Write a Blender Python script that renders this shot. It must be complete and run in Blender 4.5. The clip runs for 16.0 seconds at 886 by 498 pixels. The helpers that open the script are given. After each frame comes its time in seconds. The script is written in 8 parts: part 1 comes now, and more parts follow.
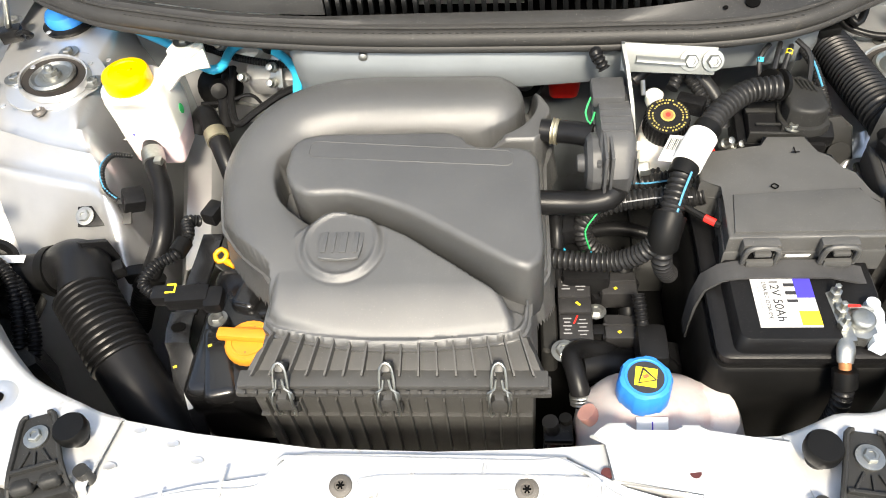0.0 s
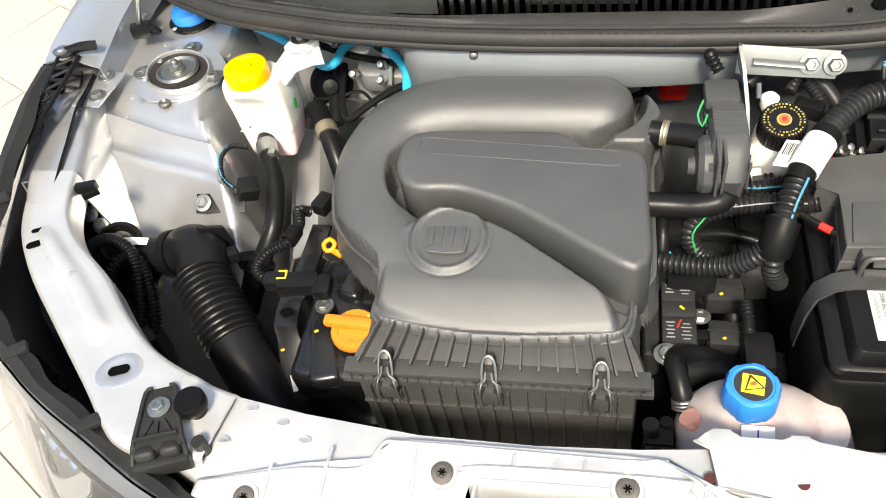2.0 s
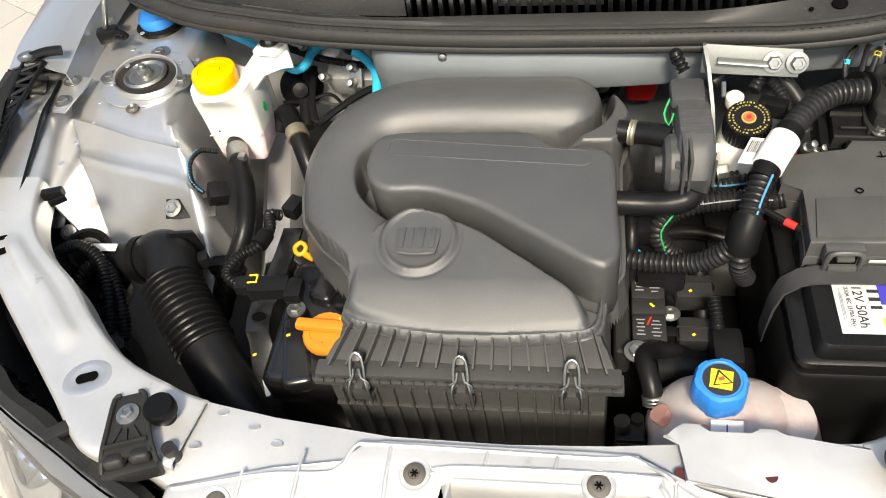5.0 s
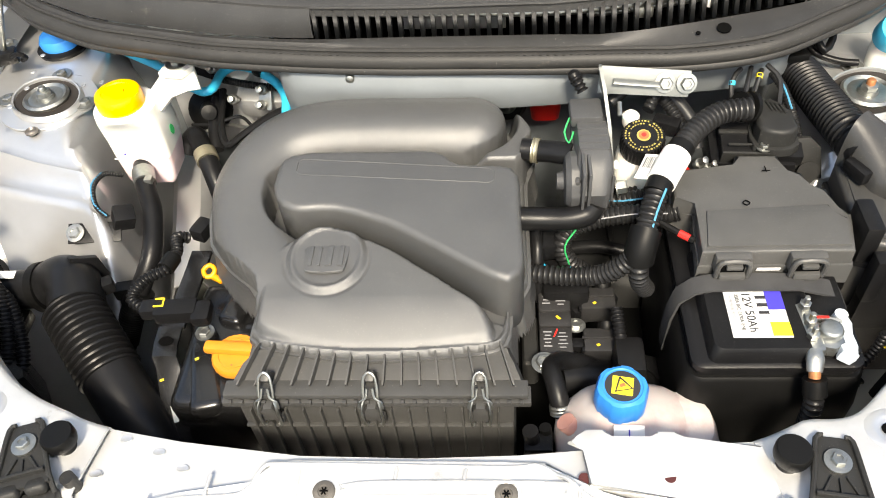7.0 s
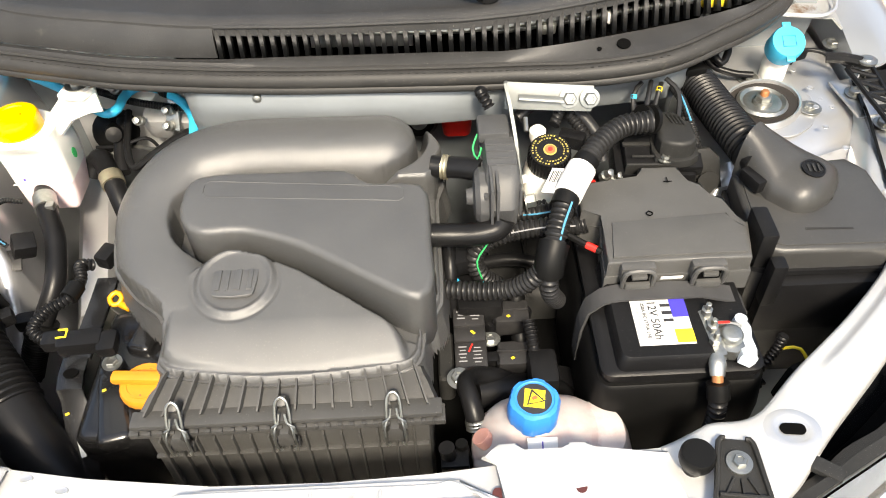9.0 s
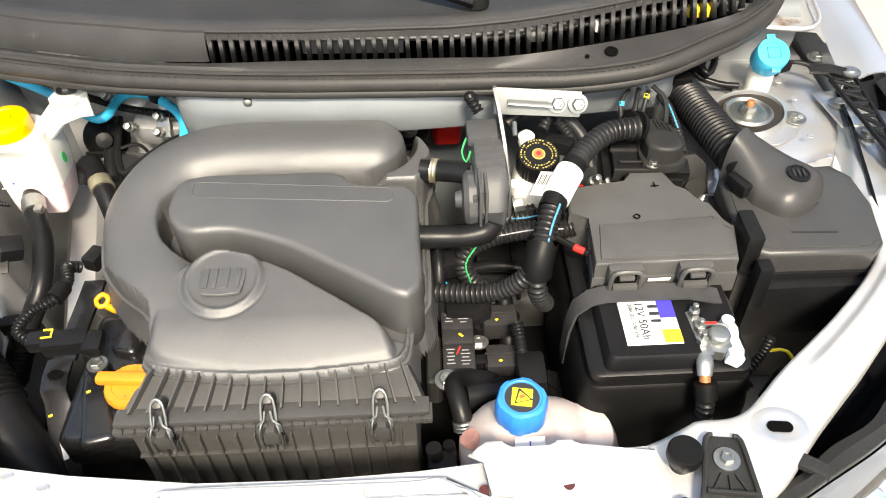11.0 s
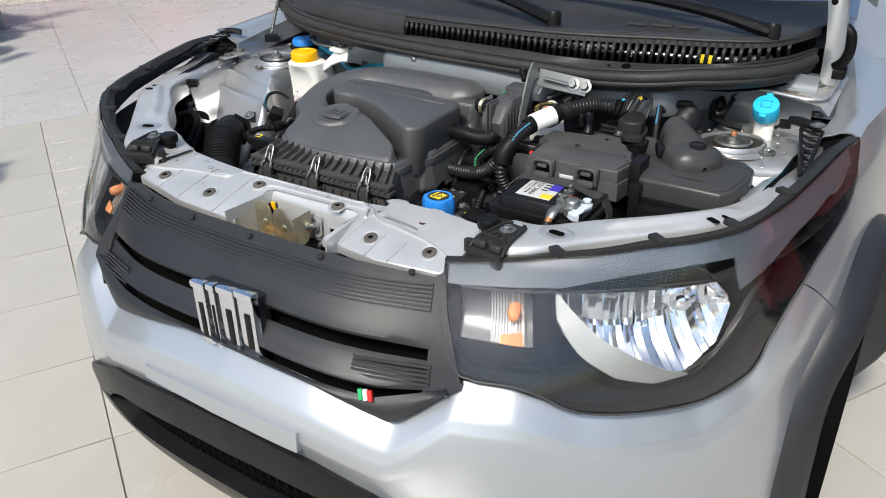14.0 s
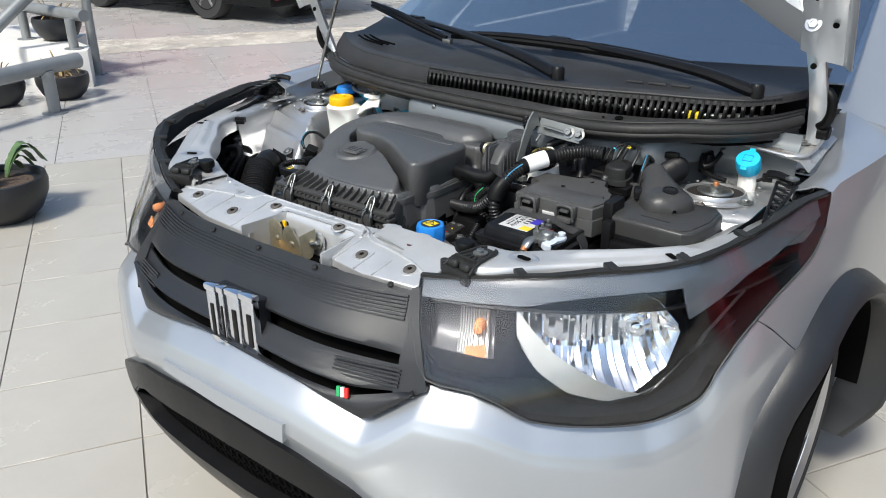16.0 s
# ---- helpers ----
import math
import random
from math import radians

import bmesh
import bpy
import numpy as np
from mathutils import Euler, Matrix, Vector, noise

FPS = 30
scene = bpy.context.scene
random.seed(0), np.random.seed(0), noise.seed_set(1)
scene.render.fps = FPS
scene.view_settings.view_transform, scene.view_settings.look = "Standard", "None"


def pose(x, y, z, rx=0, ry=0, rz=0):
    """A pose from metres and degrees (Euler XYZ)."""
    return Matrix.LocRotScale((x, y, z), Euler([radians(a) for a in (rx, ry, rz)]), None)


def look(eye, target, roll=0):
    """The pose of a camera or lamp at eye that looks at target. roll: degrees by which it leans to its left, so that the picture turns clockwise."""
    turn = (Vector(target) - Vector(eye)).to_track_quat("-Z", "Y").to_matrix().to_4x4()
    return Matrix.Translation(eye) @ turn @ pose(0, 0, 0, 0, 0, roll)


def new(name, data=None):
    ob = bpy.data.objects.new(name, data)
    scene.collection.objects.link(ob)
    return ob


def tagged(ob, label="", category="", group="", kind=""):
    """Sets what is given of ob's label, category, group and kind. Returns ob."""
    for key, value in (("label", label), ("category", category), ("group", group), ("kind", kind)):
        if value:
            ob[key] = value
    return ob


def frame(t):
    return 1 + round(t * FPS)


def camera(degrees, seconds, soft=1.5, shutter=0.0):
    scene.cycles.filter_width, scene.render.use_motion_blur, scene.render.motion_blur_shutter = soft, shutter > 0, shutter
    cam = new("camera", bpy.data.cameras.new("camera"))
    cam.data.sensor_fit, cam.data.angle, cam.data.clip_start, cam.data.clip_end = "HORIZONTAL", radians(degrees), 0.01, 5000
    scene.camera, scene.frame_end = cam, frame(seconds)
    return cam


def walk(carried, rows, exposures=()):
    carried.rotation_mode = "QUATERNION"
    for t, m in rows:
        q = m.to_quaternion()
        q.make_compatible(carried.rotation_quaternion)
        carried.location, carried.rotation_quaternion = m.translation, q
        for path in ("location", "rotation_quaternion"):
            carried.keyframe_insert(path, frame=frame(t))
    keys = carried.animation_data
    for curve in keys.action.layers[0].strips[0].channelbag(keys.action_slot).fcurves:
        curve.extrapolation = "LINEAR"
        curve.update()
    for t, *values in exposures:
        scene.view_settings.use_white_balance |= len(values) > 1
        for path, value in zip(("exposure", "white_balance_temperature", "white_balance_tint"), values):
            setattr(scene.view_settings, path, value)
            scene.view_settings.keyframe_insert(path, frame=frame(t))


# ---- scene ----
cam = camera(58.6, 16.0, soft=1.0)
PATH = [
    (0, (0.088, -0.905, 1.581), (-0.112, 0.365, 0.053), -7.7),
    (0.5, (0.085, -0.907, 1.581), (-0.144, 0.363, 0.057), -8.4),
    (1, (0.078, -0.912, 1.584), (-0.200, 0.355, 0.065), -9.2),
    (1.5, (0.070, -0.917, 1.587), (-0.268, 0.343, 0.074), -10.5),
    (2, (0.066, -0.921, 1.591), (-0.344, 0.330, 0.087), -12.4),
    (2.5, (0.059, -0.921, 1.591), (-0.407, 0.318, 0.096), -13.9),
    (3, (0.059, -0.921, 1.592), (-0.438, 0.310, 0.099), -14.9),
    (3.5, (0.059, -0.923, 1.590), (-0.432, 0.311, 0.097), -14.7),
    (4, (0.062, -0.922, 1.590), (-0.399, 0.318, 0.093), -14.1),
    (4.5, (0.068, -0.920, 1.589), (-0.349, 0.329, 0.086), -13.0),
    (5, (0.075, -0.923, 1.588), (-0.281, 0.343, 0.084), -11.4),
    (5.2, (0.078, -0.924, 1.588), (-0.250, 0.347, 0.081), -10.8),
    (7.3, (0.098, -0.937, 1.586), (-0.049, 0.399, 0.109), -5.8),
    (7.5, (0.099, -0.937, 1.587), (-0.031, 0.400, 0.108), -5.5),
    (8, (0.107, -0.938, 1.585), (0.018, 0.407, 0.109), -4.8),
    (8.5, (0.115, -0.936, 1.586), (0.072, 0.419, 0.118), -3.8),
    (9, (0.123, -0.930, 1.590), (0.121, 0.424, 0.121), -2.9),
    (9.2, (0.130, -0.927, 1.587), (0.132, 0.426, 0.118), -3.0),
    (11.3, (0.124, -0.972, 1.559), (0.148, 0.464, 0.171), -1.6),
    (11.5, (0.144, -0.994, 1.546), (0.120, 0.473, 0.190), -0.8),
    (11.6, (0.169, -1.008, 1.534), (0.110, 0.480, 0.202), -0.4),
    (12, (0.312, -1.063, 1.489), (0.068, 0.451, 0.208), 2.9),
    (12.3, (0.407, -1.129, 1.469), (0.009, 0.382, 0.225), 3.8),
    (12.5, (0.461, -1.191, 1.469), (-0.036, 0.313, 0.249), 3.0),
    (13, (0.571, -1.382, 1.443), (-0.079, 0.126, 0.306), 0.0),
    (13.5, (0.700, -1.511, 1.442), (-0.051, 0.010, 0.387), -1.1),
    (14, (0.870, -1.526, 1.430), (-0.061, -0.037, 0.479), -0.9),
    (14.5, (0.973, -1.533, 1.428), (-0.079, -0.083, 0.545), -1.1),
    (15, (1.009, -1.583, 1.433), (-0.080, -0.139, 0.584), -1.5),
    (15.5, (1.047, -1.618, 1.432), (-0.047, -0.167, 0.605), -1.0),
    (16, (1.080, -1.570, 1.433), (-0.035, -0.127, 0.620), 0.1),
]
EXPOSURES = [(0.0, 1.84, 7350, 7), (1.0, 1.79, 7350, 7), (3.5, 1.12, 7500, 7), (5.0, 1.24, 7500, 7), (7.5, 1.74, 7550, 7), (9.0, 1.78, 7650, 8), (11.5, 1.82, 7550, 8), (12.0, 1.66, 7450, 8), (12.5, 1.22, 7300, 8), (13.5, 0.70, 6650, 7), (16.0, 0.71, 6400, 6)]
walk(cam, [(t, look(eye, target, roll)) for t, eye, target, roll in PATH], EXPOSURES)

# ---- daylight: open sky from the front, thin cloud ----
world = bpy.data.worlds.new("sky")
scene.world = world
world.use_nodes = True
wn = world.node_tree.nodes
sky = wn.new("ShaderNodeTexSky")
sky.sky_type = "NISHITA"
sky.sun_disc = False
sky.sun_elevation = radians(52)
sky.sun_rotation = radians(174)
sky.air_density, sky.dust_density = 1.0, 2.0
wn["Background"].inputs["Strength"].default_value = 0.115
world.node_tree.links.new(sky.outputs[0], wn["Background"].inputs["Color"])

sun_data = bpy.data.lights.new("sun", "SUN")
sun_data.energy, sun_data.angle, sun_data.color = 2.7, radians(11), (1.0, 0.95, 0.88)
sun = new("sun", sun_data)
sun.matrix_world = look((0.7, -6.5, 8.0), (0, 0, 0))

# ---- materials ----


def material(name, colour, rough=0.5, metal=0.0, vary=0.15, grain=900.0, bump=0.15, blotch=14.0, coat=0.0, stain=None, stain_at=0.62, sss=0.0, spec=0.5, depth=0.0006, dust=0.0):
    """A surface with a fine grain in its relief and gloss, slow changes of tone, and stains of a second colour."""
    m = bpy.data.materials.new(name)
    m.use_nodes = True
    nt = m.node_tree
    b = nt.nodes["Principled BSDF"]
    co = nt.nodes.new("ShaderNodeTexCoord")
    fine = nt.nodes.new("ShaderNodeTexNoise")
    fine.inputs["Scale"].default_value, fine.inputs["Detail"].default_value = grain, 3
    slow = nt.nodes.new("ShaderNodeTexNoise")
    slow.inputs["Scale"].default_value, slow.inputs["Detail"].default_value, slow.inputs["Roughness"].default_value = blotch, 6, 0.65
    for n in (fine, slow):
        nt.links.new(co.outputs["Object"], n.inputs["Vector"])
    ramp = nt.nodes.new("ShaderNodeMapRange")
    ramp.inputs["From Min"].default_value, ramp.inputs["From Max"].default_value = 0.3, 0.7
    ramp.inputs["To Min"].default_value, ramp.inputs["To Max"].default_value = 1 - vary, 1 + vary
    nt.links.new(slow.outputs["Fac"], ramp.inputs["Value"])
    tone = nt.nodes.new("ShaderNodeMix")
    tone.data_type, tone.blend_type = "RGBA", "MULTIPLY"
    tone.inputs["Factor"].default_value = 1.0
    tone.inputs["A"].default_value = (*colour, 1)
    nt.links.new(ramp.outputs["Result"], tone.inputs["B"])
    last = tone.outputs["Result"]
    if stain:
        dirt = nt.nodes.new("ShaderNodeTexNoise")
        dirt.inputs["Scale"].default_value, dirt.inputs["Detail"].default_value, dirt.inputs["Roughness"].default_value = blotch * 2.3, 8, 0.7
        nt.links.new(co.outputs["Object"], dirt.inputs["Vector"])
        edge = nt.nodes.new("ShaderNodeMapRange")
        edge.inputs["From Min"].default_value, edge.inputs["From Max"].default_value = stain_at, stain_at + 0.12
        nt.links.new(dirt.outputs["Fac"], edge.inputs["Value"])
        mix = nt.nodes.new("ShaderNodeMix")
        mix.data_type = "RGBA"
        mix.inputs["B"].default_value = (*stain, 1)
        nt.links.new(edge.outputs["Result"], mix.inputs["Factor"])
        nt.links.new(last, mix.inputs["A"])
        last = mix.outputs["Result"]
    if dust:
        speck = nt.nodes.new("ShaderNodeTexNoise")
        speck.inputs["Scale"].default_value, speck.inputs["Detail"].default_value = 760, 1
        nt.links.new(co.outputs["Object"], speck.inputs["Vector"])
        spot = nt.nodes.new("ShaderNodeMapRange")
        spot.inputs["From Min"].default_value, spot.inputs["From Max"].default_value = 0.70, 0.76
        spot.inputs["To Max"].default_value = dust
        nt.links.new(speck.outputs["Fac"], spot.inputs["Value"])
        dusty = nt.nodes.new("ShaderNodeMix")
        dusty.data_type = "RGBA"
        dusty.inputs["B"].default_value = (0.34, 0.32, 0.29, 1)
        nt.links.new(spot.outputs["Result"], dusty.inputs["Factor"])
        nt.links.new(last, dusty.inputs["A"])
        last = dusty.outputs["Result"]
    nt.links.new(last, b.inputs["Base Color"])
    gloss = nt.nodes.new("ShaderNodeMapRange")
    gloss.inputs["To Min"].default_value, gloss.inputs["To Max"].default_value = max(rough - 0.1, 0.02), min(rough + 0.1, 1)
    nt.links.new(slow.outputs["Fac"], gloss.inputs["Value"])
    nt.links.new(gloss.outputs["Result"], b.inputs["Roughness"])
    b.inputs["Metallic"].default_value = metal
    b.inputs["Specular IOR Level"].default_value = spec
    b.inputs["Coat Weight"].default_value = coat
    b.inputs["Coat Roughness"].default_value = 0.06
    if sss:
        b.inputs["Subsurface Weight"].default_value, b.inputs["Subsurface Scale"].default_value = sss, 0.02
        b.inputs["Subsurface Radius"].default_value = (1.0, 0.8, 0.7)
    if bump:
        bp = nt.nodes.new("ShaderNodeBump")
        bp.inputs["Strength"].default_value, bp.inputs["Distance"].default_value = bump, depth
        nt.links.new(fine.outputs["Fac"], bp.inputs["Height"])
        nt.links.new(bp.outputs["Normal"], b.inputs["Normal"])
    return m


def clear(name, colour=(1, 1, 1), rough=0.02, ior=1.45):
    m = bpy.data.materials.new(name)
    m.use_nodes = True
    b = m.node_tree.nodes["Principled BSDF"]
    b.inputs["Base Color"].default_value = (*colour, 1)
    b.inputs["Roughness"].default_value, b.inputs["IOR"].default_value = rough, ior
    b.inputs["Transmission Weight"].default_value = 1.0
    return m


SILVER = material("silver_paint", (0.43, 0.45, 0.475), 0.31, 0.62, 0.03, 2600, 0.04, 3.0, coat=0.7)
BAY = material("bay_silver", (0.57, 0.57, 0.57), 0.32, 0.76, 0.09, 500, 0.06, 5.0, coat=0.15, stain=(0.42, 0.41, 0.39), stain_at=0.66, dust=0.12)
PANEL = material("dusty_silver", (0.57, 0.57, 0.565), 0.39, 0.58, 0.10, 600, 0.08, 8.0, stain=(0.33, 0.30, 0.25), stain_at=0.64, dust=0.25)
FIREWALL = material("grey_sheet_metal", (0.155, 0.17, 0.18), 0.46, 0.25, 0.12, 500, 0.10, 6.0, stain=(0.11, 0.115, 0.12), stain_at=0.64, dust=0.15)
COVER = material("air_box_plastic", (0.062, 0.0625, 0.0625), 0.34, 0.0, 0.12, 1900, 0.55, 9.0, stain=(0.078, 0.077, 0.075), stain_at=0.6, dust=0.4, spec=0.8)
BLACK = material("black_plastic", (0.0065, 0.0065, 0.007), 0.34, 0.0, 0.2, 1300, 0.35, 16.0, stain=(0.018, 0.017, 0.016), stain_at=0.64, dust=0.14, spec=0.17)
DUSTY = material("dusty_black_plastic", (0.019, 0.019, 0.0185), 0.48, 0.0, 0.2, 1200, 0.4, 20.0, stain=(0.055, 0.052, 0.047), stain_at=0.66, dust=0.25, spec=0.25)
FUSE = material("fuse_box_plastic", (0.060, 0.0595, 0.058), 0.42, 0.0, 0.16, 1200, 0.4, 14.0, stain=(0.010, 0.010, 0.010), stain_at=0.67, dust=0.35, spec=0.4)
# near-black that puts cavity shade into the colour; also for small black parts
DARK = material("cavity_shade_and_black_parts", (0.002, 0.002, 0.002), 0.8, 0.0, 0.3, 300, 0.3, 20.0, spec=0.05)
RUBBER = material("black_rubber", (0.0045, 0.0045, 0.0045), 0.45, 0.0, 0.15, 800, 0.25, 25.0, spec=0.16)
HOSE = material("hose_rubber", (0.0075, 0.0075, 0.008), 0.34, 0.0, 0.2, 900, 0.25, 30.0, stain=(0.02, 0.019, 0.018), stain_at=0.66, spec=0.2)
SEAL_RUBBER = material("dusty_seal_rubber", (0.024, 0.0235, 0.023), 0.55, 0.0, 0.2, 700, 0.35, 18.0, stain=(0.075, 0.066, 0.055), stain_at=0.62, dust=0.35, spec=0.3)
COWL = material("cowl_plastic", (0.027, 0.027, 0.0275), 0.46, 0.0, 0.2, 1100, 0.45, 10.0, stain=(0.08, 0.075, 0.066), stain_at=0.64, dust=0.45, spec=0.35)
GRILLE = material("grille_plastic", (0.0165, 0.0175, 0.0195), 0.34, 0.0, 0.10, 1800, 0.4, 6.0, dust=0.12, spec=0.45)
CHROME = material("chrome", (0.85, 0.86, 0.88), 0.06, 1.0, 0.02, 100, 0.0, 3.0)
GLOSS = material("glossy_black_paint", (0.008, 0.008, 0.0085), 0.25, 0.0, 0.12, 700, 0.12, 14.0, dust=0.2, coat=0.2)
LIDBOX = material("filter_box_plastic", (0.047, 0.0465, 0.045), 0.42, 0.0, 0.16, 1300, 0.35, 14.0, stain=(0.066, 0.064, 0.06), stain_at=0.64, dust=0.3, spec=0.35)
COIL = material("coil_plastic", (0.022, 0.0215, 0.022), 0.40, 0.0, 0.14, 1200, 0.3, 18.0, dust=0.25, spec=0.3)
LOOM = material("ribbed_conduit_plastic", (0.013, 0.013, 0.0135), 0.38, 0.0, 0.2, 900, 0.25, 40.0, stain=(0.034, 0.033, 0.031), stain_at=0.6, spec=0.3)
GREYBOX = material("grey_plastic", (0.052, 0.053, 0.055), 0.46, 0.0, 0.14, 1200, 0.35, 18.0, dust=0.25, spec=0.35)
STEEL = material("zinc_steel", (0.31, 0.315, 0.30), 0.36, 0.9, 0.2, 500, 0.25, 60.0, stain=(0.22, 0.19, 0.14), stain_at=0.64)
RIVET = material("dusty_rivet_plastic", (0.075, 0.068, 0.06), 0.6, 0.0, 0.2, 900, 0.3, 30.0, dust=0.3)
UNSEEN_WALL = material("unseen_wall_grey", (0.10, 0.105, 0.11), 0.6, 0.0, 0.15, 30, 0.1, 0.6, depth=0.004)
BRASS = material("yellow_zinc", (0.50, 0.455, 0.33), 0.36, 0.85, 0.2, 400, 0.15, 50.0, stain=(0.45, 0.36, 0.2), stain_at=0.62)
COPPER = material("rusty_steel", (0.40, 0.17, 0.07), 0.55, 0.5, 0.25, 400, 0.3, 80.0)
WHITE = material("milky_plastic", (0.80, 0.79, 0.74), 0.4, 0.0, 0.05, 400, 0.06, 12.0, sss=0.35)
PINKISH = material("milky_plastic_with_fluid", (0.50, 0.455, 0.44), 0.34, 0.0, 0.14, 300, 0.06, 9.0, stain=(0.50, 0.39, 0.375), stain_at=0.5, sss=0.3)
PINK = material("pink_fluid_plastic", (0.76, 0.62, 0.64), 0.4, 0.0, 0.12, 400, 0.06, 14.0, sss=0.3)
PALE = material("pale_grey_plastic", (0.50, 0.55, 0.60), 0.45, 0.0, 0.06, 700, 0.1, 25.0)
YELLOW = material("yellow_cap_plastic", (0.84, 0.43, 0.0), 0.38, 0.0, 0.04, 700, 0.08, 20.0, sss=0.1)
ORANGE = material("orange_plastic", (0.60, 0.22, 0.02), 0.42, 0.0, 0.08, 700, 0.15, 30.0)
DIPSTICK = material("dipstick_yellow", (0.72, 0.30, 0.01), 0.4, 0.0, 0.06, 700, 0.1, 30.0)
BLUE = material("blue_cap_plastic", (0.02, 0.20, 0.60), 0.38, 0.0, 0.05, 700, 0.1, 20.0)
CYAN = material("cyan_plastic", (0.02, 0.42, 0.66), 0.35, 0.0, 0.05, 700, 0.06, 20.0)
RED = material("red_plastic", (0.62, 0.02, 0.015), 0.4, 0.0, 0.06, 700, 0.08, 20.0)
GREEN = material("green_paint", (0.02, 0.33, 0.10), 0.5, 0.0, 0.05, 500, 0.0, 20.0)
PAPER = material("white_label_paper", (0.78, 0.77, 0.75), 0.55, 0.0, 0.04, 600, 0.05, 30.0)
PRINT = material("black_print", (0.02, 0.02, 0.022), 0.5, 0.0, 0.05, 600, 0.0, 30.0)
GREYPRINT = material("grey_print", (0.25, 0.25, 0.26), 0.5, 0.0, 0.05, 600, 0.0, 30.0)
GOLD = material("gold_print", (0.36, 0.29, 0.075), 0.5, 0.0, 0.05, 600, 0.0, 30.0)
VIOLET = material("violet_print", (0.045, 0.035, 0.36), 0.45, 0.0, 0.05, 600, 0.0, 30.0)
LEMON = material("yellow_print", (0.72, 0.55, 0.03), 0.45, 0.0, 0.05, 600, 0.0, 30.0)
LABEL = material("silvered_label_paper", (0.50, 0.50, 0.49), 0.4, 0.0, 0.08, 600, 0.05, 30.0)
RESON = material("dusty_resonator_plastic", (0.036, 0.0355, 0.0345), 0.34, 0.0, 0.16, 1300, 0.35, 14.0, stain=(0.045, 0.043, 0.04), stain_at=0.62, dust=0.3, spec=0.4)
STRAP = material("woven_strap", (0.035, 0.035, 0.036), 0.7, 0.0, 0.2, 1400, 0.8, 60.0)
REFLECTOR = material("mirror_reflector", (0.88, 0.89, 0.90), 0.09, 1.0, 0.02, 100, 0.0, 3.0)
SHROUD = material("blue_grey_lamp_panel", (0.040, 0.047, 0.058), 0.38, 0.0, 0.05, 1500, 0.08, 10.0)
SWEEP = material("fluted_reflector", (0.25, 0.255, 0.25), 0.36, 0.7, 0.1, 1900, 0.9, 30.0)
BEZEL = material("lamp_bezel", (0.004, 0.0045, 0.0055), 0.12, 0.0, 0.06, 1500, 0.04, 10.0, spec=0.12)
AMBER = material("amber_lens", (0.50, 0.19, 0.075), 0.12, 0.35, 0.25, 300, 0.25, 40.0, sss=0.1)
STRIPE = material("blue_cable_stripe", (0.05, 0.22, 0.36), 0.45, 0.0, 0.05, 700, 0.06, 20.0)
INDICATOR = material("fluted_indicator", (0.40, 0.29, 0.22), 0.25, 0.55, 0.3, 260, 0.35, 60.0)
LENS = clear("clear_lens", (0.97, 0.98, 1.0), 0.015)
GLASS = clear("windscreen_glass", (0.72, 0.80, 0.82), 0.01, 4.5)
DISH = material("dull_mount_steel", (0.17, 0.155, 0.14), 0.42, 0.7, 0.2, 300, 0.2, 40.0, stain=(0.10, 0.075, 0.055), stain_at=0.58)
GAP_DIRT = material("muddy_rubber", (0.014, 0.011, 0.009), 0.7, 0.0, 0.3, 300, 0.3, 40.0)
ZINC = material("dull_zinc_bracket", (0.19, 0.20, 0.195), 0.48, 0.55, 0.15, 400, 0.15, 25.0)
TRAY = material("muddy_tray_paint", (0.36, 0.36, 0.35), 0.36, 0.45, 0.15, 300, 0.15, 9.0, coat=0.2, stain=(0.15, 0.085, 0.045), stain_at=0.52)
CHAMBER = material("clear_chamber_reflector", (0.06, 0.06, 0.063), 0.30, 0.35, 0.12, 400, 0.2, 14.0)
TYRE = material("tyre_rubber", (0.022, 0.022, 0.022), 0.75, 0.0, 0.15, 500, 0.4, 20.0)
ALLOY = material("alloy_paint", (0.55, 0.56, 0.57), 0.3, 0.85, 0.04, 1500, 0.05, 8.0, coat=0.4)
TILE = material("porcelain_tile", (0.415, 0.39, 0.345), 0.25, 0.0, 0.06, 90, 0.03, 1.6, stain=(0.41, 0.39, 0.36), stain_at=0.66, depth=0.002)
TILE_GREY = material("grey_porcelain_tile", (0.43, 0.415, 0.395), 0.28, 0.0, 0.06, 90, 0.03, 1.2, stain=(0.33, 0.31, 0.29), stain_at=0.64, depth=0.002)
GROUT = material("grout", (0.24, 0.215, 0.185), 0.85, 0.0, 0.15, 200, 0.4, 6.0)
CONCRETE = material("weathered_concrete", (0.42, 0.38, 0.33), 0.85, 0.0, 0.3, 40, 0.9, 3.0, stain=(0.62, 0.58, 0.50), stain_at=0.5, depth=0.02)
POT = material("black_pot", (0.018, 0.019, 0.021), 0.45, 0.0, 0.12, 400, 0.2, 8.0)
SOIL = material("soil", (0.10, 0.07, 0.05), 0.95, 0.0, 0.4, 60, 1.0, 20.0, depth=0.01)
LEAF = material("agave_leaf", (0.09, 0.16, 0.06), 0.5, 0.0, 0.25, 120, 0.2, 12.0)
DRY = material("dry_leaf", (0.30, 0.22, 0.10), 0.75, 0.0, 0.3, 120, 0.3, 14.0)
RAIL = material("grey_rail_paint", (0.24, 0.25, 0.25), 0.40, 0.3, 0.10, 300, 0.15, 10.0, stain=(0.17, 0.12, 0.09), stain_at=0.7)
PLASTER = material("white_plaster", (0.66, 0.64, 0.60), 0.8, 0.0, 0.06, 120, 0.3, 2.0, depth=0.002)
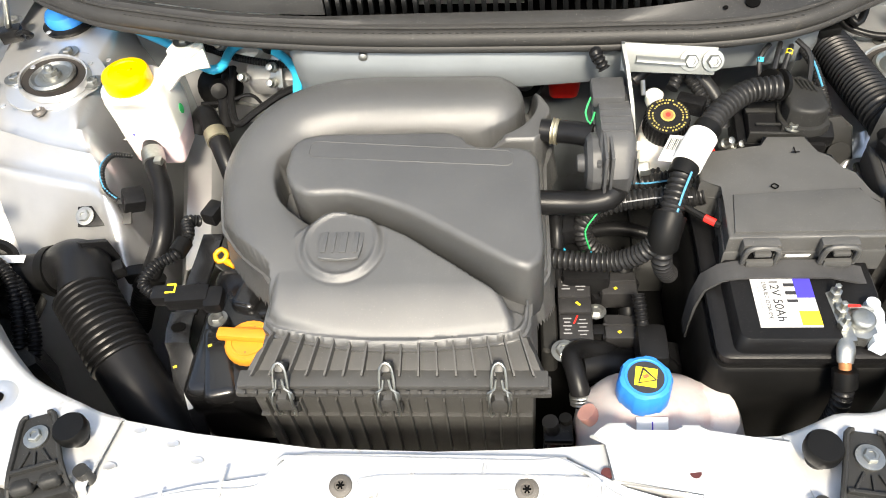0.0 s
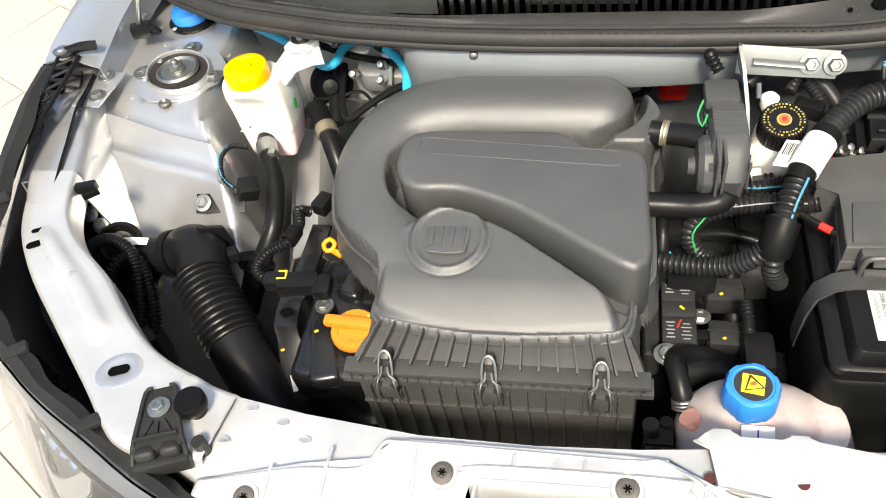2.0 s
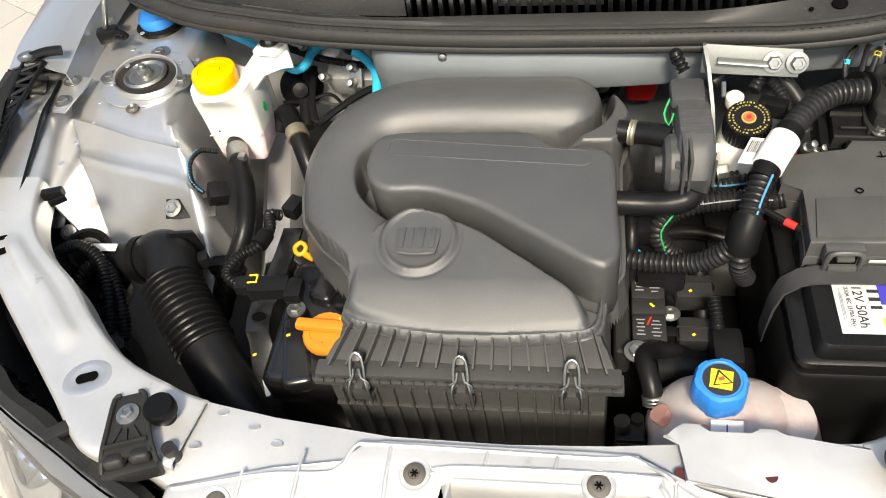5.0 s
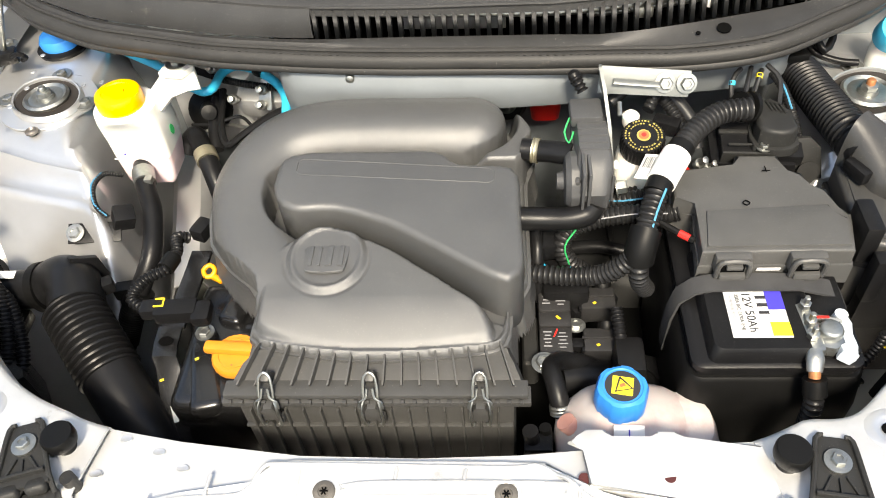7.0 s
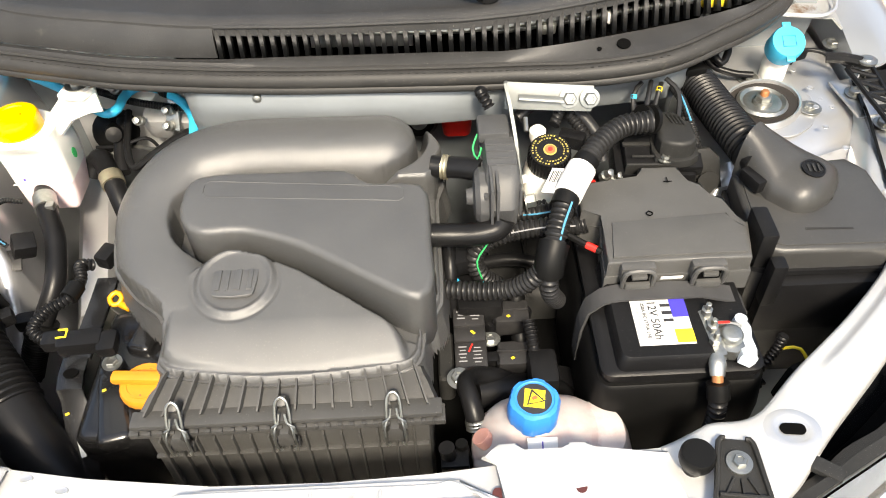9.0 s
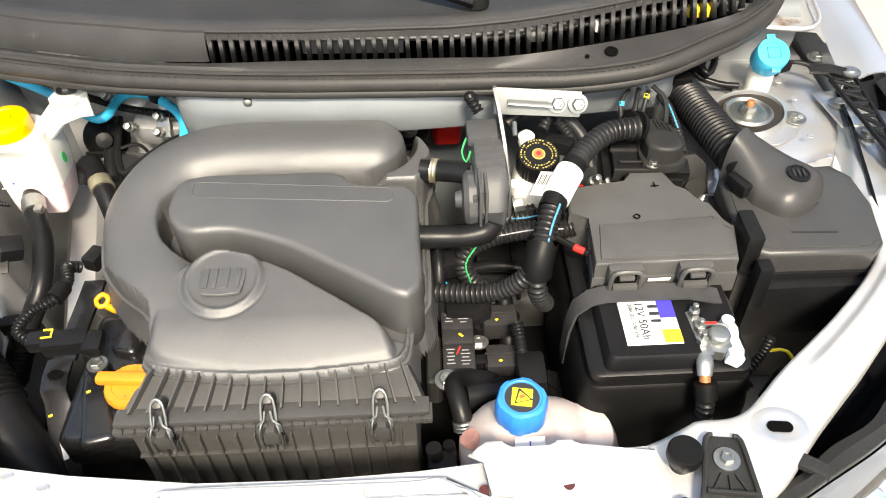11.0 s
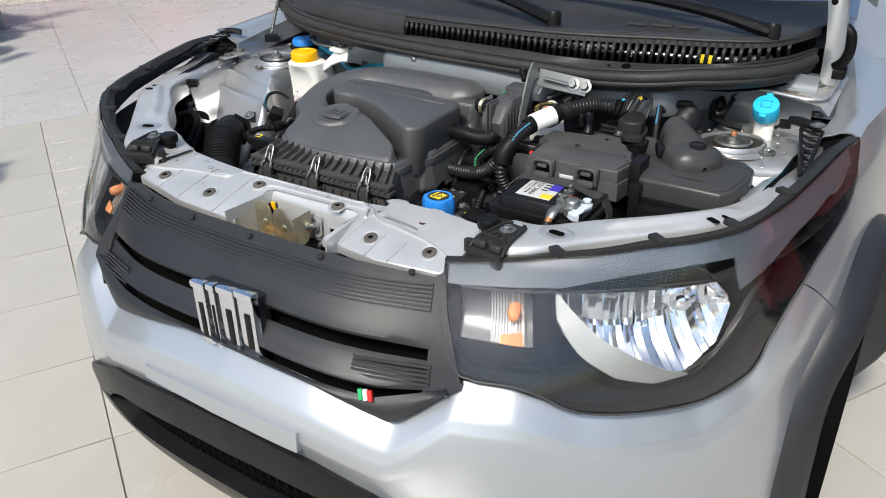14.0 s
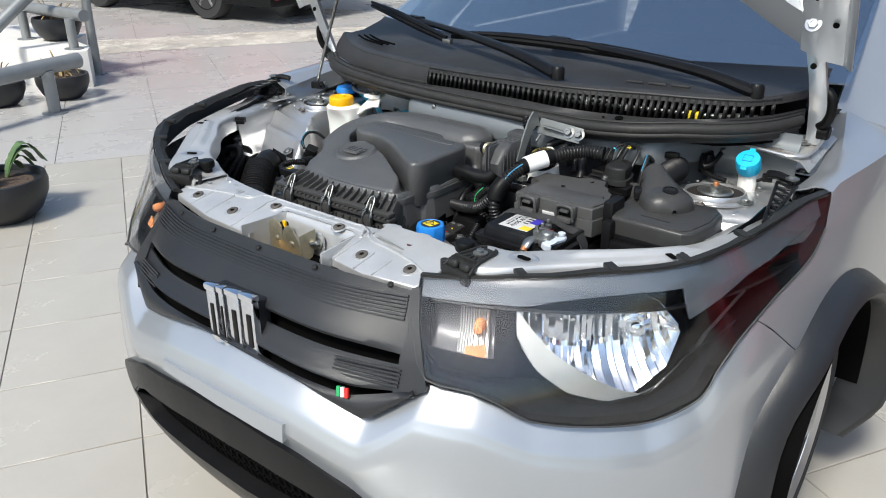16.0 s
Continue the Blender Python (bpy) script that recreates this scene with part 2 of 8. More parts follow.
FAR_RED = material("red_car_paint", (0.30, 0.015, 0.02), 0.25, 0.2, 0.04, 1500, 0.03, 4.0, coat=0.9)
SEAT = material("dark_cabin", (0.02, 0.021, 0.023), 0.8, 0.0, 0.1, 400, 0.3, 8.0)

# ---- building tools ----


def part(name, bm, mat, parent=None, label="", angle=38):
    """Links a bmesh as one mesh object under a thing or a part."""
    bmesh.ops.recalc_face_normals(bm, faces=bm.faces)
    me = bpy.data.meshes.new(name)
    bm.to_mesh(me)
    bm.free()
    for p in me.polygons:
        p.use_smooth = True
    me.set_sharp_from_angle(angle=radians(angle))
    me.materials.append(mat)
    ob = new(name, me)
    if parent is not None:
        ob.parent = parent
        if parent.type == "EMPTY":
            ob.matrix_parent_inverse = Matrix.Translation(-parent.location)
    if label:
        ob["label"] = label
    return ob


def thing(name, at, label, category, group="", kind=""):
    e = new(name)
    e.location = at
    e.empty_display_size = 0.03
    return tagged(e, label, category, group, kind)


def rbox(c, s, r=0.003, rot=(0, 0, 0), bm=None, seg=2, taper=1.0):
    """A box with rounded edges about c; taper scales its top."""
    b = bmesh.new()
    bmesh.ops.create_cube(b, size=1.0)
    for v in b.verts:
        k = taper if v.co.z > 0 else 1.0
        v.co = Vector((v.co.x * s[0] * k, v.co.y * s[1] * k, v.co.z * s[2]))
    r = min(r, 0.45 * min(s))
    if r > 0:
        bmesh.ops.bevel(b, geom=list(b.edges), offset=r, segments=seg, affect="EDGES", profile=0.6)
    bmesh.ops.transform(b, matrix=pose(*c, *rot), verts=b.verts)
    return merge(bm, b)


def merge(bm, b):
    """Adds the bmesh b to bm, or gives b itself."""
    if bm is None:
        return b
    me = bpy.data.meshes.new("part")
    b.to_mesh(me)
    b.free()
    bm.from_mesh(me)
    bpy.data.meshes.remove(me)
    return bm


def prism(pts, z0, z1, r=0.003, bm=None, m=None, seg=2, bottom=False):
    """An outline raised from z0 to z1 with rounded upper edges."""
    b = bmesh.new()
    lo = [b.verts.new((x, y, z0)) for x, y in pts]
    hi = [b.verts.new((x, y, z1)) for x, y in pts]
    n = len(pts)
    top = b.faces.new(hi)
    b.faces.new(lo[::-1])
    for i in range(n):
        b.faces.new((lo[i], lo[(i + 1) % n], hi[(i + 1) % n], hi[i]))
    if r > 0:
        edges = list(top.edges)
        if bottom:
            edges = list(b.edges)
        bmesh.ops.bevel(b, geom=edges, offset=r, segments=seg, affect="EDGES", profile=0.6)
    if m is not None:
        bmesh.ops.transform(b, matrix=m, verts=b.verts)
    return merge(bm, b)


def spline(pts, step=0.008):
    """Points along a smooth curve through pts, about one step apart."""
    p = [Vector(q) for q in pts]
    out = []
    for i in range(len(p) - 1):
        a, b, c, d = p[max(i - 1, 0)], p[i], p[i + 1], p[min(i + 2, len(p) - 1)]
        if i == 0:
            a = 2 * b - c
        if i == len(p) - 2:
            d = 2 * c - b
        n = max(2, int((c - b).length / step))
        for k in range(n):
            f = k / n
            out.append(0.5 * (2 * b + (c - a) * f + (2 * a - 5 * b + 4 * c - d) * f * f + (3 * b - a - 3 * c + d) * f ** 3))
    out.append(p[-1])
    return out


def tube(pts, r, seg=12, bm=None, ring=0.0, depth=0.0, step=0.008, squash=1.0, smooth=True):
    """A hose along pts; r is one radius or one per point; ring and depth make it corrugated."""
    path = spline(pts, ring / 4 if ring else step) if smooth else [Vector(q) for q in pts]
    n = len(path)
    b = bmesh.new()
    t = (path[1] - path[0]).normalized()
    side = t.orthogonal().normalized()
    if abs(t.z) < 0.9:
        side = t.cross(Vector((0, 0, 1))).normalized()
    rings = []
    for i, p in enumerate(path):
        t2 = (path[min(i + 1, n - 1)] - path[max(i - 1, 0)]).normalized()
        side = (side - side.dot(t2) * t2).normalized()
        up = side.cross(t2)
        rad = r
        if not isinstance(r, (int, float)):
            f = i / (n - 1) * (len(r) - 1)
            k = min(int(f), len(r) - 2)
            rad = r[k] + (r[k + 1] - r[k]) * (f - k)
        if ring:
            rad -= depth * (0.0, 0.15, 1.0, 0.85)[i % 4]
        rings.append([b.verts.new(p + rad * (math.cos(a) * side + squash * math.sin(a) * up)) for a in (math.tau * k / seg for k in range(seg))])
    for a, c in zip(rings, rings[1:]):
        for k in range(seg):
            b.faces.new((a[k], a[(k + 1) % seg], c[(k + 1) % seg], c[k]))
    b.faces.new(rings[0][::-1])
    b.faces.new(rings[-1])
    return merge(bm, b)


def lathe(profile, m=None, seg=32, bm=None, knurl=0.0, teeth=0):
    """A turned body: profile of (radius, height) about z; knurl deepens every other rib of its widest rings."""
    b = bmesh.new()
    rings = []
    big = max(q[0] for q in profile)
    for rad, z in profile:
        ring = []
        for k in range(seg):
            rr = rad
            if teeth and rad > 0.9 * big and (k * teeth * 2 // seg) % 2:
                rr -= knurl
            ring.append(b.verts.new((rr * math.cos(math.tau * k / seg), rr * math.sin(math.tau * k / seg), z)))
        rings.append(ring)
    for a, c in zip(rings, rings[1:]):
        for k in range(seg):
            b.faces.new((a[k], a[(k + 1) % seg], c[(k + 1) % seg], c[k]))
    b.faces.new(rings[0][::-1])
    b.faces.new(rings[-1])
    if m is not None:
        bmesh.ops.transform(b, matrix=m, verts=b.verts)
    return merge(bm, b)


def sheet(grid, thick=0.0, bm=None, outward=None):
    """A surface through rows of points, given a thickness away from outward."""
    b = bmesh.new()
    rows = [[b.verts.new(p) for p in row] for row in grid]
    for a, c in zip(rows, rows[1:]):
        for k in range(len(a) - 1):
            b.faces.new((a[k], a[k + 1], c[k + 1], c[k]))
    if thick:
        bmesh.ops.recalc_face_normals(b, faces=b.faces)
        b.normal_update()
        if outward is not None:
            f = min(b.faces, key=lambda q: (q.calc_center_median() - Vector(grid[len(grid) // 2][len(grid[0]) // 2])).length)
            if f.normal.dot(Vector(outward)) < 0:
                bmesh.ops.reverse_faces(b, faces=b.faces)
                b.normal_update()
        inner = {v: b.verts.new(v.co - thick * v.normal) for v in list(b.verts)}
        faces = list(b.faces)
        rim = [e for e in b.edges if len(e.link_faces) == 1]
        for f in faces:
            b.faces.new([inner[v] for v in f.verts][::-1])
        for e in rim:
            v, w = e.verts
            try:
                b.faces.new((v, w, inner[w], inner[v]))
            except ValueError:
                pass
    return merge(bm, b)


def settle(ob, dx, dy, dz):
    """Moves a whole thing with its parts."""
    ob.location = ob.location + Vector((dx, dy, dz))


def warp(ob, bend):
    """Bends all meshes of a thing by a function of the place."""
    for q in ob.children_recursive:
        for v in q.data.vertices:
            v.co = bend(v.co)


def at_height(table, u):
    return float(np.interp(u, [q[0] for q in table], [q[1] for q in table]))


def bolt(at, r=0.009, m=None, bm=None, washer=1.5, h=0.007):
    """A hexagon head on a washer, upright unless m turns it."""
    turn = Matrix.Translation(at) @ (m or Matrix())
    b = lathe([(r * washer, 0), (r * washer, 0.0015), (r * 0.95, 0.002)], turn, 20, bm)
    return lathe([(r, 0.0015), (r, h * 0.85), (r * 0.86, h), (r * 0.5, h), (r * 0.45, h - 0.0015)], turn, 6, b)


def text_mesh(words, size, m):
    """Raised letters of the built-in font as a bmesh."""
    cu = bpy.data.curves.new("lettering", "FONT")
    cu.body, cu.size, cu.extrude, cu.align_x, cu.align_y = words, size, 0.0002, "CENTER", "CENTER"
    ob = bpy.data.objects.new("lettering", cu)
    me = ob.to_mesh()
    b = bmesh.new()
    b.from_mesh(me)
    ob.to_mesh_clear()
    bpy.data.objects.remove(ob)
    bpy.data.curves.remove(cu)
    bmesh.ops.transform(b, matrix=m, verts=b.verts)
    return b


# ---- the body's outer skin: plan curves at several heights ----
LEVELS = (0.20, 0.32, 0.45, 0.60, 0.72, 0.87, 0.93)
PLAN = np.array((
    ((0, -0.74), (0.2, -0.73), (0.36, -0.7), (0.5, -0.64), (0.64, -0.52), (0.74, -0.38), (0.79, -0.2), (0.82, 0.05), (0.83, 0.45), (0.83, 0.9)),
    ((0, -0.8), (0.2, -0.79), (0.36, -0.755), (0.5, -0.69), (0.65, -0.55), (0.76, -0.39), (0.82, -0.2), (0.855, 0.05), (0.862, 0.45), (0.86, 0.9)),
    ((0, -0.835), (0.2, -0.825), (0.36, -0.785), (0.51, -0.705), (0.66, -0.56), (0.765, -0.39), (0.825, -0.2), (0.862, 0.05), (0.868, 0.45), (0.865, 0.9)),
    ((0, -0.835), (0.2, -0.825), (0.36, -0.775), (0.5, -0.69), (0.64, -0.55), (0.745, -0.39), (0.808, -0.2), (0.852, 0.05), (0.862, 0.45), (0.862, 0.9)),
    ((0, -0.795), (0.2, -0.785), (0.36, -0.73), (0.485, -0.668), (0.62, -0.555), (0.73, -0.405), (0.797, -0.215), (0.828, 0.05), (0.84, 0.45), (0.85, 0.9)),
    ((0, -0.72), (0.2, -0.71), (0.335, -0.67), (0.445, -0.622), (0.582, -0.54), (0.688, -0.42), (0.75, -0.215), (0.795, 0.08), (0.82, 0.45), (0.835, 0.9)),
    ((0, -0.68), (0.2, -0.67), (0.32, -0.635), (0.425, -0.59), (0.562, -0.522), (0.662, -0.405), (0.722, -0.205), (0.772, 0.08), (0.81, 0.45), (0.825, 0.9))))
# corners and flanks stand out a little more than the plain plan
PLAN[1:5] += np.array(((0, 0), (0, -.003), (0, -.018), (.010, -.032), (.024, -.032), (.034, -.028), (.036, -.018), (.036, 0), (.036, 0), (.036, 0)))
PLAN[5:] += np.array(((0, 0), (0, 0), (0, 0), (.004, -.005), (.014, -.014), (.028, -.024), (.034, -.016), (.036, 0), (.036, 0), (.036, 0)))


def catmull(a, t):
    n = len(a) - 1
    i = int(min(max(math.floor(t), 0), n - 1))
    f = t - i
    q = a[i]
    s = a[i + 1]
    p = a[i - 1] if i else 2 * q - s
    w = a[i + 2] if i + 2 <= n else 2 * s - q
    return 0.5 * (2 * q + (s - p) * f + (2 * p - 5 * q + 4 * s - w) * f * f + (3 * q - p - 3 * s + w) * f ** 3)


def skin(u, z, off=0.0):
    """A point of the skin: u counts plan points from the middle outwards (minus: the other side)."""
    def plain(u, z):
        a = abs(u)
        col = np.array([catmull(PLAN[k], a) for k in range(len(LEVELS))])
        x, y = catmull(col, float(np.interp(z, LEVELS, range(len(LEVELS)))))
        if u < 0:
            out = min(max((a - 4.5) / 2.0, 0), 1)
            x, y = -x - 0.025 * out, y
        return Vector((x, y, z))

    p = plain(u, z)
    if off:
        e = 0.02
        n = (plain(u + e, z) - plain(u - e, z)).cross(plain(u, z + 0.008) - plain(u, z - 0.008)).normalized()
        p = p + off * n
    return p


def patch(u0, u1, low, high, nu=40, nv=10, off=0.0, thick=0.003, bm=None, crown=0.0):
    """A piece of the skin between two edge lines given as tables of (u, z)."""
    grid = []
    for i in range(nu + 1):
        u = u0 + (u1 - u0) * i / nu
        a, b = at_height(low, u), at_height(high, u)
        grid.append([skin(u, a + (b - a) * k / nv, off + crown * math.sin(math.pi * k / nv)) for k in range(nv + 1)])
    return sheet(grid, thick, bm, outward=(skin((u0 + u1) / 2, 0.6, 0.1) - skin((u0 + u1) / 2, 0.6)))


def mirror_table(table):
    return [(-u, z) for u, z in reversed(table)]

# ---- ground ----
GZ = .075
b = bmesh.new()
bmesh.ops.create_grid(b, x_segments=2, y_segments=2, size=400)
bmesh.ops.translate(b, vec=(0, 0, GZ - 0.004), verts=b.verts)
ground = tagged(part("ground", b, GROUT), "pale tiled forecourt floor with dark joints", "floor", kind="structure")

# ---- car body ----
car = thing("car", (0, 0.4, 0), "silver small hatchback with its bonnet open", "car")

BUMPER_TOP = [(0.00, 0.683), (0.90, 0.672), (1.36, 0.657), (1.72, 0.645), (1.96, 0.672), (2.28, 0.715), (2.87, 0.711), (3.12, 0.695), (3.37, 0.673), (3.82, 0.657), (4.31, 0.651), (4.82, 0.680), (5.00, 0.720), (5.30, 0.762), (5.58, 0.786), (5.70, 0.764), (6.06, 0.684)]
BUMPER_LOW = [(0, .545), (.9, .53), (1.6, .505), (2.2, .45), (2.8, .38), (3.5, .30), (4.5, .27), (5.15, .30), (5.3, .40), (5.45, .50), (5.75, .60), (6.06, .676)]
low = mirror_table(BUMPER_LOW) + BUMPER_LOW
high = mirror_table(BUMPER_TOP) + BUMPER_TOP


def bumper_skin():
    """The bumper: a sloping shelf under grille and lamps, a crease, and the upright face below."""
    grid = []
    for i in range(181):
        u = -6.06 + 12.12 * i / 180
        a, b_ = at_height(low, u), at_height(high, u)
        amp = 1 - min(max((abs(u) - 4.6) / 1.2, 0), 1)
        drop = min(.058, (b_ - a) * .42)
        row = []
        for d in (0, .25, .5, .75, .9, 1.0, 1.1, 1.25, 1.6):
            z = b_ - drop * d
            off = (-.014 + .030 * min(d, 1) - .0035 * max(0, .12 - abs(d - 1)) / .12) * amp
            row.append(skin(u, z, off))
        end = b_ - drop * 1.6
        for k in range(1, 11):
            f = k / 10
            row.append(skin(u, end + (a - end) * f, .016 * amp * (1 - f) ** 1.5))
        grid.append(row)
    return sheet(grid, .003, outward=(0, -1, 0))


part("bumper", bumper_skin(), SILVER, car, "silver painted front bumper", angle=50)
part("plate_mount", patch(-.84, .86, [(-.84, .575), (.86, .562)], [(-.84, .597), (.86, .597)], 24, 4, 0.022, 0.020), SILVER, car, "raised silver bar for a number plate")
LOWER = [(-2.9, .40), (-2.5, .465), (-1.56, .53), (-.56, .55), (.2, .55), (.92, .537), (1.6, .507), (2.2, .455), (2.9, .375)]
OPEN_TOP = [(-2.9, .385), (-2.3, .40), (-2.0, .44), (-1.7, .462), (-.6, .478), (.2, .478), (.9, .47), (1.6, .45), (2.0, .41), (2.9, .36)]
OPEN_LOW = [(-2.9, .385), (-2.3, .395), (-1.9, .36), (0, .345), (1.9, .36), (2.3, .385), (2.9, .36)]
lower_part = part("lower_bumper", patch(-2.9, 2.9, OPEN_TOP, LOWER, 60, 6, 0.012, 0.012), BLACK, car, "unpainted black lower bumper")
part("skid_lip", patch(-2.9, 2.9, [(-3.4, .25), (3.4, .25)], OPEN_LOW, 60, 6, 0.012, 0.012), BLACK, lower_part)
b = None
for row_ in range(4):
    for k in range(44):
        u0 = -2.15 + k * .0985 + (row_ % 2) * .049
        z0 = .362 + row_ * .033
        loop_ = [skin(u0 + .046 * math.cos(a), z0 + .017 * math.sin(a), -.022) for a in (math.pi / 6 + math.pi / 3 * q for q in range(7))]
        b = tube(loop_, .0034, 5, b, smooth=False)
part("lower_mesh", b, DARK, car, "black honeycomb air intake mesh")
for edge_, name_ in ((OPEN_LOW, "intake_sill"), (OPEN_TOP, "intake_head")):
    part(name_, sheet([[skin(u, at_height(edge_, u), o) for o in (.010, -.02, -.06)] for u in np.linspace(-2.9, 2.9, 60)], .006), BLACK, lower_part)
# backing sheet behind the mesh, coloured as the intake's shade
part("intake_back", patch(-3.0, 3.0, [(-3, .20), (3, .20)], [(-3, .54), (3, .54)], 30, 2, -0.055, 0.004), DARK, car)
for side in (-1, 1):
    fog = [(3.9, .41), (4.4, .425), (4.9, .40)]
    fl = [(3.9, .36), (4.9, .33)]
    if side < 0:
        fog, fl = mirror_table(fog), mirror_table(fl)
    part("fog_lamp_bezel", patch(min(3.9 * side, 4.9 * side), max(3.9 * side, 4.9 * side), fl, fog, 12, 4, 0.006, 0.01), BLACK, car)

# grille: a ribbed upper panel, two slots and the bars between them
GR_TOP = [(-2.0, .845), (-1.72, .856), (-.56, .856), (.28, .856), (1.16, .852), (1.96, .842)]
S1T = [(-2.1, .765), (-1.4, .764), (0, .764), (1.5, .757), (2.1, .752)]
S1B = [(-2.1, .752), (-1.4, .744), (0, .742), (1.5, .737), (2.1, .735)]
S2T = [(-2.1, .715), (-1.4, .708), (0, .706), (1.5, .692), (2.1, .70)]
S2B = [(-2.1, .71), (-1.4, .694), (0, .688), (1.5, .676), (2.1, .70)]
GR_BOT = [(-2.28, .712), (-1.9, .68), (-1.5, .655), (-.5, .682), (.2, .683), (.92, .672), (1.36, .656), (1.72, .643), (1.96, .67), (2.28, .708)]


def grille_face(u0, u1, low_, high_, base, reach, nu=60):
    """A grille panel whose lower edge stands forward and rolls under."""
    grid = []
    for i in range(nu + 1):
        u = u0 + (u1 - u0) * i / nu
        a, b_ = at_height(low_, u), at_height(high_, u)
        bulge = reach * (1 - min(max((abs(u) - 1.0) / .95, 0), 1) ** 2)
        row = [skin(u, a + .002, base - .012), skin(u, a - .002, base + bulge * .55), skin(u, a + .002, base + bulge * .92)]
        for k in range(1, 13):
            f = k / 12
            row.append(skin(u, a + .002 + (b_ - a - .002) * f, base + bulge * (1 - f) ** 1.6))
        grid.append(row)
    return sheet(grid, .005, outward=(0, -1, .2))


grille = part("grille", grille_face(-2.02, 1.98, S1T, GR_TOP, .004, .013), GRILLE, car, "black ribbed plastic front grille")
for k in range(7):
    z = .802 + k * 0.0055
    part("rib", patch(-1.95, 1.93, [(-3, z), (3, z - .004)], [(-3, z + .0028), (3, z - .0012)], 60, 2, 0.0095, 0.005), GRILLE, grille)
for x in (-.239, -.12, .009, .147, .291):
    q_ = skin(x / .2 if abs(x) < .2 else math.copysign(1 + (abs(x) - .2) / .135, x), .846, .006)
    part("grille_screw", lathe([(.0055, 0), (.0055, .0025), (.004, .004), (.0015, .004)], Matrix.Translation(q_) @ pose(0, 0, 0, 25, 0, 0), 12), DUSTY, grille)
part("middle_bar", grille_face(-2.1, 2.1, S2T, S1B, .000, .016), GRILLE, car)
for k in range(5):
    z = .703 + k * 0.006
    for a, c in ((-1.95, -1.35), (1.25, 2.0)):
        part("bar_rib", patch(a, c, [(-3, z), (3, z)], [(-3, z + .003), (3, z + .003)], 12, 2, 0.009, 0.004), GRILLE, car)
part("lower_bar", patch(-2.2, 2.2, GR_BOT, S2B, 60, 4, 0.006, 0.008, crown=0.006), GRILLE, car)
# near-black sheet behind the slots, shade painted as its colour
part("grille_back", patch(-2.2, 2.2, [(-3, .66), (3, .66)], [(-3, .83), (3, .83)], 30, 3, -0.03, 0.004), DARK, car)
for side in (-1, 1):
    cheek = [(1.95, .67), (2.05, .685), (2.32, .706)]
    ct = [(1.95, .846), (2.05, .85), (2.1, .80), (2.32, .712)]
    if side < 0:
        cheek, ct = mirror_table(cheek), mirror_table(ct)
    part("grille_cheek", patch(min(1.95 * side, 2.32 * side), max(1.95 * side, 2.32 * side), cheek, ct, 14, 10, 0.004, 0.01), GRILLE, car)

# chrome emblem on the grille: four plain slanted plates
emblem = part("emblem", rbox((.016, -.790, .735), (.120, .034, .100), .004), GRILLE, car, "chrome emblem of four upright plates")
for x, w, low_ in ((-.036, .025, .0), (-.008, .012, .003), (.024, .032, .005), (.063, .033, .008)):
    plate_part = part("plate", rbox((x, -.810 + x * .03, .732 + low_), (w, .014, .116), .003), CHROME, emblem)
    part("plate_inlay", rbox((x + w * .08, -.8168 + x * .03, .722 + low_), (w * .36, .004, .066), .001), BLACK, plate_part)
    part("plate_cap", rbox((x, -.811 + x * .03, .787 + low_), (w + .004, .018, .012), .003), CHROME, plate_part)
for k, mt in enumerate((GREEN, PAPER, RED)):
    part("flag_stripe", rbox(skin(1.40 + k * 0.046, .680, 0.014), (.0068, .006, .017), 0.001, (-22, -14, 12)), mt, car)

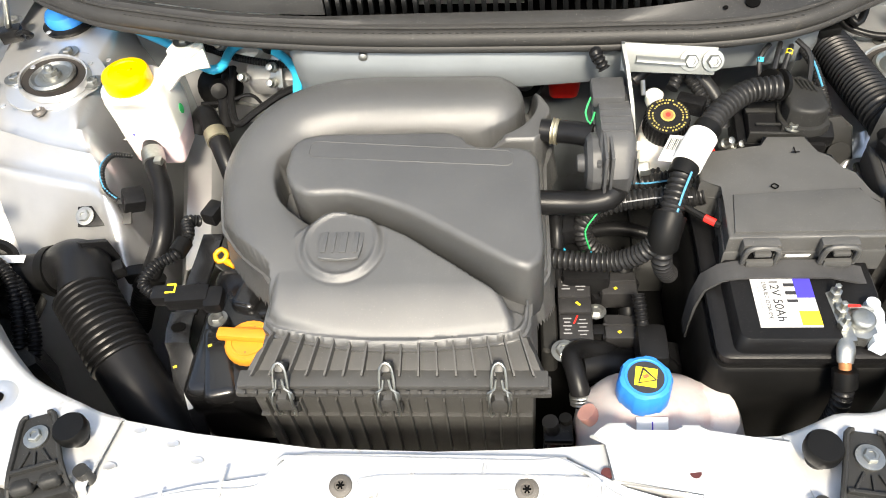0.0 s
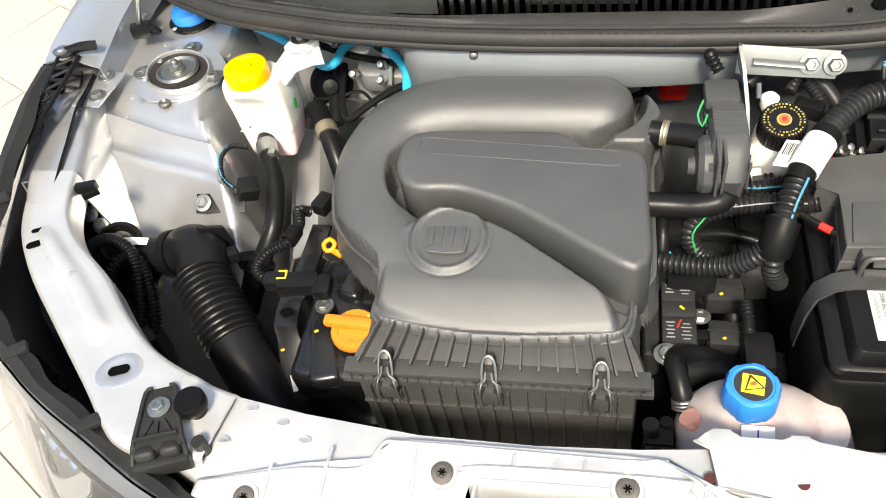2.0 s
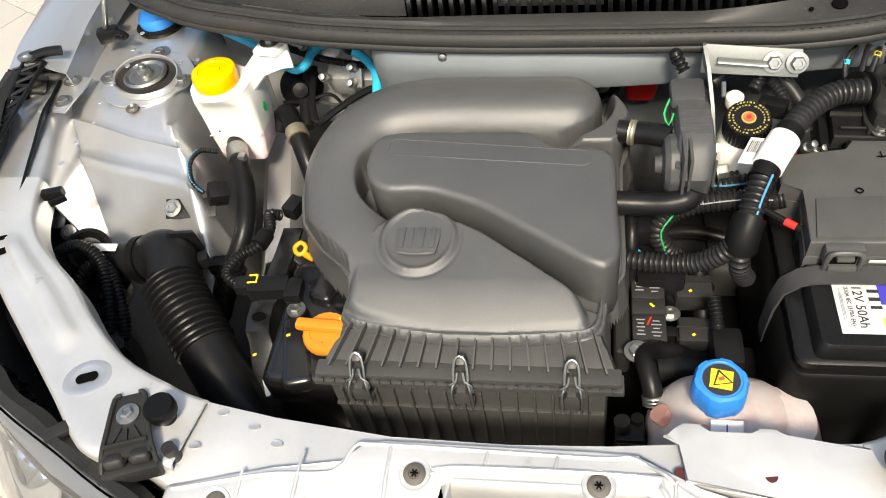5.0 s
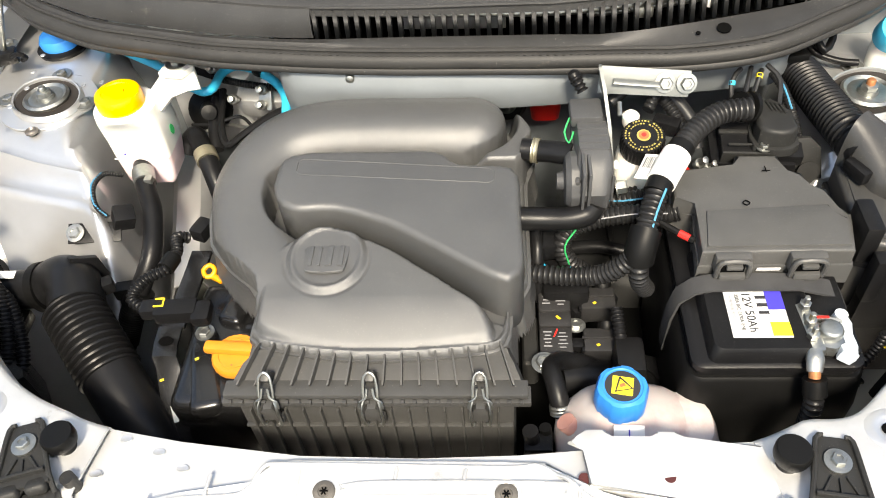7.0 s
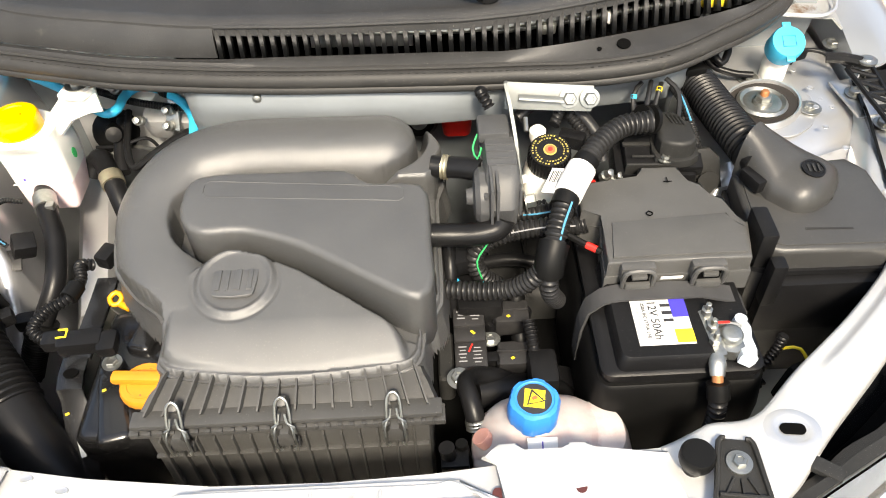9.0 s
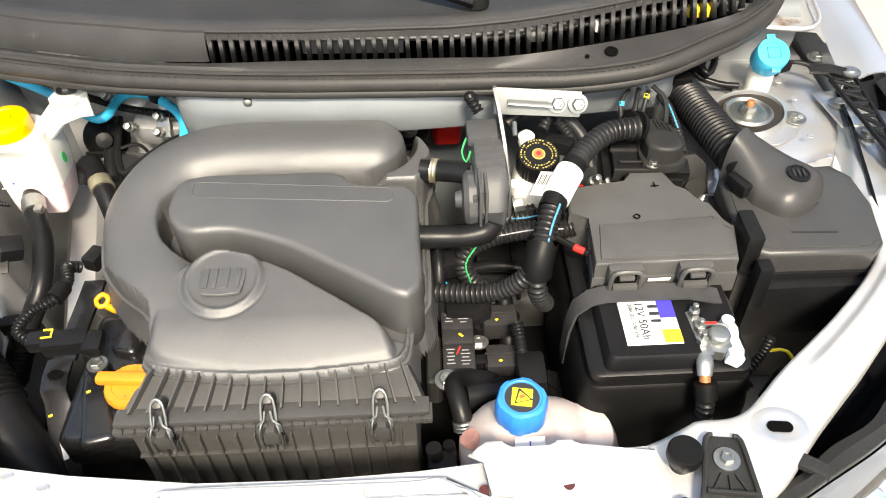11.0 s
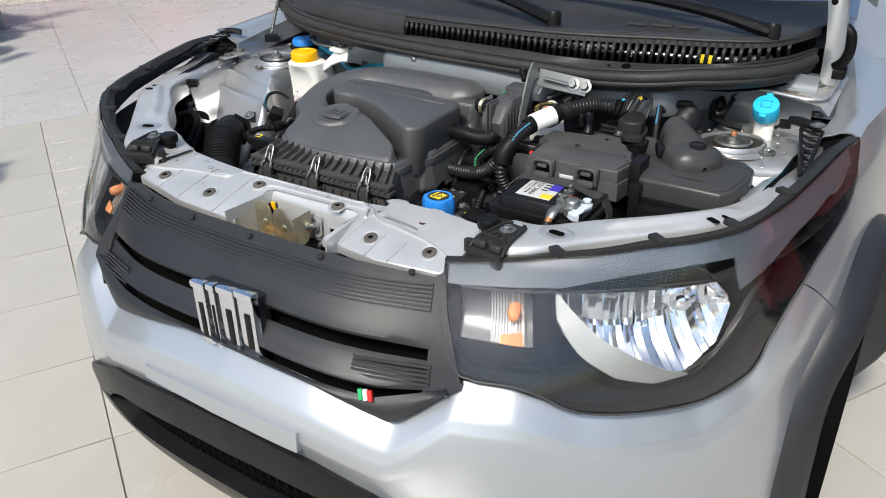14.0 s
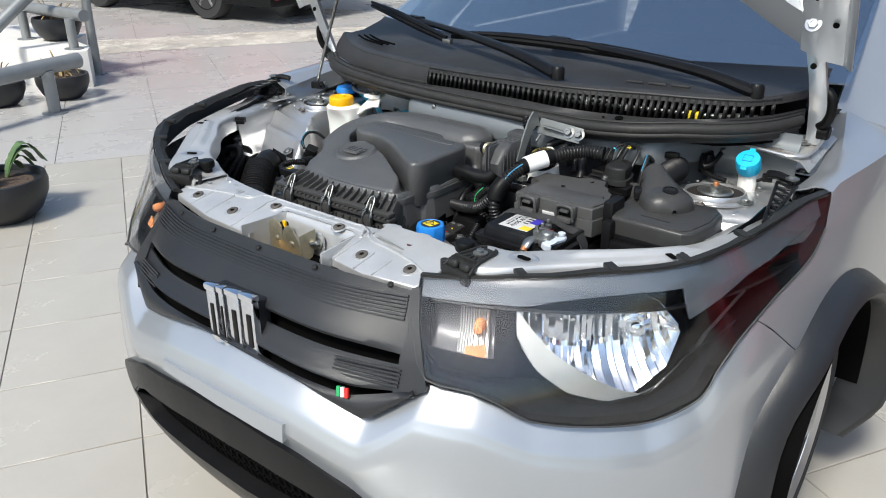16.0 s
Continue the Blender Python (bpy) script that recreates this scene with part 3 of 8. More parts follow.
# ---- headlamps ----
LENS_TOP = [(2.04, 0.864), (2.95, 0.873), (3.63, 0.884), (4.04, 0.894), (4.56, 0.900), (5.06, 0.905), (5.60, 0.911), (5.88, 0.916), (6.44, 0.926), (6.70, 0.921)]
LENS_LOW = [(2.01, 0.803), (2.09, 0.765), (2.30, 0.720), (2.85, 0.714), (3.12, 0.700), (3.37, 0.675), (3.82, 0.661), (4.37, 0.658), (4.82, 0.685), (5.00, 0.724), (5.30, 0.766), (5.58, 0.790), (5.84, 0.808), (6.34, 0.836), (6.56, 0.870), (6.68, 0.902), (6.74, 0.918)]
for side in (-1, 1):
    def tab(t):
        return t if side > 0 else mirror_table(t)

    def span(a, c):
        return (a, c) if side > 0 else (-c, -a)

    lamp = part("headlight", patch(*span(2.02, 6.75), tab(LENS_LOW), tab(LENS_TOP), 70, 12, -0.075, 0.004), BEZEL, car, "clear-lens headlight with chrome reflector and amber indicator")
    glass = part("lens", patch(*span(2.03, 6.74), tab(LENS_LOW), tab(LENS_TOP), 80, 14, 0.002, 0.003), LENS, lamp, "clear moulded lamp lens")
    glass.visible_shadow = False
    part("lens_rim", patch(*span(2.02, 6.75), tab(LENS_LOW), tab([(u, z + .006) for u, z in LENS_LOW]), 70, 1, 0.0, 0.06), BEZEL, lamp)
    part("lens_edge", tube([skin(side * u, z + .003, .003) for u, z in LENS_LOW[:-2]], .0016, 6, step=.02), GREYBOX, lamp)
    part("lens_end", patch(*span(2.02, 2.06), tab([(2, .80), (2.1, .77)]), tab([(2, .862), (2.1, .862)]), 2, 4, 0.0, 0.05), BEZEL, lamp)
    part("lower_bezel", patch(*span(2.1, 5.6), tab([(u, z + .004) for u, z in LENS_LOW]), tab([(2.1, .775), (2.4, .742), (3.1, .738), (3.45, .742), (3.75, .708), (4.05, .692), (4.4, .70), (4.85, .76), (5.6, .80)]), 50, 6, -0.020, 0.003, crown=-.012), BEZEL, lamp, "dark smoked bezel under the reflector")
    part("top_shroud", patch(*span(2.06, 4.9), tab([(2.0, .836), (3.3, .840), (3.8, .856), (4.5, .870), (4.9, .872)]), tab(LENS_TOP), 50, 4, -0.006, 0.004), SHROUD, lamp, "blue-grey top panel inside the lens")
    part("side_shroud", patch(*span(4.9, 6.6), tab([(4.9, .82), (5.6, .86), (6.6, .892)]), tab(LENS_TOP), 30, 4, -0.008, 0.004), SHROUD, lamp)
    part("indicator_bowl", patch(*span(2.12, 3.08), tab([(2.1, .770), (3.1, .764)]), tab([(2.1, .836), (3.1, .838)]), 16, 6, -0.040, 0.003, crown=-0.012), CHAMBER, lamp)
    part("indicator_sill", patch(*span(2.12, 3.08), tab([(2.1, .748), (3.1, .742)]), tab([(2.1, .771), (3.1, .765)]), 16, 3, -0.030, 0.020), BEZEL, lamp)
    amber = part("indicator", patch(*span(2.58, 2.98), tab([(2.5, .771), (3.0, .766)]), tab([(2.5, .834), (3.0, .836)]), 12, 8, -0.030, 0.004, crown=-0.006), CHAMBER, lamp, "pale fluted indicator reflector")
    for k in range(11):
        uu = 2.585 + k * .036
        part("indicator_rib", patch(*span(uu, uu + .016), tab([(2.5, .772), (3.0, .768)]), tab([(2.5, .833), (3.0, .835)]), 2, 8, -0.027, 0.003, crown=-0.006), SWEEP if k < 5 or k % 2 else INDICATOR, amber)
    part("indicator_bulb", lathe([(.010, -.02), (.010, 0), (.007, .008), (.002, .010)], Matrix.Translation(skin(side * 2.86, .806, -0.022)) @ pose(0, 0, 0, 90, 0, 20 * side), 18), AMBER, amber, "amber bulb")
    # amber colour low on the pale reflector imitates the bulb's reflection
    part("indicator_glow", patch(*span(2.70, 2.95), tab([(2.5, .771), (3.0, .766)]), tab([(2.5, .776), (3.0, .786)]), 6, 3, -0.024, 0.003), AMBER, amber, "amber patch painted as the bulb's reflection")
    # the bowl: upright facets that each turn a little
    grid = []
    top = [(3.26, .838), (3.7, .850), (4.2, .864), (4.45, .868), (4.66, .850), (4.8, .81)]
    bot = [(3.26, .80), (3.45, .755), (3.7, .722), (4.0, .704), (4.3, .707), (4.6, .745), (4.8, .80)]
    n = 96
    tilt = random.Random(5)
    lean = [tilt.uniform(-.5, 1.0) for _ in range(n)]
    for i in range(n + 1):
        u = 3.26 + (4.8 - 3.26) * i / n
        z0, z1 = at_height(bot, u), at_height(top, u)
        row = []
        strip_no, step_in = divmod(i, 4)
        for k in range(17):
            f = k / 16
            dome = math.sin(math.pi * (i + .5) / (n + 1)) ** .7 * math.sin(math.pi * min(max(f, 0.02), 0.98)) ** .7
            saw = lean[strip_no + (7 if k > 8 else 0)] * .0048 * (step_in / 3 - .5) * 2
            row.append(skin(side * u, z0 + (z1 - z0) * f, -0.016 - 0.058 * dome + saw * min(1, dome * 2)))
        grid.append(row)
    part("reflector", sheet(grid, 0.002, outward=skin(side * 4, .75, .1) - skin(side * 4, .75)), REFLECTOR, lamp, "chrome faceted reflector", angle=8)
    c = skin(side * 4.45, .805, -0.060)
    bulb_m = Matrix.Translation(c) @ pose(0, 0, 0, 90, 0, 38 * side)
    bulb = part("bulb", lathe([(0.017, -0.03), (0.017, 0.0), (0.012, 0.012), (0.004, 0.016)], bulb_m, 20), CHROME, lamp)
    part("bulb_collar", lathe([(.026, -.006), (.026, .002), (.022, .004), (.019, .0)], bulb_m, 28), CHROME, bulb)
    part("reflector_sweep", patch(*span(3.27, 4.3), tab([(3.27, .80), (3.45, .752), (3.7, .718), (4.0, .700), (4.3, .704)]), tab([(3.27, .836), (3.4, .812), (3.6, .778), (3.75, .760), (3.95, .737), (4.15, .716), (4.3, .707)]), 24, 5, -0.014, 0.003), SWEEP, lamp, "finely fluted grey reflector wing")
    part("partition", patch(*span(3.05, 3.26), tab([(3.05, .742), (3.28, .745)]), tab([(3.05, .838), (3.28, .84)]), 6, 4, -0.016, 0.045), BEZEL, lamp)
    # black mounting strip along the lamp's top edge
    strip = []
    for i in range(61):
        u = 2.02 + 4.7 * i / 60
        z = at_height(LENS_TOP, u) + 0.004
        a = skin(side * u, z, 0.0)
        c = skin(side * u, z, -0.026 + 0.003 * math.sin(i * 0.9))
        strip.append([a, (a + c) / 2 + Vector((0, 0, 0.006)), c])
    part("mounting_strip", sheet(strip, 0.008, outward=(0, 0, 1)), DUSTY, lamp)
    for u in (2.7, 3.3, 4.2, 5.0, 5.7):
        part("strip_clip", rbox(skin(side * u, at_height(LENS_TOP, u) + .008, -0.014), (.03, .016, .008), 0.002, (0, 0, -35 * side)), DUSTY, lamp)

# ---- wings, arches, doors ----
FENDER_TOP = [(5.58, 0.788), (5.84, 0.806), (6.34, 0.834), (6.56, 0.868), (6.68, 0.900), (6.74, 0.920), (6.90, 0.930), (9.00, 0.930)]
for side in (-1, 1):
    def tab(t):
        return t if side > 0 else mirror_table(t)

    def span(a, c):
        return (a, c) if side > 0 else (-c, -a)

    arch = [(5.58, .7865), (5.70, .767), (6.06, .687), (6.3, .713), (6.7, .735), (7.0, .727), (7.3, .68), (7.6, .55), (7.78, .40), (7.9, .26), (9, .25)]
    part("wing", patch(*span(5.59, 9), tab(arch), tab(FENDER_TOP), 80, 14), SILVER, car, "silver front wing")
    edge = []
    cy, cz, R = -0.02, 0.400, 0.318
    wy, wz = -0.02, 0.371

    def body_x(y, z):
        us = np.linspace(4.5, 9, 46)
        pts = [skin(side * u, max(z, .21)) for u in us]
        return float(np.interp(y, [p.y for p in pts], [abs(p.x) for p in pts]))

    rows = []
    for i in range(41):
        a = math.radians(-30 + 240 * i / 40)
        y_, z_ = cy - (R + .05) * math.cos(a), cz + (R + .05) * math.sin(a)
        x0 = body_x(y_, z_)
        row = []
        for rr, xx in ((R - .008, -.06), (R - .008, .040), (R - .002, .048), (R + .008, .054), (R + .026, .044), (R + .040, .020), (R + .047, .004), (R + .047, -.012)):
            row.append(Vector((side * (x0 + xx), cy - rr * math.cos(a), cz + rr * math.sin(a))))
        rows.append(row)
    part("arch_flare", sheet(rows, 0.004, outward=(0, 0, 1)), GRILLE, car, "black plastic wheel arch flare")
    liner = []
    for i in range(25):
        a = math.radians(-20 + 204 * i / 24)
        liner.append([Vector((side * x, cy - (R - .01) * math.cos(a), cz + (R - .01) * math.sin(a))) for x in (0.89, 0.62)])
    # liner's near-black colour includes the shade inside the arch
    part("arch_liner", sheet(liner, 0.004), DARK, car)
    # wheel
    wm = Matrix.Translation((side * 0.762, wy, wz)) @ pose(0, 0, 0, 0, 90 * side, 0)
    tyre_prof = [(0.20, -.07), (0.24, -.085), (0.272, -.08), (0.290, -.06), (0.296, -.03), (0.296, -.012), (0.291, -.010), (0.291, -.006), (0.296, -.004), (0.296, .020), (0.291, .022), (0.291, .026), (0.296, .028), (0.290, .06), (0.272, .08), (0.244, .087), (0.240, .084), (0.20, .07)]
    wheel = part("wheel", lathe(tyre_prof, wm, 64), TYRE, car, "alloy wheel with black tyre")
    part("rim", lathe([(0.212, .02), (0.216, .076), (0.208, .084), (0.190, .072), (0.182, .045), (0.03, .035)], wm, 48), ALLOY, wheel)
    b = None
    for k in range(5):
        sm = wm @ pose(0, 0, 0, 0, 0, 72 * k + 10)
        q = prism([(.02, -.040), (.10, -.034), (.20, -.056), (.20, .056), (.10, .034), (.02, .040)], .040, .074, .008, m=sm, seg=3)
        b = merge(b, q)
    b = lathe([(0.045, .02), (0.045, .055), (0.035, .062), (0.002, .064)], wm, 24, b)
    part("spoke_set", b, ALLOY, wheel, "silver five-spoke rim centre")
    # side of the car behind the wing
    door = [[Vector((side * (0.868 + 0.02 * math.sin(math.pi * k / 8)), y, 0.22 + 0.72 * k / 8)) for k in range(9)] for y in np.linspace(0.93, 2.6, 8)]
    part("body_side", sheet(door, 0.004, outward=(side, 0, 0)), SILVER, car)
    # pillar and side window line
    pillar = [[Vector((side * x, y, z)) for x, y, z in ((.897, .46, .90), (.838, .42, .955), (.700, .40, .985))],
              [Vector((side * x, y, z)) for x, y, z in ((.893, .98, .97), (.825, .80, 1.13), (.672, .73, 1.185))],
              [Vector((side * x, y, z)) for x, y, z in ((.70, 1.45, 1.40), (.66, 1.30, 1.42), (.60, 1.24, 1.44))]]
    part("pillar", sheet(pillar, 0.02, outward=(side, -.3, .4)), SILVER, car)

# tops of the wings, with the flange that the bonnet closes on
for side in (-1, 1):
    rows = []
    for i in range(41):
        u = 6.76 + 2.24 * i / 40
        p = skin(side * u, at_height(FENDER_TOP, u))
        ex = float(np.interp(p.y, (0, .12, .2, .3, .4, .6), (.760, .772, .766, .746, .724, .70)))
        ez = float(np.interp(p.y, (0, .12, .2, .3, .4, .6), (.924, .934, .945, .964, .985, 1.0)))
        q = Vector((side * min(ex, abs(p.x) - .004), p.y, ez))
        lip = Vector((-side * .030, 0, -.014))
        rows.append([p, p.lerp(q, .4) + Vector((0, 0, .006)), p.lerp(q, .75) + Vector((0, 0, .004)), q, q + Vector((-side * .004, 0, -.003)), q + lip, q + lip + Vector((-side * .004, 0, -.05))])
    part("wing_top", sheet(rows, .003, outward=(0, 0, 1)), SILVER, car)

# roof, screen and dark cabin
roof = [[Vector((x, y, 1.47 + 0.03 * math.cos(x * 2))) for x in np.linspace(-.64, .64, 9)] for y in (1.22, 1.6, 2.2, 2.8)]
part("roof", sheet(roof, 0.02, outward=(0, 0, 1)), SILVER, car)
screen = []
for i in range(13):
    f = i / 12
    w = 0.72 - 0.10 * f
    screen.append([Vector((x, 0.205 + 1.015 * f + 0.19 * (x / .72) ** 2 * (1 - .2 * f), 1.060 + 0.41 * f - 0.01 * (x / .72) ** 2)) for x in np.linspace(-w, w, 17)])
part("windscreen", sheet(screen, 0.005, outward=(0, -1, 1)), GLASS, car, "tinted windscreen that mirrors the sky")
cabin = [[Vector((x, y, z)) for x in (-w, 0, w)] for y, z, w in ((.38, .98, .70), (.75, .96, .84), (.85, .80, .855), (2.6, .75, .855), (2.7, 1.45, .66))]
part("dashboard", sheet(cabin, 0.01), SEAT, car, "dark dashboard and cabin")
# opaque sheets in place of side windows, added to keep light out of the cabin
for side in (-1, 1):
    low_ = [Vector((side * .865, y, .95)) for y in (.98, 1.7, 2.6)]
    high_ = [Vector((side * x, y, z)) for x, y, z in ((.69, 1.42, 1.40), (.675, 1.8, 1.44), (.65, 2.6, 1.44))]
    part("side_window", sheet([low_, high_], .004, outward=(side, 0, 0)), SEAT, car, "opaque dark sheet added at the side window to keep light out")

# ---- engine bay: sheet metal ----
bay = thing("engine_bay", (0, -.1, .4), "silver painted sheet metal of the engine bay", "engine bay", kind="structure")
# firewall with a shallow bulge, under the cowl seal
fw = []
for i in range(61):
    x = -0.55 + 1.25 * i / 60
    bulge = 0.02 * math.exp(-((x - 0.05) / 0.25) ** 2)
    step = min(max((-x - .20) / .10, 0), 1)
    back = min(max((x - .44) / .13, 0), 1)
    y = -0.03 - 0.015 * math.sin((x + .3) * 4) * (1 - back) - bulge + 0.20 * step * step * (3 - 2 * step) + .165 * back * back * (3 - 2 * back)
    deep = .11 * min(max((x + .06) / .06, 0), 1) * (1 - back)
    fw.append([Vector((x, y + d_ + deep * r_, z)) for z, d_, r_ in ((.45, .02, 1), (.60, .016, 1), (.75, .008, 1), (.84, .002, 1), (.880, -.004, 1), (.900, -.008, .75), (.909, -.011, .2), (.914, -.012, .02), (.92, -.012, 0), (.935, -.012, 0), (.952, -.011, 0), (.962, -.004, 0), (.972, 0, 0), (.985, 0, 0))])
part("firewall", sheet(fw, 0.003, outward=(0, -1, 0)), FIREWALL, bay, "grey painted firewall")
# pressed end of the cowl tray beside the wing
rows = []
for k in range(13):
    f = k / 12
    rows.append([Vector((x, y, z)) for x, y, z in ((.56 + .08 * f, .115 + .16 * f, .952), (.60 + .08 * f, .10 + .16 * f, .955 - .006 * math.sin(math.pi * f)), (.66 + .04 * f, .09 + .17 * f, .950 + .008 * f), (.715 + .015 * f, .09 + .18 * f, .944 + .016 * f), (.735 + .005 * f, .09 + .18 * f, .925 + .03 * f))])
tray = part("cowl_tray_end", sheet(rows, .003, outward=(0, 0, 1)), TRAY, bay, "muddy pressed end of the cowl tray")
part("tray_rim", tube([(.600, .095, .957), (.66, .086, .954), (.700, .086, .953), (.722, .110, .955), (.728, .16, .962), (.734, .23, .985)], .0032, 8), BAY, tray)
for p_ in ((.655, .135, .952), (.69, .185, .956)):
    part("tray_bolt", bolt(p_, .009, washer=1.9), STEEL, tray)
# plain sheets and a block whose near-black colour is the bay's deep shade
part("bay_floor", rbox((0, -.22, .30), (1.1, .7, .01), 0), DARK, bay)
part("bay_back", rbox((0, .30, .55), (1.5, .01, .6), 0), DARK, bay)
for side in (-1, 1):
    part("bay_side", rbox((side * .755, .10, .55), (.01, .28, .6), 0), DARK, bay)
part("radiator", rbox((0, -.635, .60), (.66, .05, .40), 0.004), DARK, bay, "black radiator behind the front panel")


def tower(side, cx, cy, top):
    """A strut tower: dished top plate, rolled front edge, a bead, and the wheelhouse wall below it."""
    rows = []
    for i in range(49):
        f = i / 48
        dx = -.135 + .335 * f
        yr = float(np.interp(dx, (-.13, -.08, .02, .105, .165), (-.063, -.079, -.119, -.144, -.153)))
        yb = float(np.interp(dx, (-.14, -.027, .095, .153), (-.114, -.149, -.180, -.213)))
        row = []
        for y, z in ((.27, -.012), (.20, -.004), (.10, 0), (.03, 0), (yr + .055, -.001), (yr + .028, -.006), (yr + .010, -.013), (yr + .003, -.019), (yr - .004, -.0175), (yr - .010, -.025), (yb + .020, -.040), (yb + .010, -.046), (yb + .004, -.0435), (yb - .004, -.0445), (yb - .011, -.056), (yb - .030, -.083), (yb - .055, -.115), (yb - .075, -.145), (yb - .100, -.180), (yb - .14, -.215), (yb - .18, -.26), (yb - .22, -.34)):
            start = float(np.interp(y, (-.24, -.21, -.145, -.075, -.04, .02), (.140, .128, .100, .062, .056, .054)))
            fall = max(0, (dx - start) / .05)
            row.append(Vector((cx - side * min(dx, start + .062), cy + y, top + z - .22 * fall ** 1.5)))
        rows.append(row)
    ob = part("strut_tower", sheet(rows, 0.003, outward=(0, 0, 1)), BAY, bay, "silver strut tower top with a dished mount", angle=60)
    plate_ = [(cx + side * .074 * math.cos(a) * (1.08 if k % 2 else 1), cy + .068 * math.sin(a) * (1.05 if k % 3 else 1)) for k, a in enumerate(np.linspace(0, math.tau, 25)[:-1])]
    part("tower_plate", prism(rounded_ring(plate_), top - .001, top + .0014, 0.0008), BAY, ob)
    m = Matrix.Translation((cx, cy, top + .002)) @ pose(0, 0, 0, 0, 0, 35 * side) @ Matrix.Diagonal((1.16, .92, 1, 1))
    part("mount_ring", lathe([(.056, .0), (.054, .007), (.0525, .009), (.050, .008), (.049, .001)], m, 40), BAY, ob)
    part("mount_rubber", lathe([(.050, .001), (.050, .004), (.034, .003), (.002, .003)], m, 32), GAP_DIRT, ob)
    m = Matrix.Translation((cx, cy, top + .002))
    mount = part("strut_mount", lathe([(.034, .003), (.036, .008), (.032, .011), (.027, .008), (.022, .009), (.014, .007), (.013, .013), (.002, .013)], m, 32), STEEL, ob)
    part("strut_nut", lathe([(.0115, .012), (.0115, .019), (.009, .020)], m, 6), STEEL, mount)
    part("strut_rod", lathe([(.006, .018), (.006, .025), (.0045, .027), (.002, .027)], m, 14), COPPER if side > 0 else STEEL, mount)
    for a in ((92, 176, -10) if side < 0 else (90, -10, 200)):
        p = (cx + .067 * math.cos(math.radians(a)), cy + .067 * math.sin(math.radians(a)), top + .003)
        part("tower_bolt", bolt(p, .0085, washer=1.9), STEEL, ob)
    part("tower_plug", lathe([(.010, 0), (.010, .003), (.007, .005), (.004, .002), (.001, .002)], Matrix.Translation((cx - side * .003, cy - .074, top)), 18), DISH, ob)
    spots = None
    for k in range(22):
        a = k * 2.39996
        rr = .075 + .055 * ((k * 7) % 10) / 10
        q = (cx + rr * math.cos(a) * .9, cy + abs(rr * math.sin(a)) * .9 - .02, top + (.0028 if rr < .085 else -.001))
        spots = lathe([(.0042, 0), (.0038, .0009), (.002, .0003), (.0008, .0003)], Matrix.Translation(q), 10, spots)
    part("tower_welds", spots, BAY, ob)
    return ob


def rounded_ring(pts):
    return [(q.x, q.y) for q in spline([(x, y, 0) for x, y in pts] + [(*pts[0], 0)], .012)[:-1]]


tower(-1, -.622, .034, .869)
tower(1, .589, -.025, .876)
# inner wing panels outside the towers, up to the wing flanges
for side in (-1, 1):
    dx, dy = (0, 0) if side < 0 else (-.036, -.05)
    rows = []
    for i in range(31):
        y = -.225 + .60 * i / 30
        xi = float(np.interp(y, (-.22, -.13, -.047, .10, .4), (.688, .712, .744, .775, .80))) + dx
        xo = float(np.interp(y, (-.22, -.118, -.053, .10, .4), (.768, .785, .818, .862, .88))) + dx
        xo = min(xo, body_x(y + dy, .885) - .014)
        xi = min(xi, xo - .05)
        seam = .003 if y < -.125 else 0.0
        rows.append([Vector((side * x, y + dy, z)) for x, z in ((xi - .05, .62), (xi - .022, .80), (xi - .010, .862 - seam), (xi, .879 - seam), (xi + .010, .884 - seam), (xo - .012, .886 - seam), (xo, .883 - seam), (xo + .004, .85))])
    part("inner_wing", sheet(rows, 0.003, outward=(0, 0, 1)), BAY, bay)
# legs of the chassis beside the engine
part("chassis_leg", sheet([[Vector((-.480 + .045 * f, .06 - .26 * f, .705 - .06 * f)), Vector((-.465 + .045 * f, .06 - .25 * f, .728 - .05 * f)), Vector((-.425 + .042 * f, .065 - .24 * f, .732 - .05 * f)), Vector((-.408 + .040 * f, .065 - .24 * f, .715 - .06 * f)), Vector((-.39 + .03 * f, .065 - .24 * f, .55))] for f in np.linspace(0, 1, 12)], 0.003, outward=(0, 0, 1)), BAY, bay)

# ---- upper front panel, latch recess, side rails ----
lock = thing("front_panel", (0, -.62, .80), "silver upper front panel with black plastic rivets", "front panel")
LP = [(-.345, -.630), (-.350, -.660), (-.20, -.690), (-.059, -.700), (-.070, -.640), (-.064, -.612), (-.05, -.604), (.125, -.602), (.141, -.612), (.124, -.640), (.115, -.682), (.225, -.692), (.338, -.684), (.343, -.648), (.29, -.627), (.22, -.613), (.180, -.606), (.128, -.571), (.085, -.572), (-.125, -.570), (-.148, -.574), (-.163, -.600), (-.238, -.608)]
part("panel_plate", prism(LP, .853, .868, 0.004, seg=3), PANEL, lock)
back = [(-.42, -.598), (-.345, -.632), (-.24, -.612), (-.165, -.604), (-.150, -.578), (-.10, -.575), (.0, -.577), (.13, -.576), (.17, -.600), (.345, -.622), (.42, -.600), (.395, -.540), (.33, -.548), (.22, -.553), (.10, -.561), (.0, -.565), (-.12, -.563), (-.25, -.556), (-.35, -.530), (-.41, -.507)]
part("panel_beam", prism(back, .80, .860, 0.008, seg=4), PANEL, lock, "silver cross beam")
for x0, y0, x1, y1 in ((-.272, -.676, -.266, -.612), (-.212, -.686, -.206, -.588), (-.118, -.694, -.116, -.575), (-.02, -.592, -.018, -.576), (.048, -.592, .050, -.578), (.150, -.686, .160, -.60), (.246, -.690, .252, -.645), (.205, -.690, .208, -.640)):
    part("panel_rib", tube([(x0, y0, .868), (x1, y1, .868)], 0.0022, 8), PANEL, lock)
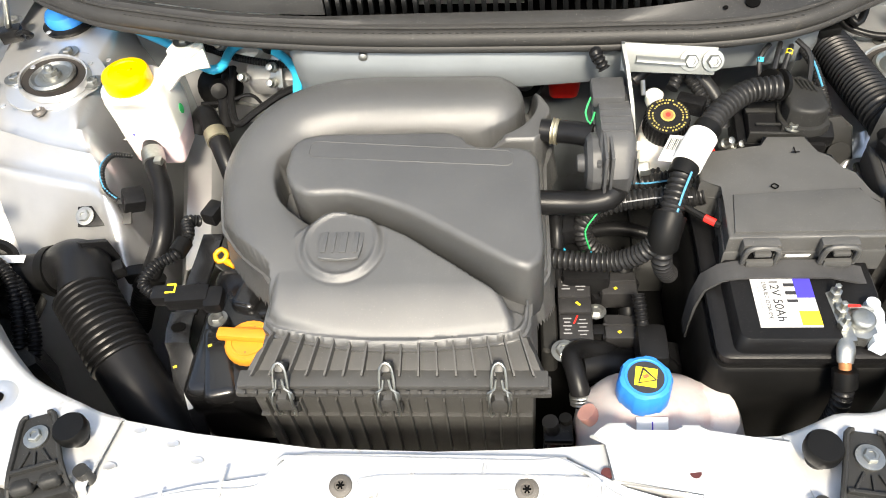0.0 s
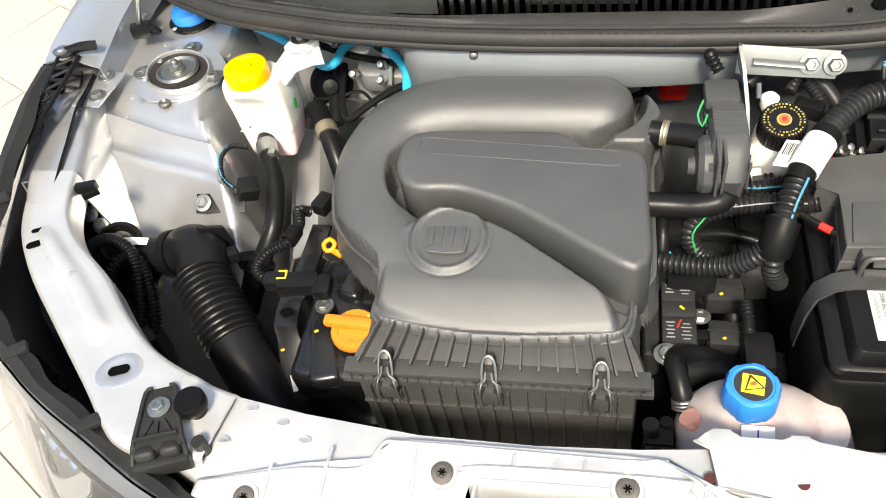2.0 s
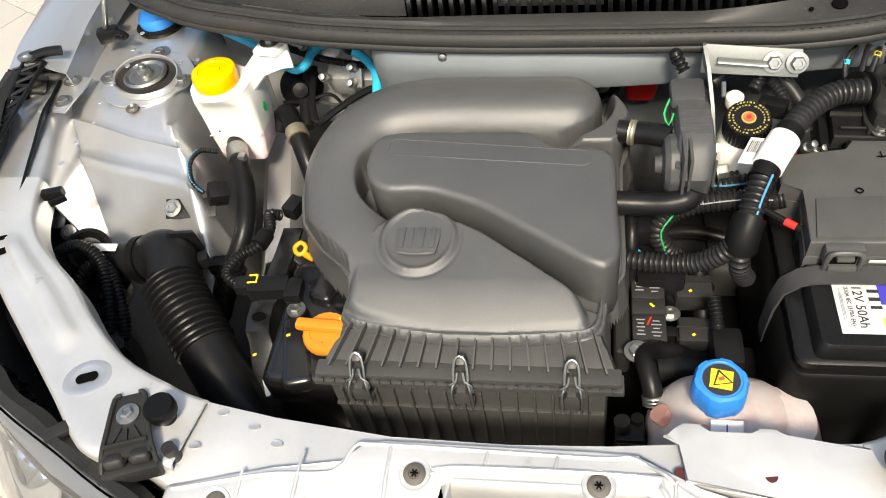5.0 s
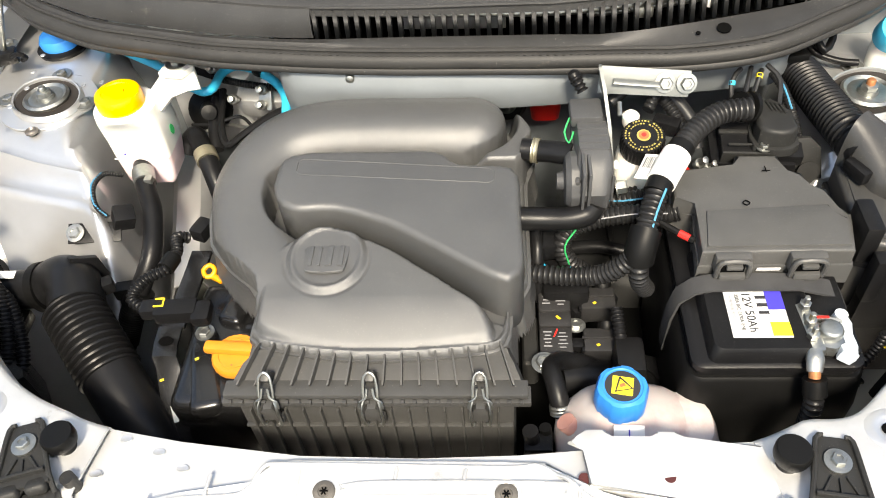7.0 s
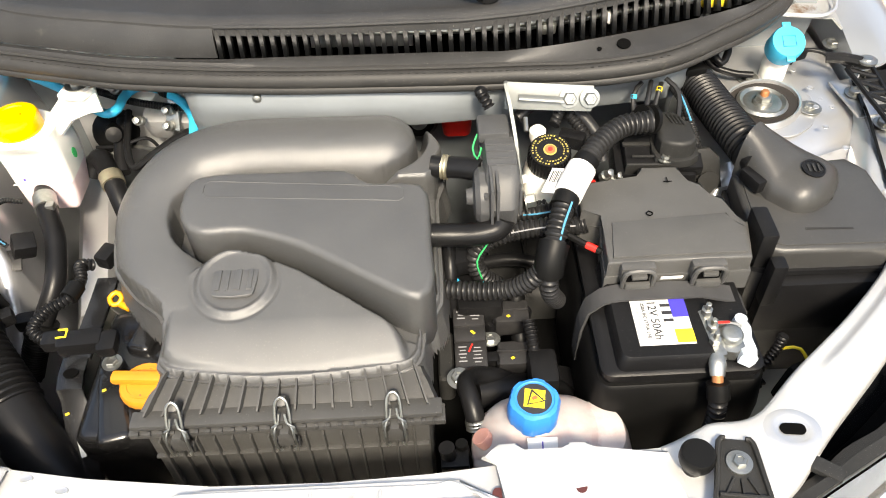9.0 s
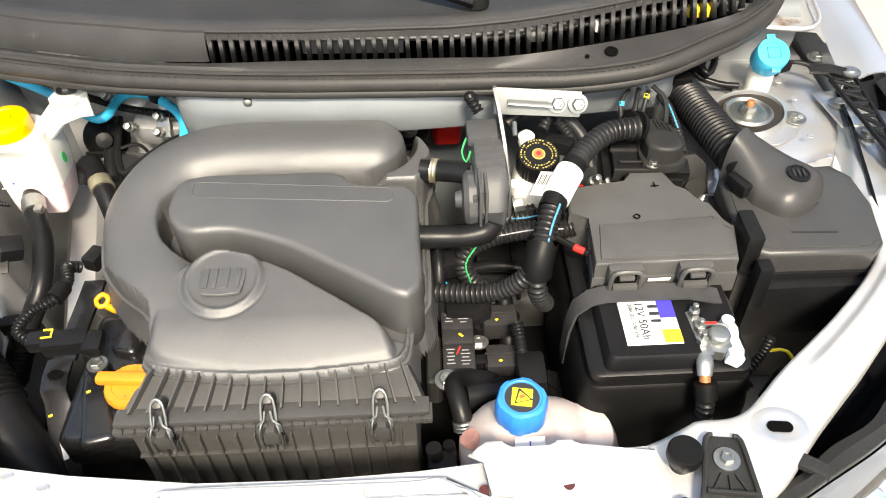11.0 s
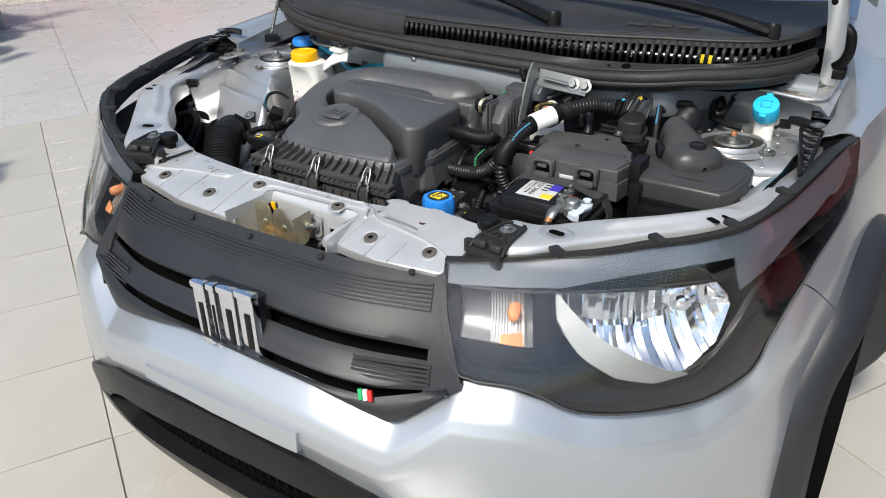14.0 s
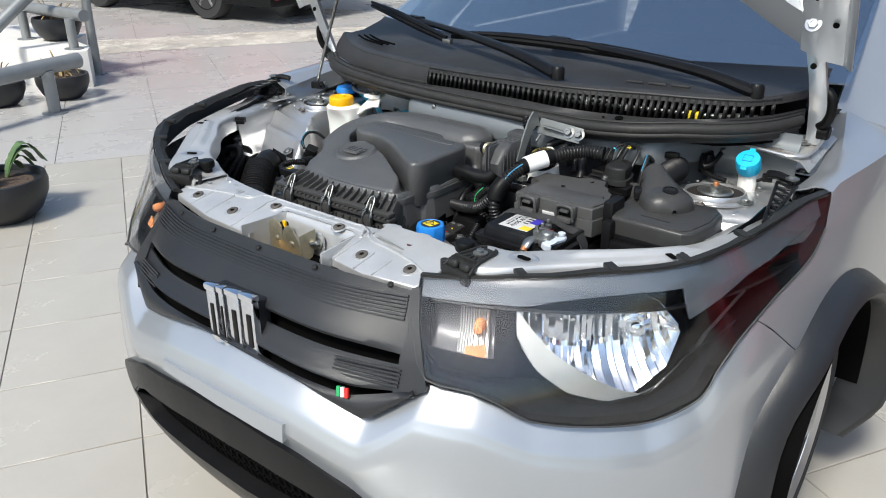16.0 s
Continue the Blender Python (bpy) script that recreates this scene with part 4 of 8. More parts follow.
part("panel_rib", tube([(-.338, -.634, .868), (-.240, -.614, .868), (-.170, -.607, .868), (-.154, -.580, .868), (-.120, -.576, .868), (.085, -.578, .868), (.124, -.577, .868), (.176, -.612, .868), (.22, -.619, .868), (.29, -.633, .868), (.335, -.652, .868)], 0.0022, 8), PANEL, lock)
part("panel_rib", tube([(-.070, -.604, .868), (-.052, -.596, .868), (.126, -.594, .868), (.146, -.604, .868), (.152, -.614, .868)], 0.0030, 8), PANEL, lock, "raised rim round the latch recess")
for x, y in ((-.288, -.645), (-.162, -.656), (-.088, -.605), (.089, -.606), (.191, -.654), (.298, -.650)):
    part("rivet_seat", lathe([(.0165, 0), (.0160, .0012), (.0145, .0004), (.013, .0003)], Matrix.Translation((x, y, .8678)), 28), PANEL, lock)
    rv = part("rivet", lathe([(.0112, 0), (.0112, .002), (.0095, .0032), (.006, .0033), (.0052, .0018), (.001, .0018)], Matrix.Translation((x, y, .868)), 24), RIVET, lock, "black plastic rivet")
    b = None
    for k in range(3):
        b = rbox((x, y, .8705), (.008, .0014, .0010), 0, (0, 0, 60 * k), b)
    part("rivet_cross", b, DARK, rv)
for x, y in ((.164, -.588), (.245, -.586)):
    part("panel_hole", lathe([(.0058, 0), (.0058, .0012), (.001, .0012)], Matrix.Translation((x, y, .8600)), 16), material("dark_red_hole", (.06, .01, .01), .7), lock)
for x, y in ((-.36, -.548), (-.31, -.545), (-.33, -.585), (-.27, -.560), (-.24, -.578), (.28, -.575), (.30, -.625), (.32, -.57)):
    part("beam_spot", lathe([(.0055, 0), (.005, .0012), (.003, .0006), (.001, .0006)], Matrix.Translation((x, y, .8602)) @ Matrix.Diagonal((1.3, .8, 1, 1)), 14), BAY, lock)
# flat bracket in front of the expansion tank
TB = [(.150, -.552), (.166, -.560), (.168, -.598), (.250, -.606), (.262, -.640), (.345, -.648), (.350, -.60), (.335, -.555), (.262, -.548), (.256, -.540), (.238, -.540), (.232, -.548), (.192, -.548), (.186, -.538), (.168, -.538), (.160, -.545)]
part("tank_bracket", prism(TB, .862, .8665, 0.002), PANEL, lock)
# the panel falls towards the grille
warp(lock, lambda v: Vector((v.x, v.y, v.z + .25 * min(0, v.y + .606) + (.006 if v.x > .14 and v.y > -.60 else 0))))

# bonnet latch in its recess
latch = thing("bonnet_latch", (.03, -.66, .80), "zinc-plated bonnet latch with a yellow release cable", "latch")
part("recess", sheet([[Vector((x, y, z)) for x in np.linspace(-.062, .148, 6)] for y, z in ((-.604, .866), (-.609, .862), (-.614, .850), (-.619, .80), (-.63, .765), (-.70, .75))], 0.003, outward=(0, -1, 1)), PANEL, latch, "bright pressed back wall of the recess")
for x in (-.058, .144):
    part("recess_cheek", sheet([[Vector((x + dx * (1 if x < 0 else -1), y, z)) for z in (.866, .80, .755)] for y, dx in ((-.606, .006), (-.66, .0), (-.712, -.006))], .003), PANEL, latch)
def upright(pts, y, thick=.004):
    """A plate outlined in x and z that stands upright at y."""
    return prism(pts, 0, thick, .0012, m=Matrix(((1, 0, 0, 0), (0, 0, -1, y), (0, 1, 0, 0), (0, 0, 0, 1))))


for y_, outline_ in ((-.648, [(-.050, .795), (-.058, .830), (-.061, .848), (-.055, .860), (-.044, .866), (-.033, .865), (-.026, .857), (-.022, .842), (-.016, .820), (-.012, .795)]), (-.652, [(-.014, .795), (-.011, .830), (-.014, .848), (-.008, .859), (.003, .8645), (.012, .860), (.018, .850), (.026, .842), (.034, .820), (.036, .795)])):
    lobe = part("latch_plate", upright(outline_, y_), BRASS, latch)
    cx_ = sum(q[0] for q in outline_) / len(outline_)
    part("plate_dimple", lathe([(.0065, 0), (.006, .0016), (.004, .0028), (.0008, .003)], Matrix.Translation((cx_ + .002, y_ - .004, .828)) @ pose(0, 0, 0, 90, 0, 0), 18), BRASS, lobe)
part("latch_wing", sheet([[Vector((x, y, z)) for x, y, z in ((.026, -.652, .846), (.036, -.644, .853), (.051, -.632, .862))], [Vector((x, y, z)) for x, y, z in ((.034, -.652, .822), (.040, -.645, .828), (.052, -.634, .834))], [Vector((x, y, z)) for x, y, z in ((.036, -.652, .797), (.042, -.646, .800), (.046, -.638, .806))]], .003), BRASS, latch)
part("latch_base", rbox((-.008, -.654, .795), (.090, .008, .012), .002), BRASS, latch)
part("latch_claw", upright([(-.040, .800), (-.030, .835), (-.020, .852), (-.012, .845), (-.016, .820), (-.010, .800)], -.643), RUBBER, latch)
part("bolt_seat", upright([(.034, .812), (.036, .846), (.044, .852), (.060, .850), (.064, .842), (.064, .816), (.058, .808), (.040, .806)], -.6215, .003), PANEL, latch)
part("latch_block", rbox((-.026, -.640, .850), (.014, .012, .022), .003), BLACK, latch)
part("release_tab", rbox((-.020, -.644, .856), (.008, .004, .020), .001, (8, 4, 0)), YELLOW, latch)
part("release_cable", tube([(-.052, -.668, .800), (-.02, -.680, .794), (.02, -.688, .788), (.06, -.692, .784), (.10, -.694, .782), (.145, -.695, .78)], .0045, 10), YELLOW, latch, "yellow release cable")
part("cable_nozzle", tube([(-.053, -.667, .801), (-.038, -.673, .797)], .007, 10), YELLOW, latch)
part("cable_tie", tube([(.018, -.694, .782), (.018, -.689, .796), (.018, -.680, .792), (.018, -.684, .782)], .0028, 8), BLACK, latch)
part("rubber_flap", prism([(-.026, -.02), (.022, -.024), (.026, .012), (.012, .028), (-.004, .012), (-.026, .004)], 0, .004, .001, m=Matrix.Translation((.062, -.655, .778)) @ pose(0, 0, 0, 55, 0, 0)), RUBBER, latch)
# no opening here: a near-black plate coloured as the slot's shade
part("latch_slot", prism([(-.016, -.018), (.016, -.018), (.016, .014), (.012, .018), (-.012, .018), (-.016, .014)], 0, .0015, 0, m=Matrix.Translation((.096, -.6205, .812)) @ pose(0, 0, 0, 85, 0, 0)), DARK, latch)
part("slot_rim", tube([(.112, -.622, .795), (.112, -.620, .830), (.080, -.620, .832), (.080, -.622, .795)], .0016, 8, smooth=False), PANEL, latch)
for p, r_ in (((.050, -.626, .830), .0080), ((.078, -.628, .805), .0080), ((.036, -.652, .792), .007)):
    m_ = Matrix.Translation(p) @ pose(0, 0, 0, 74, 0, 0)
    bt_ = part("latch_bolt", bolt(p, r_, pose(0, 0, 0, 74, 0, 0), h=.009), STEEL, latch)
    part("bolt_shank", lathe([(r_ * .55, .008), (r_ * .55, .020), (r_ * .4, .022), (.001, .022)], m_, 14), STEEL, bt_)


def rail(side):
    """A pressed side rail from the front panel to the wing, with a bead, slots and a rubber stop."""
    s = side
    if s < 0:
        inner = [(-.330, -.535), (-.378, -.524), (-.441, -.494), (-.50, -.445), (-.555, -.388), (-.625, -.330), (-.661, -.285), (-.681, -.235), (-.688, -.205)]
        outer = [(-.345, -.612), (-.400, -.612), (-.447, -.602), (-.510, -.540), (-.590, -.461), (-.665, -.385), (-.712, -.322), (-.742, -.252), (-.764, -.205)]
    else:
        inner = [(.330, -.548), (.378, -.534), (.428, -.527), (.490, -.472), (.566, -.409), (.635, -.342), (.662, -.300), (.676, -.250), (.684, -.215)]
        outer = [(.350, -.622), (.406, -.622), (.445, -.602), (.505, -.540), (.585, -.465), (.648, -.400), (.690, -.340), (.716, -.270), (.735, -.215)]
    a = spline([(x, y, 0) for x, y in inner], .012)
    c = spline([(x, y, 0) for x, y in outer], .012)
    n = 72
    rows = []
    for i in range(n + 1):
        f = i / n
        p = a[min(int(f * (len(a) - 1)), len(a) - 1)]
        p2 = a[min(int(f * (len(a) - 1)) + 1, len(a) - 1)]
        p = p.lerp(p2, f * (len(a) - 1) % 1)
        q = c[min(int(f * (len(c) - 1)), len(c) - 1)]
        q2 = c[min(int(f * (len(c) - 1)) + 1, len(c) - 1)]
        q = q.lerp(q2, f * (len(c) - 1) % 1)
        z = .868 + .017 * min(f / .10, 1) ** 2
        amp = .008 * min(max((f - .36) / .05, 0), 1) * min(max((.80 - f) / .06, 0), 1)
        row = []
        for g, dz in ((-.05, -.045), (-.04, -.012), (-.01, -.002), (.05, 0), (.16, 0), (.24, .15), (.31, .75), (.38, 1), (.50, 1), (.57, .75), (.64, .15), (.72, 0), (.92, 0), (.99, -.002), (1.03, -.010), (1.04, -.03)):
            v = p.lerp(q, g)
            row.append(Vector((v.x, v.y, z + (dz * amp if dz > 0 else dz))))
        rows.append(row)
    mid = rows[n // 2][7]
    r_ob = thing("side_rail", (mid.x, mid.y, .84), "pressed silver side rail with slotted holes", "side rail", "side rails")
    part("rail_pressing", sheet(rows, 0.003, outward=(0, 0, 1)), PANEL, r_ob, angle=60)
    for px, py, ang_, big in (((-.470, -.524, 20, 1.0), (-.676, -.344, 25, .95), (-.686, -.320, 20, .6)) if s < 0 else ((.458, -.545, -5, 1.0), (.648, -.387, -30, .95), (.662, -.367, -30, .6))):
        turn = Matrix.Translation((px, py, .8852)) @ pose(0, 0, 0, 0, 0, ang_)
        slot = [(big * (.0065 * (1 if math.cos(t) > 0 else -1) + .0062 * math.cos(t)), big * .0062 * math.sin(t)) for t in np.linspace(.01, math.tau + .01, 21)[:-1]]
        if big == 1.0:
            part("slot_dimple", lathe([(.026, -.0008), (.0225, .0006), (.018, .0012), (.0155, .0008), (.0142, .0002)], turn @ Matrix.Diagonal((1.15, .95, 1, 1)), 32), BAY, r_ob)
        # slot is a dark plate on the rail, its shaded depth in the colour
        part("slot", prism(slot, .0004, .0014, 0, m=turn), DARK, r_ob)
    # rubber stop and its black bracket
    sx, sy = (-.366, -.560) if s < 0 else (.356, -.572)
    stop = thing("bonnet_stop", (sx, sy, .87), "black rubber bonnet stop", "rubber stop", "bonnet stops")
    part("buffer", lathe([(.011, -.02), (.011, .006), (.016, .008), (.0172, .012), (.0172, .021), (.0155, .024), (.002, .0245)], Matrix.Translation((sx, sy, .874)), 32), RUBBER, stop)
    bx, by = (-.400, -.568) if s < 0 else (.394, -.580)
    br = thing("lamp_bracket", (bx, by, .87), "black plastic lamp bracket with a zinc bolt", "bracket", "lamp brackets")
    ang = 18 if s < 0 else -8
    m = Matrix.Translation((bx, by, .885)) @ pose(0, 0, 0, 0, 0, ang)

    def bent(b):
        bmesh.ops.transform(b, matrix=m, verts=b.verts)
        return b

    part("bracket_body", prism([(-.016, .023), (-.010, .026), (.010, .026), (.016, .023), (.022, -.02), (.027, -.048), (-.027, -.048), (-.022, -.02)], -.002, .003, .001, m=m), DUSTY, br)
    for sg in (-1, 1):
        part("bracket_wall", bent(tube([(sg * .010, .026, .004), (sg * .0165, .022, .004), (sg * .022, -.015, .004), (sg * .026, -.040, .002), (sg * .029, -.056, -.008)], .0028, 8)), DUSTY, br)
        part("bracket_rib", bent(rbox((sg * .011, -.024, .004), (.0025, .020, .004), .001, (0, 0, sg * 28))), DUSTY, br)
        part("bracket_cup", bent(rbox((sg * .0135, -.046, -.003), (.022, .020, .014), .006, (-18, 0, 0), seg=3)), DUSTY, br)
    part("bracket_rib", bent(rbox((0, -.027, .004), (.0025, .020, .004), .001)), DUSTY, br)
    part("bracket_bar", bent(rbox((0, -.035, .005), (.046, .0035, .008), .001)), DUSTY, br)
    part("bracket_foot", bent(rbox((0, -.056, -.018), (.060, .014, .022), .004)), DUSTY, br)
    part("bracket_peg", bent(tube([(s * -.040, -.044, -.03), (s * -.040, -.044, -.006)], .0075, 14)), DUSTY, br)
    part("bracket_washer", lathe([(.0125, 0), (.0125, .0025), (.010, .003)], Matrix.Translation((bx, by, .8885)), 28), STEEL, br)
    part("bracket_bolt", bolt((bx, by, .890), .0072), STEEL, br)


rail(-1)
rail(1)

# dark gap behind each headlamp
for side in (-1, 1):
    rows = []
    for i in range(21):
        u = 2.2 + 4.2 * i / 20
        p = skin(side * u, .80, -0.03)
        q = skin(side * u, .80, -0.16)
        rows.append([Vector((p.x, p.y, .835)), Vector(((p.x + q.x) / 2, (p.y + q.y) / 2, .80)), Vector((q.x, q.y, .74))])
    part("lamp_back", sheet(rows, 0.004), BLACK, car, "black back of the lamp housing")

# ---- cowl, wipers, bonnet ----
SEAL = ((-.70, .17), (-.62, .09), (-.5, .022), (-.4, -.007), (-.3, -.034), (-.16, -.055), (-.05, -.065), (.15, -.075), (.25, -.077), (.36, -.083), (.43, -.076), (.5, -.04), (.56, -.004), (.60, .03), (.64, .08), (.67, .15), (.70, .30))
FOOT = ((-.72, .15), (-.69, .123), (-.58, .062), (-.47, .026), (-.31, -.014), (-.23, -.026), (-.16, -.035), (-.05, -.050), (.05, -.058), (.15, -.058), (.25, -.045), (.35, -.024), (.42, -.009), (.5, .004), (.56, .022), (.6, .038), (.637, .064), (.70, .12))
HEAD = ((-.72, .24), (-.56, .113), (-.46, .052), (-.38, .027), (-.3, .010), (-.22, -.008), (-.16, -.018), (-.05, -.030), (.05, -.040), (.15, -.042), (.25, -.033), (.35, -.010), (.42, .012), (.5, .028), (.56, .048), (.6, .066), (.64, .082), (.70, .14))


def along(table, x, reach=.03):
    """A table's line at x, with its corners rounded off."""
    return sum(at_height(table, x + d * reach / 3) for d in (-3, -2, -1, 0, 1, 2, 3)) / 7


def seal_at(x):
    return along(SEAL, x), at_height(((.30, .986), (.50, 1.002)), x)


def foot_at(x):
    return max(along(FOOT, x), along(SEAL, x) + .026), along(((-.2, 1.003), (-.05, 1.010), (.15, 1.012), (.3, 1.007), (.42, 1.008), (.5, 1.015), (.6, 1.024)), x)


def head_at(x):
    return max(along(HEAD, x), foot_at(x)[0] + .008), along(((-.2, 1.044), (.1, 1.051), (.6, 1.056)), x)


XS = [float(q) for q in np.linspace(-.70, .675, 111)]
cowl = thing("cowl", (0, .1, .95), "dusty black plastic cowl panel with louvres", "cowl panel")
rows = []
for x in XS:
    s, zs = seal_at(x)
    f, zf = foot_at(x)
    rows.append([Vector((x, y, z)) for y, z in ((s + .012, zs - .030), (s + .004, zs + .005), (s + .020, zs + .010), ((s + .02 + f) / 2, (zs + zf) / 2 + .004), (f - .003, zf), (f, zf - .002), (f + .004, zf - .02))])
part("front_flange", sheet(rows, 0.003, outward=(0, 0, 1)), COWL, cowl)
rows = []
for x in XS:
    g, zg = head_at(x)
    e = .235 + .19 * (x / .72) ** 2
    rows.append([Vector((x, y, z)) for y, z in ((g - .003, zg - .012), (g - .001, zg + .001), (g + .007, zg + .006), (g + .02, zg + .006), (g + .035, zg + .001), (g + (e - g) * .5, zg + .004), (e - .012, 1.068), (e + .006, 1.078))])
part("rear_panel", sheet(rows, 0.003, outward=(0, 0, 1)), COWL, cowl)
rows = []
for x in [q for q in XS if q < -.155]:
    f, zf = foot_at(x)
    g, zg = head_at(x)
    rows.append([Vector((x, f + (g - f) * k - .004 * math.sin(math.pi * k), zf + (zg - zf) * k)) for k in np.linspace(0, 1, 6)])
part("blank_panel", sheet(rows, 0.003, outward=(0, -1, .5)), COWL, cowl)
# dark tubes laid on the panel, coloured like shaded grooves
for d in (0, .012, .024):
    part("panel_groove", tube([(-.60 + d, .190 + d, 1.055), (-.52 + d, .140 + d, 1.0555), (-.43 + d, .105 + d, 1.056)], .0028, 8), DARK, cowl)
for x0 in (.345, .395, .445):
    part("panel_bead", rbox((x0, .075 + (x0 - .345) * .2, 1.060), (.040, .007, .006), .003, (0, 0, 8)), COWL, cowl)
louvre = part("louvre_frame", tube([(x, head_at(x)[0] - .001, head_at(x)[1]) for x in np.linspace(-.16, .645, 60)], .0032, 8, smooth=False), COWL, cowl)
mesh = None
for k in range(56):
    x = -.157 + k * .01444
    a, c = Vector((x, *foot_at(x))), Vector((x - .002, *head_at(x)))
    d = c - a
    if mesh is None:
        ob = part("slat", rbox((0, 0, 0), (.0058, 1.0, .014), .001), COWL, louvre)
        mesh = ob.data
    else:
        ob = new("slat", mesh)
        ob.parent = louvre
    turn = Matrix(((1, d.x, 0), (0, d.y, -d.z / d.length), (0, d.z, d.y / d.length))).to_4x4()
    ob.matrix_basis = Matrix.Translation((a + c) / 2 + Vector((0, .006, -.003))) @ turn
# near-black sheet under the slats, the shade below them painted as colour
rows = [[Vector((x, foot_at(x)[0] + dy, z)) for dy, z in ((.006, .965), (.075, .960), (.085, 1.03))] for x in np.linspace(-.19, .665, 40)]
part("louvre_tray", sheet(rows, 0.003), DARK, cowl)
rows = [[Vector((x, foot_at(x)[0] + dy, z)) for dy, z in ((.055, .985), (.060, 1.028))] for x in np.linspace(-.045, .095, 10)]
part("tray_panel", sheet(rows, 0.003), PANEL, cowl, "pale painted panel seen through the louvres")
part("wiper_linkage", tube([(x, head_at(x)[0] + .012, 1.030) for x in np.linspace(-.15, .33, 16)], .0055, 10, smooth=False), STEEL, cowl)
part("wiper_linkage", tube([(x, foot_at(x)[0] + .034, 1.018) for x in np.linspace(.20, .61, 16)], .0050, 10, smooth=False), STEEL, cowl)
for x0, ln, mt in ((.275, .020, STEEL), (.36, .010, PAPER), (.505, .032, LEMON), (.555, .02, STEEL), (.585, .018, STEEL)):
    part("linkage_joint", rbox((x0, foot_at(x0)[0] + .026, 1.018), (ln, .016, .016), .004), mt, cowl)
seal = part("cowl_seal", tube([(x, seal_at(x)[0] + .004, seal_at(x)[1]) for x in XS], .0115, 14, smooth=False), SEAL_RUBBER, cowl, "dusty rubber cowl seal with a stitched ridge")
part("seal_ridge", tube([(x, seal_at(x)[0] + .008, seal_at(x)[1] + .013) for x in XS], .0028, 8, smooth=False), SEAL_RUBBER, seal)
part("seal_lip", tube([(x, seal_at(x)[0] - .001, seal_at(x)[1] - .012) for x in XS], .0065, 10, smooth=False), SEAL_RUBBER, seal)
q = None
for k in range(90):
    x = -.45 + k * .0098
    q = rbox((x, seal_at(x)[0] - .001, seal_at(x)[1] + .0108), (.0040, .0009, .0008), 0, bm=q)
part("seal_stitching", q, DUSTY, seal)
# holes are near-black discs, their shade painted on
for x, r_ in ((.371, .009), (.338, .003)):
    part("cowl_hole", lathe([(r_, 0), (r_, .0012), (.001, .0012)], Matrix.Translation((x, foot_at(x)[0] - .024, (foot_at(x)[1] + seal_at(x)[1]) / 2 + .006)) @ pose(0, 0, 0, 12, 0, 0), 16), DARK, cowl)


def wiper(pivot, knee, blade):
    w = thing("wiper", pivot, "black windscreen wiper resting on the screen", "wiper", "wipers")
    p, k = Vector(pivot), Vector(knee)
    part("arm", tube([p, p + (k - p) * .25 + Vector((0, 0, .012)), p + (k - p) * .6 + Vector((0, 0, .010)), k], [.019, .015, .012, .010], 10, squash=.75), BLACK, w)
    part("pivot_cap", lathe([(.016, -.01), (.016, .012), (.012, .018), (.002, .019)], Matrix.Translation(p), 20), BLACK, w)
    bl = part("blade", tube(blade, [.008, .014, .014, .008], 8, squash=.8), RUBBER, w)
    part("blade_spoiler", tube([Vector(q) + Vector((0, -.004, .010)) for q in blade], [.004, .009, .009, .004], 8), BLACK, bl)
    part("blade_joint", rbox(k, (.06, .022, .02), .005, (0, 0, -12)), BLACK, w)
    part("blade_tip", rbox(blade[-1], (.03, .014, .012), .003, (0, 0, -5)), STEEL, w)


wiper((.195, -.005, 1.070), (-.413, .235, 1.112), [(-.619, .277, 1.131), (-.49, .240, 1.115), (-.35, .190, 1.096), (-.235, .150, 1.080)])
wiper((.605, .090, 1.070), (.072, .212, 1.104), [(-.239, .176, 1.089), (-.067, .191, 1.096), (.2, .190, 1.095), (.436, .172, 1.087)])

HOOD = radians(66)


def hood_at(x, s, out=0.0):
    x, s, out = float(x), float(s), float(out)
    y0, z0 = .20, 1.00
    bow = .03 * (1 - (x / .7) ** 2)
    n = Vector((0, math.sin(HOOD), math.cos(HOOD)))
    return Vector((x, y0 - s * math.cos(HOOD), z0 + s * math.sin(HOOD))) + (out + bow) * n


bonnet = thing("bonnet", (0, .18, 1.0), "open silver bonnet held up on a rod", "bonnet")


def rear_edge(x):
    return along(((0, .40), (.40, .35), (.527, .285), (.58, .245), (.65, .20), (.707, .170), (.76, .148)), abs(x))


